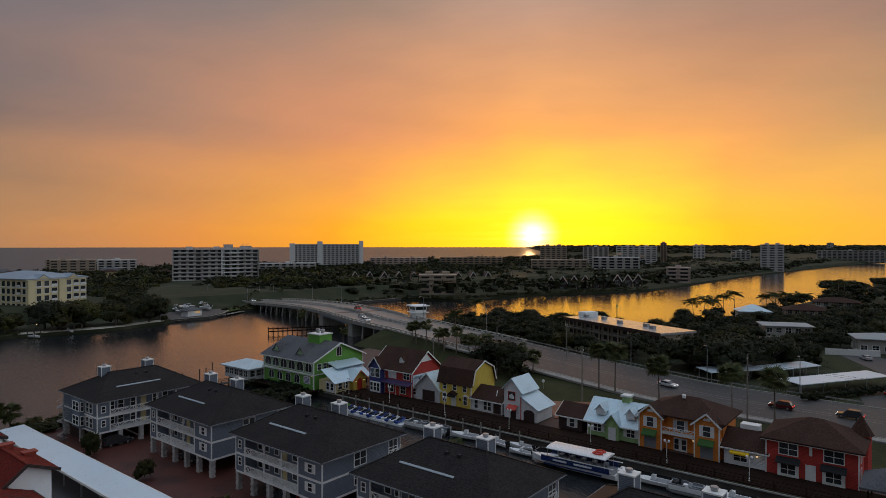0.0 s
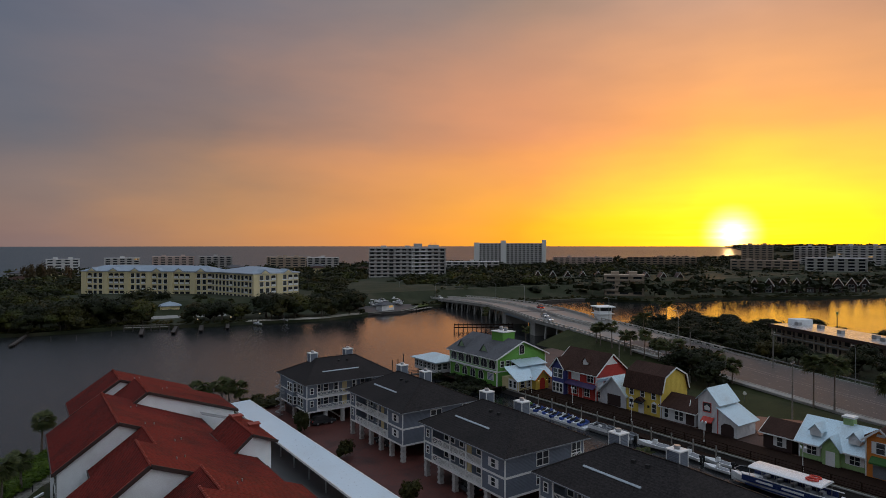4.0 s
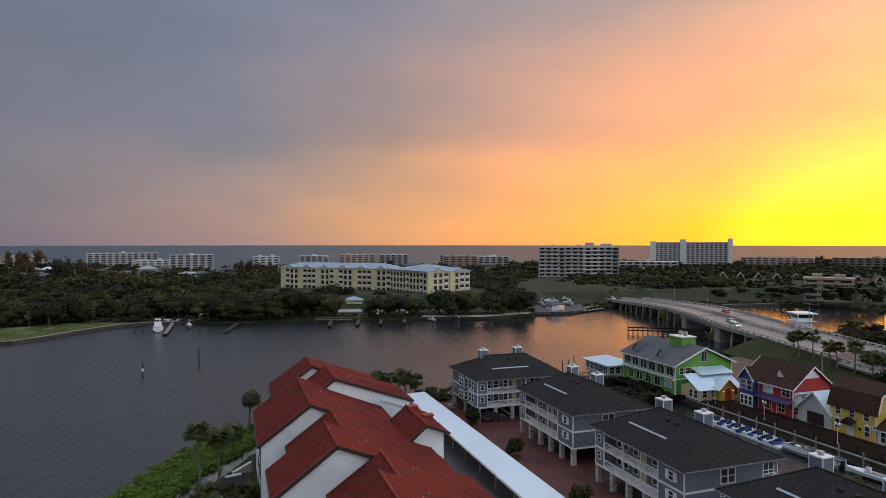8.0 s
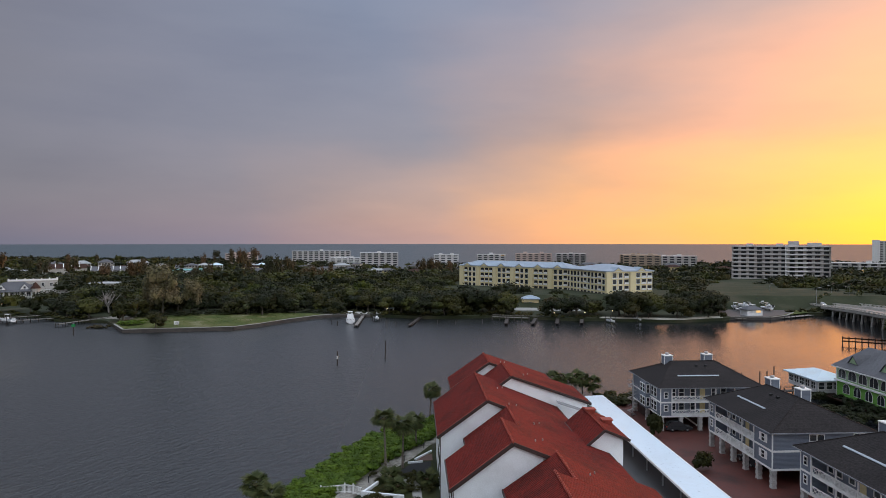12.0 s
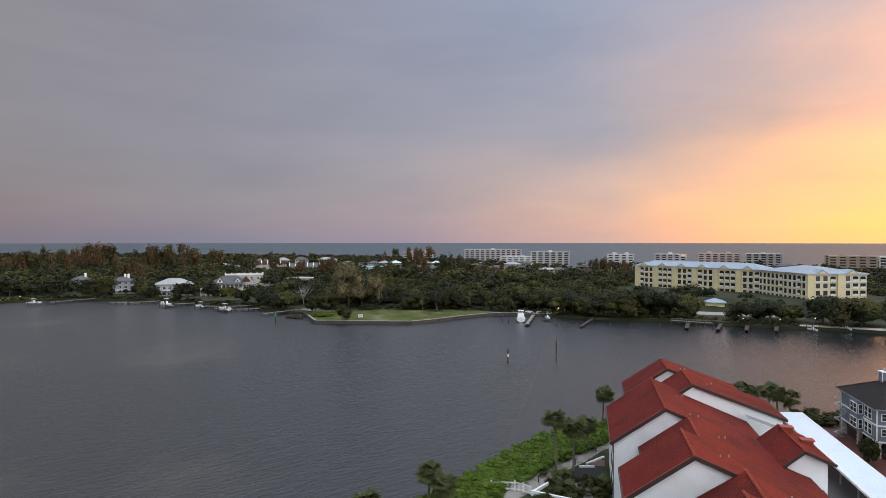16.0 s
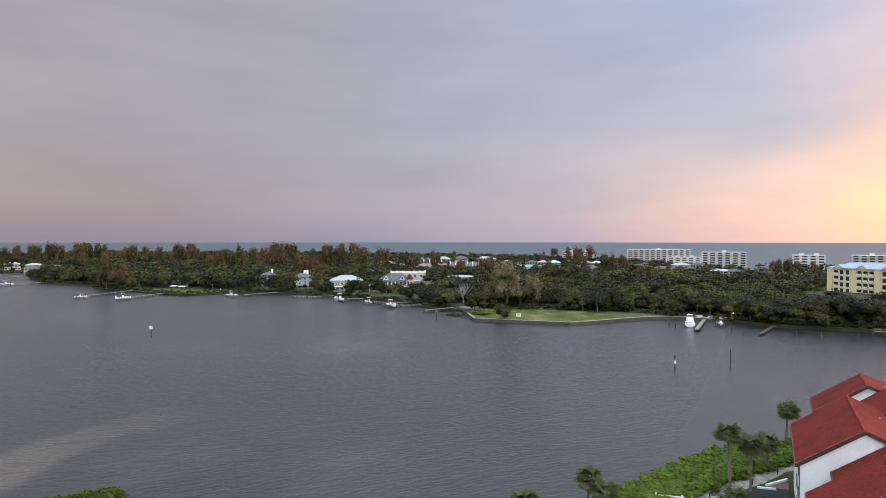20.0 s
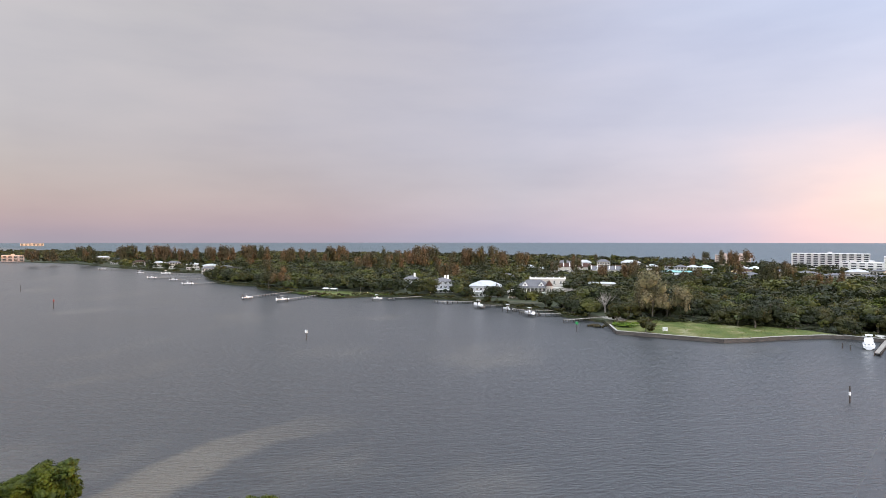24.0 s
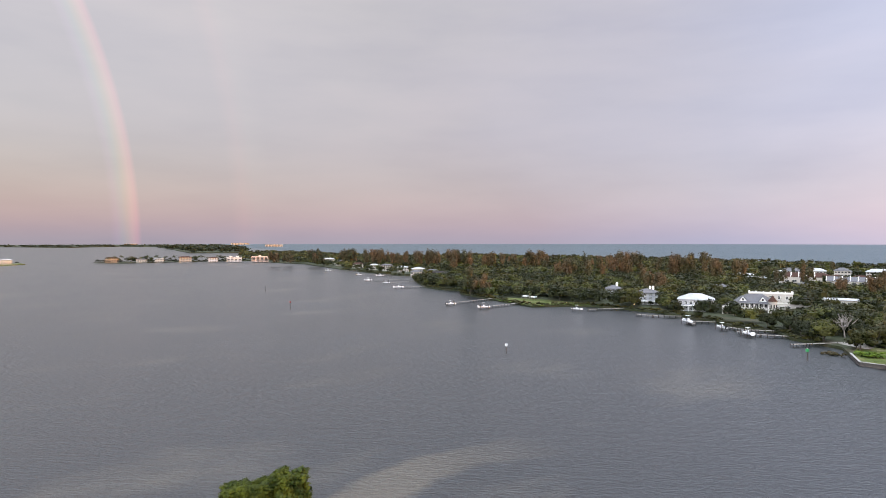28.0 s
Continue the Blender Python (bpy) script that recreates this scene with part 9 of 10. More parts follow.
seawall([(-126, 266), (-115, 249.7), (-92, 252.7), (-73.6, 255.7), (-66, 264.7), (-56, 280.7), (-46, 292.7), (-38.8, 297.6), (-21, 297)], 1.5, "stained concrete seawall round the grassy point")
seawall([(146, 279.6), (164, 277.6), (176, 284.6), (186, 295.6)], 1.3, "stained concrete marina seawall")
seawall([(97.1, -58), (97.1, 116)], 1.1, "dark canal seawall under the boardwalk")
seawall([(67.8, -58), (67.8, 128), (66, 132.6)], 1.2, "grey canal seawall behind the stilt houses")
seawall([(262, 280), (300, 276), (320, 262)], 1.3, "low seawall by the bridge on the island")
land("marina_yard", [(147, 282), (164, 280), (176, 287), (186, 297), (208, 345), (262, 440), (280, 480), (238, 510), (196, 420), (152, 330)], 1.35, ASPHALT, "grey marina yard", "yard", base=1.2)


# ---- docks ----
def dock(pts, label, w=1.6, z=1.2, mat=PALE_DECK, rail=False):
    t = thing("dock", pose(0, 0, 0), label, "dock", "timber docks")
    for (ax, ay), (bx, by) in zip(pts, pts[1:]):
        part("deck", MB().beam((ax, ay, z), (bx, by, z), w, 0.18), mat, t)
        d = Vector((bx - ax, by - ay, 0))
        n = max(1, int(d.length / 3))
        s = Vector((-d.y, d.x, 0)).normalized() * w / 2
        for k in range(n + 1):
            c = Vector((ax, ay, 0)) + d * k / n
            for q in (c + s, c - s)[: 2 if math.hypot(c.x, c.y) < 420 else 1]:
                part("dock_post", MB().cyl(q.x, q.y, -1.5, z + (0.9 if rail else 0.5), 0.13, n=6), PILE, t)
        if rail:
            for q in (s, -s):
                part("rail", MB().beam((ax + q.x, ay + q.y, z + 0.9), (bx + q.x, by + q.y, z + 0.9), 0.1), mat, t)
    return t


def hull(t, L, W, H, mat, z=0.0, name="hull", n=9):
    """A boat's hull: sections from stern to a sharp raised bow, along +x, decked over."""
    pts, faces = [], []
    for k in range(n):
        u = k / (n - 1)
        w = W / 2 * (1 - max(0, (u - 0.45) / 0.55) ** 2.2 * 0.97)
        x = -L / 2 + L * u
        sheer = H * (1 + 0.22 * u * u)
        keel = 0.0 + 0.55 * H * max(0, u - 0.7) ** 1.5
        pts += [(x, -w, z + sheer), (x, -w * 0.86, z + H * 0.35 + keel * 0.6), (x, 0, z - 0.12 + keel), (x, w * 0.86, z + H * 0.35 + keel * 0.6), (x, w, z + sheer)]
    for k in range(n - 1):
        o = 5 * k
        faces += [(o + j, o + j + 1, o + j + 6, o + j + 5) for j in range(4)] + [(o + 4, o, o + 5, o + 9)]
    faces += [(0, 1, 2, 3, 4)]
    return part(name, MB().add(pts, faces), mat, t)


def motor_boat(x, y, z, rz, L, label, top=True, lift=False, paint=GEL):
    t = thing("motor_boat", pose(x, y, z, 0, 0, rz), label, "boat", "motor boats")
    hull(t, L, L * 0.32, L * 0.12, paint)
    part("cockpit", MB().box(-L * 0.42, L * 0.1, -L * 0.12, L * 0.12, L * 0.115, L * 0.128), GREY_PLASTIC, t)
    part("console", MB().box(-L * 0.08, L * 0.03, -L * 0.05, L * 0.05, L * 0.12, L * 0.24), GEL, t)
    part("windscreen", MB().slab([(L * 0.03, -L * 0.06, L * 0.24), (-L * 0.02, -L * 0.06, L * 0.31), (-L * 0.02, L * 0.06, L * 0.31), (L * 0.03, L * 0.06, L * 0.24)], 0.04), GLASS, t)
    if top:
        part("hard_top", MB().box(-L * 0.18, L * 0.08, -L * 0.1, L * 0.1, L * 0.38, L * 0.395), GEL, t)
        for sx in (-0.15, 0.05):
            for sy in (-0.09, 0.09):
                part("top_post", MB().beam((L * sx, L * sy, L * 0.12), (L * sx, L * sy * 0.95, L * 0.38), 0.05), STEEL, t)
    for s in (-0.05, 0.05):
        part("outboard", MB().box(-L * 0.53, -L * 0.47, L * s - L * 0.03, L * s + L * 0.03, 0.0, L * 0.2), BLACK if L < 8 else GEL, t)
    if lift:
        for sx in (-0.35, 0.3):
            for sy in (-0.24, 0.24):
                part("lift_post", MB().cyl(L * sx, L * sy, -z - 1.4, 2.6, 0.14, n=6), PILE, t)
    return t


WEST = [([(-290, 317), (-297, 291)], "long timber dock with a boat lift", (-300, 284.5, 20, "white boat with red trim on a lift")),
        ([(-241, 312), (-252, 300), (-262, 298)], "low timber fishing pier", None),
        ([(-214, 306), (-224, 296), (-216, 290)], "timber dock with lift piles", (-221, 292, -25, "small white boat on a dock lift")),
        ([(-176, 302), (-188, 292), (-201, 294)], "timber dock with two boats", (-198, 288, 160, "white sports boat beside a dock")),
        ([(-164, 290), (-174, 283), (-186, 283)], "timber dock with two boats", (-178, 279, 155, "long white motor boat on a dock lift")),
        ([(-150.5, 268), (-146, 280), (-139.5, 297)], "grey timber dock beside a boat ramp at the point", None),
        ([(-392, 284), (-378, 232)], "long timber dock with a boat lift", (-371, 231.5, 70, "white boat lifted at a dock end")),
        ([(-353, 277), (-345, 243)], "timber dock with a boat lift", (-341, 239, 70, "white centre-console boat on a lift")),
        ([(-533, 302), (-531, 275)], "long timber dock on piles", (-529, 271, 60, "white boat at a dock end")),
        ([(-601, 329), (-597, 295)], "long timber dock on piles", (-595, 290, 60, "white boat at a dock end")),
        ([(-640, 346), (-643, 297)], "long timber dock on piles", (-643, 291, 60, "white boat at a dock end")),
        ([(-690, 370), (-712, 345)], "long timber dock on piles", (-715, 340, 60, "white boat at a dock end")),
        ([(-740, 368), (-754, 333)], "long timber dock on piles", (-756, 328, 60, "white boat at a dock end")),
        ([(-850, 374), (-880, 338)], "long timber dock on piles", (-884, 334, 60, "white boat at a dock end"))]
for k, (pts, label, boat) in enumerate(WEST):
    dock(pts, label, 1.8 if k < 8 else 2.4, 1.3)
    if boat:
        x, y, rz, words = boat
        motor_boat(x, y, 1.2, rz, 7.5 + k % 3, words, True, True)
cruiser = motor_boat(-28.8, 280, 0.1, 97, 12.0, "white cabin cruiser with a flybridge moored at the pier", True)
part("cabin", MB().extrude([(-3.4, 1.7), (3.6, 1.7), (2.2, 3.2), (-3.2, 3.3)], "y", -1.4, 1.4), GEL, cruiser)
part("cabin_window", MB().extrude([(-2.8, 2.2), (2.6, 2.2), (1.9, 2.8), (-2.7, 2.85)], "y", -1.44, 1.44), GLASS, cruiser, "dark cabin window")
part("flybridge", MB().box(-2.4, 0.4, -1.1, 1.1, 3.3, 3.7), GEL, cruiser)
part("transom", MB().box(-5.95, -5.7, -1.6, 1.6, 0.8, 1.7), GEL, cruiser)
part("bow_rail", MB().beam((2.6, -1.7, 2.6), (5.6, -0.4, 2.6), 0.06).beam((2.6, 1.6, 2.4), (5.6, 0.4, 2.6), 0.06), STEEL, cruiser)
land("quay_pad", [(-36, 300), (-22, 298.4), (-13, 299), (-15, 306), (-34, 311)], 1.38, PALE_CONCRETE, "pale concrete quay behind the cabin cruiser", "quay", base=1.2)
land("boat_ramp", [(-141, 287.5), (-127, 281.5), (-127, 288), (-135, 297), (-139, 297)], 1.37, SHELL, "pale shell boat ramp beside the dock", "ramp", base=-0.8)
shrub_bed("shrub", "brown-green mangrove shoots in the water beside the ramp", [(-131 + rr.uniform(-4, 4), 264 + rr.uniform(-1.5, 1.5), -0.3, rr.uniform(0.7, 1.2), rr.uniform(1.2, 2.4)) for _ in range(12)], LEAF_RUSTY, 80, 0.09)
shrub_bed("shrub", "bright green shrubs on the corner of the point", [(-119 + rr.uniform(-5, 5), 268 + rr.uniform(-6, 6), 1.2, rr.uniform(1.2, 1.9), rr.uniform(1.3, 2.4)) for _ in range(16)], LEAF_LIGHT, 110, 0.08)
motor_boat(-17, 282, 1.0, -75, 6.5, "small white boat on davits", False, True)
dock([(-24.4, 298), (-24.4, 262)], "timber dock beside the cabin cruiser", 1.8, 0.9)
dock([(4, 296), (-2, 262)], "dark timber finger pier", 1.4, 0.8, PILE)
for x0, y0, x1, y1 in ((43, 284, 39.5, 265), (56, 283, 51, 264), (66, 282, 61.5, 264), (77, 281, 72.5, 265)):
    dock([(x0, y0), (x1, y1)], "dark finger dock on piles before the yellow building", 1.6, 0.9, PILE)
dock([(36, 284), (52, 278)], "timber landing stage along the shore", 1.6, 1.6, PALE_DECK, True)
motor_boat(87, 270, 0.8, -70, 5.5, "small boat on a lift by the beach", False, True)
motor_boat(101, 276, 0.8, -70, 5.5, "small boat on a lift by the beach", False, True)
dock([(76, 139), (88, 139)], "old timber pier beside the restaurant", 1.6, 1.6, PILE, True)
dock([(78, 136), (78, 148)], "old timber pier beside the restaurant", 1.4, 1.2, PILE)
for k, (x, y) in enumerate(((74, 150), (77, 152), (80, 151), (83, 153), (86, 150), (72, 146), (89, 152), (92, 154))):
    solid("mooring_pile", MB().cyl(0, 0, -1.5, 2.6 + (k * 7) % 5 * 0.4, 0.14, n=7), PILE, "tall dark mooring pile in the water", "mooring post", m=pose(x, y, 0), group="mooring piles")
for k, (x, y) in enumerate(((-8, 264), (-12, 266), (10, 270), (18, 268), (30, 272), (-33, 268), (-36, 272))):
    solid("mooring_pile", MB().cyl(0, 0, -1.5, 2.0, 0.16, n=7), PILE, "short dark mooring pile in the water", "mooring post", m=pose(x, y, 0), group="mooring piles")


# channel markers
def marker(x, y, h, label, board=None, band=False):
    t = thing("channel_marker", pose(x, y, 0), label, "channel marker")
    part("pile", MB().cyl(0, 0, -1.5, h, 0.2, 0.17, n=8), PILE, t)
    if band:
        part("white_band", MB().cyl(0, 0, h * 0.45, h * 0.65, 0.23, n=8), WHITE, t)
    if board:
        part("day_board", MB().box(-0.6, 0.6, -0.24, -0.2, h - 1.1, h), board, t)
        part("day_board", MB().box(-0.6, 0.6, 0.2, 0.24, h - 1.1, h), board, t)
        part("light", MB().cyl(0, 0, h, h + 0.35, 0.12, n=8), STEEL, t)


marker(-22.4, 181.2, 4.3, "dark channel pile with a white band", None, True)
marker(-9.0, 193.3, 5.2, "tall dark channel pile")
marker(-202.7, 153.1, 4.2, "channel marker pile with white board", WHITE)
marker(-407.1, 127.1, 5.6, "channel marker pile with red board", RED_PAINT)
marker(-566.2, 153.7, 5.0, "distant channel marker pile")
marker(-130.6, 243.3, 4.6, "channel marker pile with green board", GREEN_PAINT)
marker(309, 131, 5.0, "river marker pile with board", GREEN_PAINT)
marker(500, 160, 5.0, "dark river marker pile in water")
marker(763, 171, 6.0, "dark river marker pile in water")
marker(900, 120, 6.0, "dark river marker pile in water")

t = thing("notice_board", pose(-97.5, 258.5, 1.3, 0, 0, 15), "white notice board on two posts at the point", "sign")
part("board", MB().box(-1.0, 1.0, -0.05, 0.05, 0.9, 2.3), WHITE, t)
for s in (-0.8, 0.8):
    part("post", MB().box(s - 0.07, s + 0.07, -0.07, 0.07, 0, 1.0), PALE_DECK, t)
for k in range(3):
    part("text_bar", MB().box(-0.75, 0.75, -0.07, -0.05, 1.15 + k * 0.35, 1.28 + k * 0.35), BLACK, t)
t = thing("gazebo", pose(-12, 304, 1.3), "small blue-roofed gazebo by the seawall", "gazebo")
hip_roof(t, 4, 4, 2.6, 1.6, BLUE_ROOF, 0.4)
for sx in (-1.7, 1.7):
    for sy in (-1.7, 1.7):
        part("post", MB().box(sx - 0.08, sx + 0.08, sy - 0.08, sy + 0.08, 0, 2.6), WHITE, t)
for k in range(2):
    t = thing("shade_canopy", pose(-374 + k * 9, 301, 1.3, 0, 0, 20), "pale beach canopy on thin posts on the lawn", "canopy")
    part("top", MB().slab([(-2.5, -2, 2.3), (2.5, -2, 2.3), (2.5, 2, 2.6), (-2.5, 2, 2.6)], 0.06), WHITE, t)
    for sx in (-2.3, 2.3):
        for sy in (-1.8, 1.8):
            part("post", MB().cyl(sx, sy, 0, 2.4, 0.05, n=6), STEEL, t)


def garden_lamp(x, y, z=1.3, h=2.6):
    t = thing("garden_lamp", pose(x, y, z), "small lit garden lamp on a post", "lamp", "garden lamps")
    part("post", MB().cyl(0, 0, 0, h, 0.05, n=6), BLACK, t)
    part("globe", MB().tube([(0, 0, h), (0, 0, h + 0.12), (0, 0, h + 0.3), (0, 0, h + 0.42)], [0.1, 0.22, 0.22, 0.06], 8), LAMP, t)


for x, y in ((-13, 299), (63, 276), (77, 276), (92, 283), (120, 286), (-318, 292), (-240, 341), (-286, 322), (262, 310), (480, 184)):
    garden_lamp(x, y)

# ---- marina boats ----
names = ("white motor boat stored in the marina yard", "white boat with canopy stored in the marina yard")
rb = random.Random(11)
for k in range(48):
    u, v = (k % 6 + rb.uniform(0.1, 0.9)) / 6, (k // 6 + rb.uniform(0.2, 0.8)) / 9
    x, y = 158 + 22 * u + (72 + 8 * u) * v ** 1.3, 294 + 8 * u + (200 - 40 * u) * v ** 1.3
    motor_boat(x, y, 1.9 + 1.6 * (k % 4 == 1), rb.uniform(88, 102), rb.uniform(6.0, 9.5), names[k % 2], k % 2 == 0)
for k in range(5):
    t = thing("boat_rack", pose(166 + k * 11, 304 + k * 22, 1.35, 0, 0, 15), "grey steel boat storage rack", "rack", "boat racks")
    for y in (-2.85, 2.85):
        part("beam", MB().box(-4, 4, y - 0.15, y + 0.15, 2.0, 2.2), STEEL, t)
    for sx in (-4, 4):
        for sy in (-2.9, 2.9):
            part("upright", MB().box(sx - 0.12, sx + 0.12, sy - 0.12, sy + 0.12, 0, 3.6), STEEL, t)
    motor_boat(166 + k * 11, 304 + k * 22, 3.8, 105, 8.0, "white boat racked above the marina yard", False)
t = thing("bait_house", pose(160, 286.5, 1.35, 0, 0, 8), "small white dock house with a lit sign", "shed")
part("wall", MB().box(-4, 4, -2.5, 2.5, 0, 2.8), SIDING["white"], t)
hip_roof(t, 8, 5, 2.9, 1.6, GREY_ROOF, 0.6)
part("sign", MB().box(0.6, 3.0, -2.6, -2.52, 1.4, 2.4), LIT, t, "lit white shop sign")
dock([(148, 279), (176, 283)], "low timber marina dock", 2.4, 0.7)
dock([(176, 283), (192, 291)], "low timber marina dock", 2.4, 0.7)

# ---- canal boats ----
def jet_ski(x, y, rz, mat, label):
    t = thing("jet_ski", pose(x, y, 0.35, 0, 0, rz), label, "jet ski", "jet skis at the dock")
    hull(t, 3.2, 1.15, 0.5, mat, n=7)
    part("seat", MB().tube([(-1.2, 0, 0.62), (-0.4, 0, 0.78), (0.2, 0, 0.72)], [0.16, 0.24, 0.2], 7), BLACK, t)
    part("cowl", MB().tube([(0.1, 0, 0.6), (0.6, 0, 0.82), (1.1, 0, 0.62)], [0.22, 0.26, 0.1], 7), mat, t)
    part("handlebar", MB().beam((0.25, -0.38, 1.02), (0.25, 0.38, 1.02), 0.06).beam((0.25, 0, 1.02), (0.45, 0, 0.8), 0.08), BLACK, t)


for k in range(14):
    jet_ski(92.0 + 0.25 * math.sin(k * 5), 84.6 + k * 1.25, 4 + 6 * math.sin(k * 3), (BLUE_GEL, GEL, BLUE_GEL, GREEN_GEL)[(k * 3) % 4 if k > 9 else (0, 1)[k % 2]], "lime green jet ski on a floating dock" if k > 9 and (k * 3) % 4 == 3 else "blue and white jet ski on a floating dock")
solid("floating_dock", MB().box(90.2, 94.0, 82.8, 102.6, -0.2, 0.38), GEL, "white plastic floating dock for jet skis", "dock")
solid("floating_dock", MB().box(94.4, 96.4, 56, 103, 0.0, 0.55), DECK, "dark timber floating dock below the boardwalk", "dock")
for k in range(12):
    solid("dock_pile", MB().cyl(0, 0, -1.2, 3.0, 0.13, n=7), PALE_DECK, "pale timber dock pile in the canal", "pile", m=pose(94.2, 58 + k * 4.2, 0), group="dock piles")


def pontoon(x, y, rz, L, label):
    t = thing("pontoon_boat", pose(x, y, 0.1, 0, 0, rz), label, "boat", "canal boats")
    for s in (-0.8, 0.8):
        part("float", MB().tube([(-L / 2, s, 0.2), (L / 2 - 0.8, s, 0.2), (L / 2, s, 0.35)], [0.32, 0.32, 0.06], 8), STEEL, t)
    part("deck", MB().box(-L / 2, L / 2 - 0.3, -1.25, 1.25, 0.5, 0.6), GREY_PLASTIC, t)
    part("side_panel", MB().box(-L / 2, L / 2 - 0.4, -1.27, -1.2, 0.6, 1.25).box(-L / 2, L / 2 - 0.4, 1.2, 1.27, 0.6, 1.25).box(L / 2 - 0.45, L / 2 - 0.38, -1.2, 1.2, 0.6, 1.25), GEL, t)
    for sx in (-L * 0.3, L * 0.1, L * 0.3):
        for s in (-0.8, 0.8):
            part("bench", MB().box(sx - 0.7, sx + 0.7, s - 0.35, s + 0.35, 0.6, 1.05).box(sx - 0.7, sx + 0.7, s * 1.35 - 0.08, s * 1.35 + 0.08, 1.0, 1.4), GREY_PLASTIC, t)
    part("helm", MB().box(-0.5, 0.1, 0.2, 0.9, 0.6, 1.5), GEL, t)
    part("outboard", MB().box(-L / 2 - 0.5, -L / 2 - 0.05, -0.25, 0.25, 0.1, 1.3), BLACK, t)
    for s in (-0.6, 0.4):
        part("wheel_ring", MB().tube([(L * 0.2 + s, -0.3, 1.1), (L * 0.2 + s, -0.3, 1.25)], [0.35, 0.35], 10), BLACK, t)


for y, label in ((80.2, "silver pontoon boat crowded with gear"), (75.0, "silver pontoon boat beside the jet skis"), (28.5, "white pontoon boat moored by the shops")):
    pontoon(91.8, y, 92, 5.0, label)
motor_boat(92.4, 68.6, 0.1, 100, 6.4, "white open motor boat in the canal", False)
motor_boat(93.2, 62.4, 0.1, 80, 5.8, "white motor boat with grey outboard in the canal", False)
motor_boat(94.0, 57.6, 0.1, 95, 5.0, "small white skiff in the canal", False)
motor_boat(92.2, 33.4, 0.1, 96, 6.2, "white runabout moored at the boardwalk", False)
motor_boat(92.6, 22.5, 0.1, 92, 6.8, "white bowrider moored at the boardwalk", False)

t = thing("tour_boat", pose(90.3, 45.4, 0.1, 0, 0, 92), "long white tour boat with navy sides and a pale canopy", "boat")
NAVY_GEL = surface("navy_gelcoat", (0.020, 0.036, 0.13), 0.3)
hull(t, 15.0, 3.9, 1.15, GEL, n=12)
for s in (-1, 1):
    part("side_panel", MB().box(-6.6, 4.9, s * 1.86, s * 1.97, 1.15, 2.0), NAVY_GEL, t, "navy blue side panel")
    part("gunwale", MB().box(-7.3, 4.9, s * 1.84, s * 2.0, 2.0, 2.1), GEL, t, "white gunwale strip")
part("deck", MB().box(-7.2, 5.0, -1.8, 1.8, 1.18, 1.26), GREY_PLASTIC, t)
canopy = MB()
canopy.extrude([(-1.95, 3.25), (-1.5, 3.42), (0, 3.5), (1.5, 3.42), (1.95, 3.25), (1.95, 3.15), (-1.95, 3.15)], "x", -6.0, 4.0)
part("canopy", canopy, GEL, t, "white rounded canopy")
for k in range(6):
    for s in (-1.75, 1.75):
        part("canopy_post", MB().cyl(-5.8 + k * 1.92, s, 1.2, 3.2, 0.05, n=6), STEEL, t)
for k in range(5):
    for s in (-1, 1):
        part("bench", MB().box(-5.2 + k * 1.9, -4.6 + k * 1.9, s * 1.1 - 0.55, s * 1.1 + 0.55, 1.26, 1.75), GREY_PLASTIC, t)
for s in (-0.55, 0.55):
    ring = MB()
    for k in range(12):
        a, b = 2 * math.pi * k / 12, 2 * math.pi * (k + 1) / 12
        ring.tube([(-4.2 + 0.75 * math.cos(a), s + 0.5 * math.sin(a), 3.62), (-4.2 + 0.75 * math.cos(b), s + 0.5 * math.sin(b), 3.62)], [0.13, 0.13], 6)
    part("life_float", ring, RED_PAINT, t, "red oval life float")
for k in range(2):
    part("outboard", MB().box(-8.1, -7.45, -0.9 + k * 1.2, -0.3 + k * 1.2, 0.3, 1.9), GEL, t)
part("bow_rail", MB().beam((4.9, -1.8, 2.1), (6.6, -0.9, 2.1), 0.06).beam((6.6, -0.9, 2.1), (6.6, 0.9, 2.1), 0.06).beam((6.6, 0.9, 2.1), (4.9, 1.8, 2.1), 0.06), STEEL, t)
for s in (-1, 1):
    part("text_bar", MB().box(-5.4, 4.4, s * 1.93, s * 1.96, 0.62, 0.86), NAVY_GEL, t, "dark lettering bar")
    part("text_bar", MB().box(-3.8, -0.8, s * 1.975, s * 1.985, 1.42, 1.72).box(0.4, 2.8, s * 1.975, s * 1.985, 1.42, 1.72), GEL, t, "white lettering bar")
motor_boat(91.4, 56.0, 0.1, 92, 4.6, "small covered white boat by the tour boat", False)

# ---- condominium garden ----
t = thing("picket_fence", pose(0, 0, 1.35), "white slatted fence by the shore path", "fence")
fence = [(-12.8, 85.0), (-9.6, 85.6), (-8.4, 85.3), (-7.2, 84.4)]
for (ax, ay), (bx, by) in zip(fence, fence[1:]):
    part("rail", MB().beam((ax, ay, 0.25), (bx, by, 0.25), 0.07), WHITE, t)
    part("rail", MB().beam((ax, ay, 1.15), (bx, by, 1.15), 0.09), WHITE, t)
    n = int(math.hypot(bx - ax, by - ay) / 0.16)
    for k in range(n):
        x, y = ax + (bx - ax) * k / n, ay + (by - ay) * k / n
        part("slat", MB().box(x - 0.03, x + 0.03, y - 0.03, y + 0.03, 0.1, 1.2), WHITE, t)
    part("post", MB().box(ax - 0.09, ax + 0.09, ay - 0.09, ay + 0.09, 0, 1.4), WHITE, t)
land("garden_lawn", [(-7.2, 80), (3, 80), (3, 105), (2.8, 105.5), (-0.1, 99.2), (-3.2, 94.3), (-7.2, 86)], 1.37, VERGE, "dark clipped grass beside the condominium", "lawn", base=1.2)
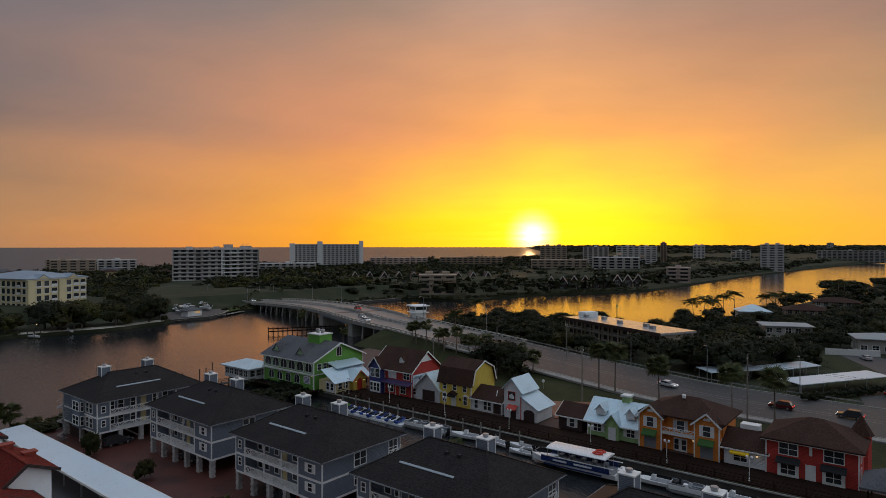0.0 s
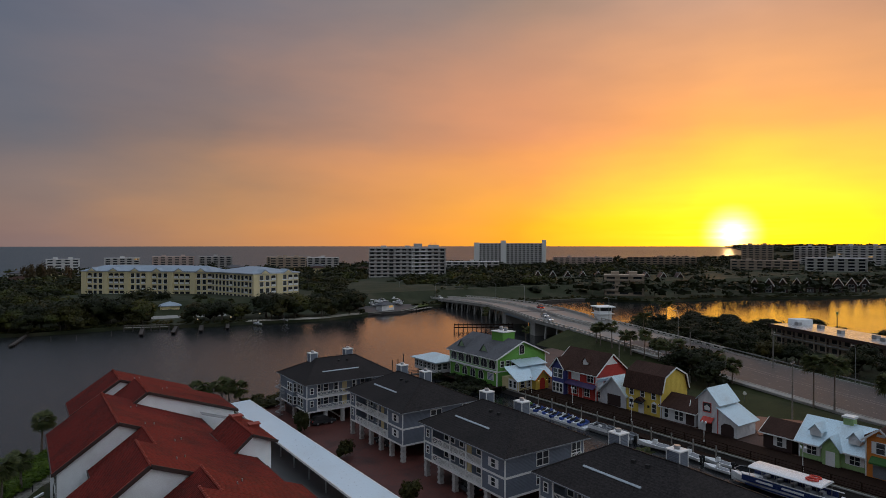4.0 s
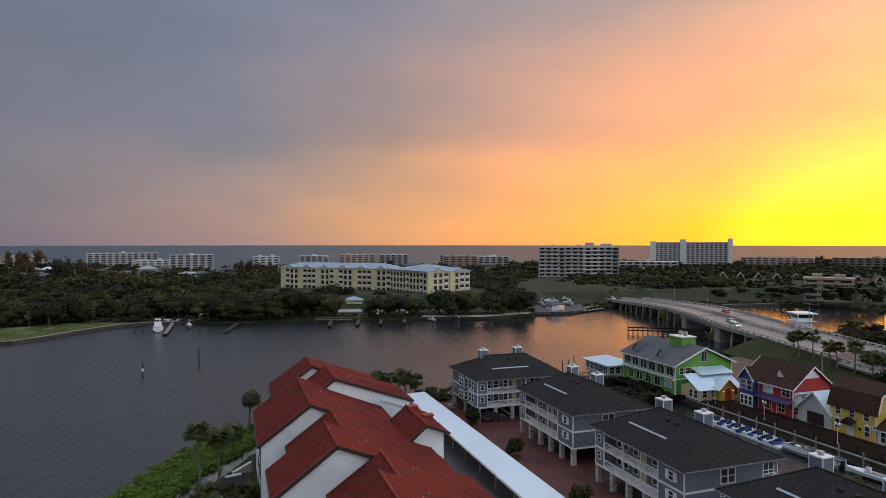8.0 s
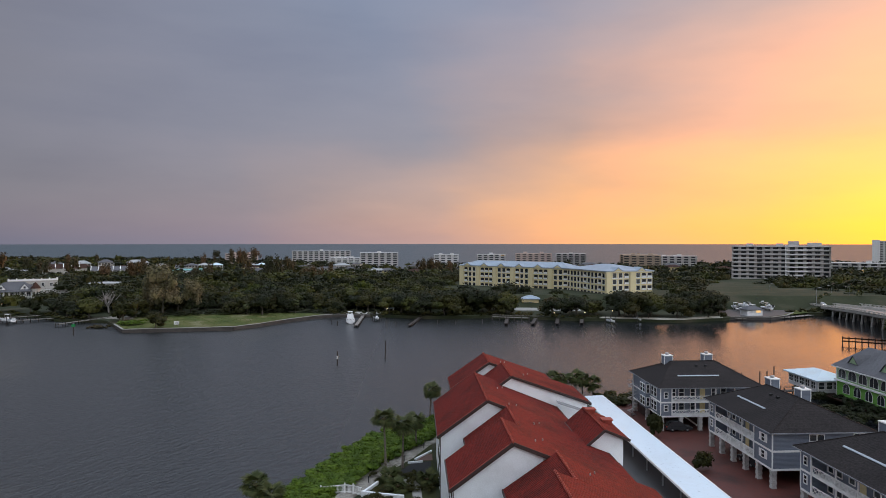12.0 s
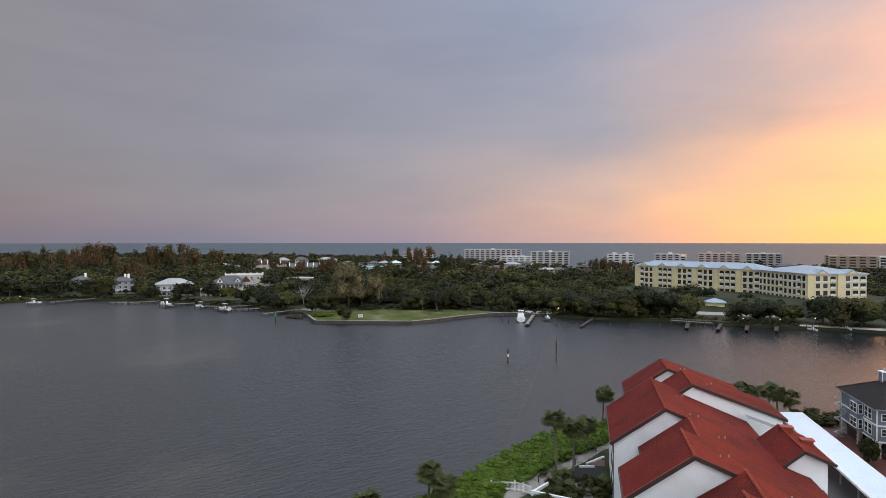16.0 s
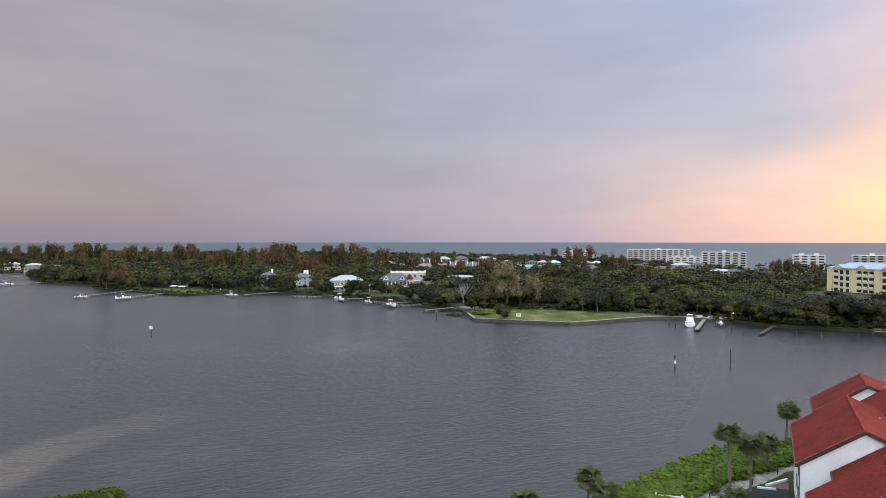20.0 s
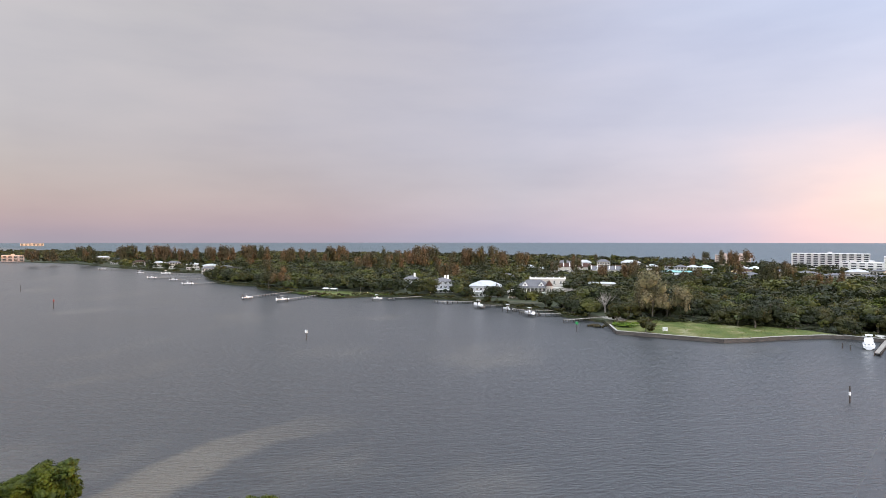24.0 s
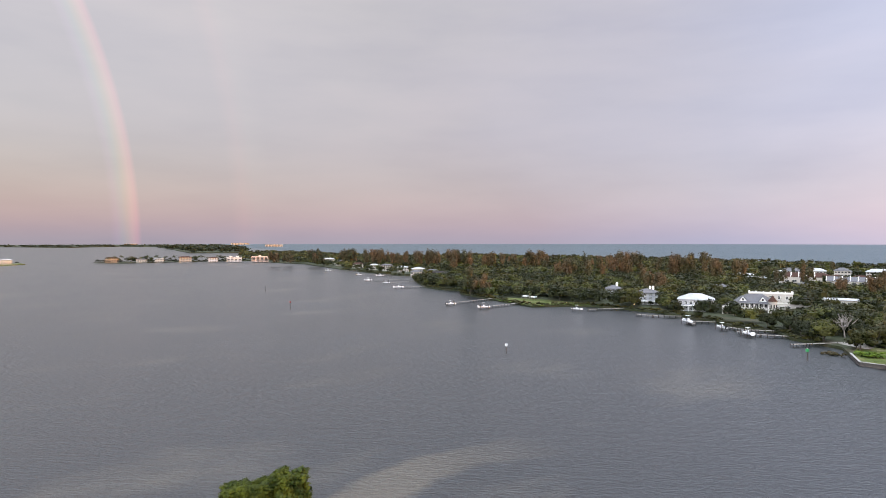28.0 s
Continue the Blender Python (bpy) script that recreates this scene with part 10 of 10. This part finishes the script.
land("garden_path", [(-2.4, 92.0), (-0.2, 90.6), (0.9, 87.6), (1.2, 80), (0.0, 80), (-0.4, 87), (-1.6, 89.6), (-3.2, 90.8)], 1.385, CONCRETE, "pale concrete garden path", "path", base=1.2)
land("mulch_bed", [(-2.6, 92.4), (0.8, 91.4), (2.6, 94), (2.6, 97.4), (-0.6, 96.4)], 1.40, DARK, "dark mulch bed", "garden bed", base=1.2)
land("terrace_condominium", [(0.4, 97.6), (2.9, 97.8), (2.9, 100.6), (1.6, 100.4)], 1.42, LOT, "small pinkish terrace by the condominium", "terrace", base=1.2)
for ax, ay, bx, by, h in ((-7.2, 84.3, -4.4, 83.4, 0.85), (-4.4, 83.4, -1.4, 82.6, 0.85), (-7.2, 84.6, -5.2, 88.6, 0.5), (-1.0, 96.5, 1.3, 97.0, 0.35), (0.1, 98.0, 2.8, 101.8, 0.35)):
    solid("planter_wall", MB().beam((ax, ay, h / 2), (bx, by, h / 2), 0.28, h), STUCCO, "low white rendered planter wall in garden", "garden wall", m=pose(0, 0, 1.3))
for x, y in ((-6.6, 89.2), (-4.2, 92.6), (-1.6, 97.6), (1.6, 103.6)):
    t = thing("bollard_light", pose(x, y, 1.36), "short dark path light", "path light", "path lights")
    part("stem", MB().cyl(0, 0, 0, 0.8, 0.07, n=7), BLACK, t)
    part("cap", MB().cyl(0, 0, 0.8, 0.95, 0.13, 0.06, n=8), BLACK, t)
# spiral stair beside the first stilt house
t = thing("spiral_stair", pose(43.6, 121.5, 1.3), "grey steel spiral stair beside the house", "stair")
part("column", MB().cyl(0, 0, 0, 7.4, 0.1, n=8), STEEL, t)
for k in range(34):
    a = k * 0.5
    part("step", MB().add([(0, 0, 0.2 * k), (1.0 * math.cos(a), 1.0 * math.sin(a), 0.2 * k), (1.0 * math.cos(a + 0.5), 1.0 * math.sin(a + 0.5), 0.2 * k), (0, 0, 0.2 * k - 0.06), (1.0 * math.cos(a), 1.0 * math.sin(a), 0.2 * k - 0.06), (1.0 * math.cos(a + 0.5), 1.0 * math.sin(a + 0.5), 0.2 * k - 0.06)], [(0, 1, 2), (5, 4, 3), (0, 3, 4, 1), (1, 4, 5, 2), (2, 5, 3, 0)]), STEEL, t)
rail = MB()
rail.tube([(1.0 * math.cos(k * 0.25), 1.0 * math.sin(k * 0.25), 0.1 * k + 0.9) for k in range(66)], [0.035] * 66, 5)
part("handrail", rail, STEEL, t)
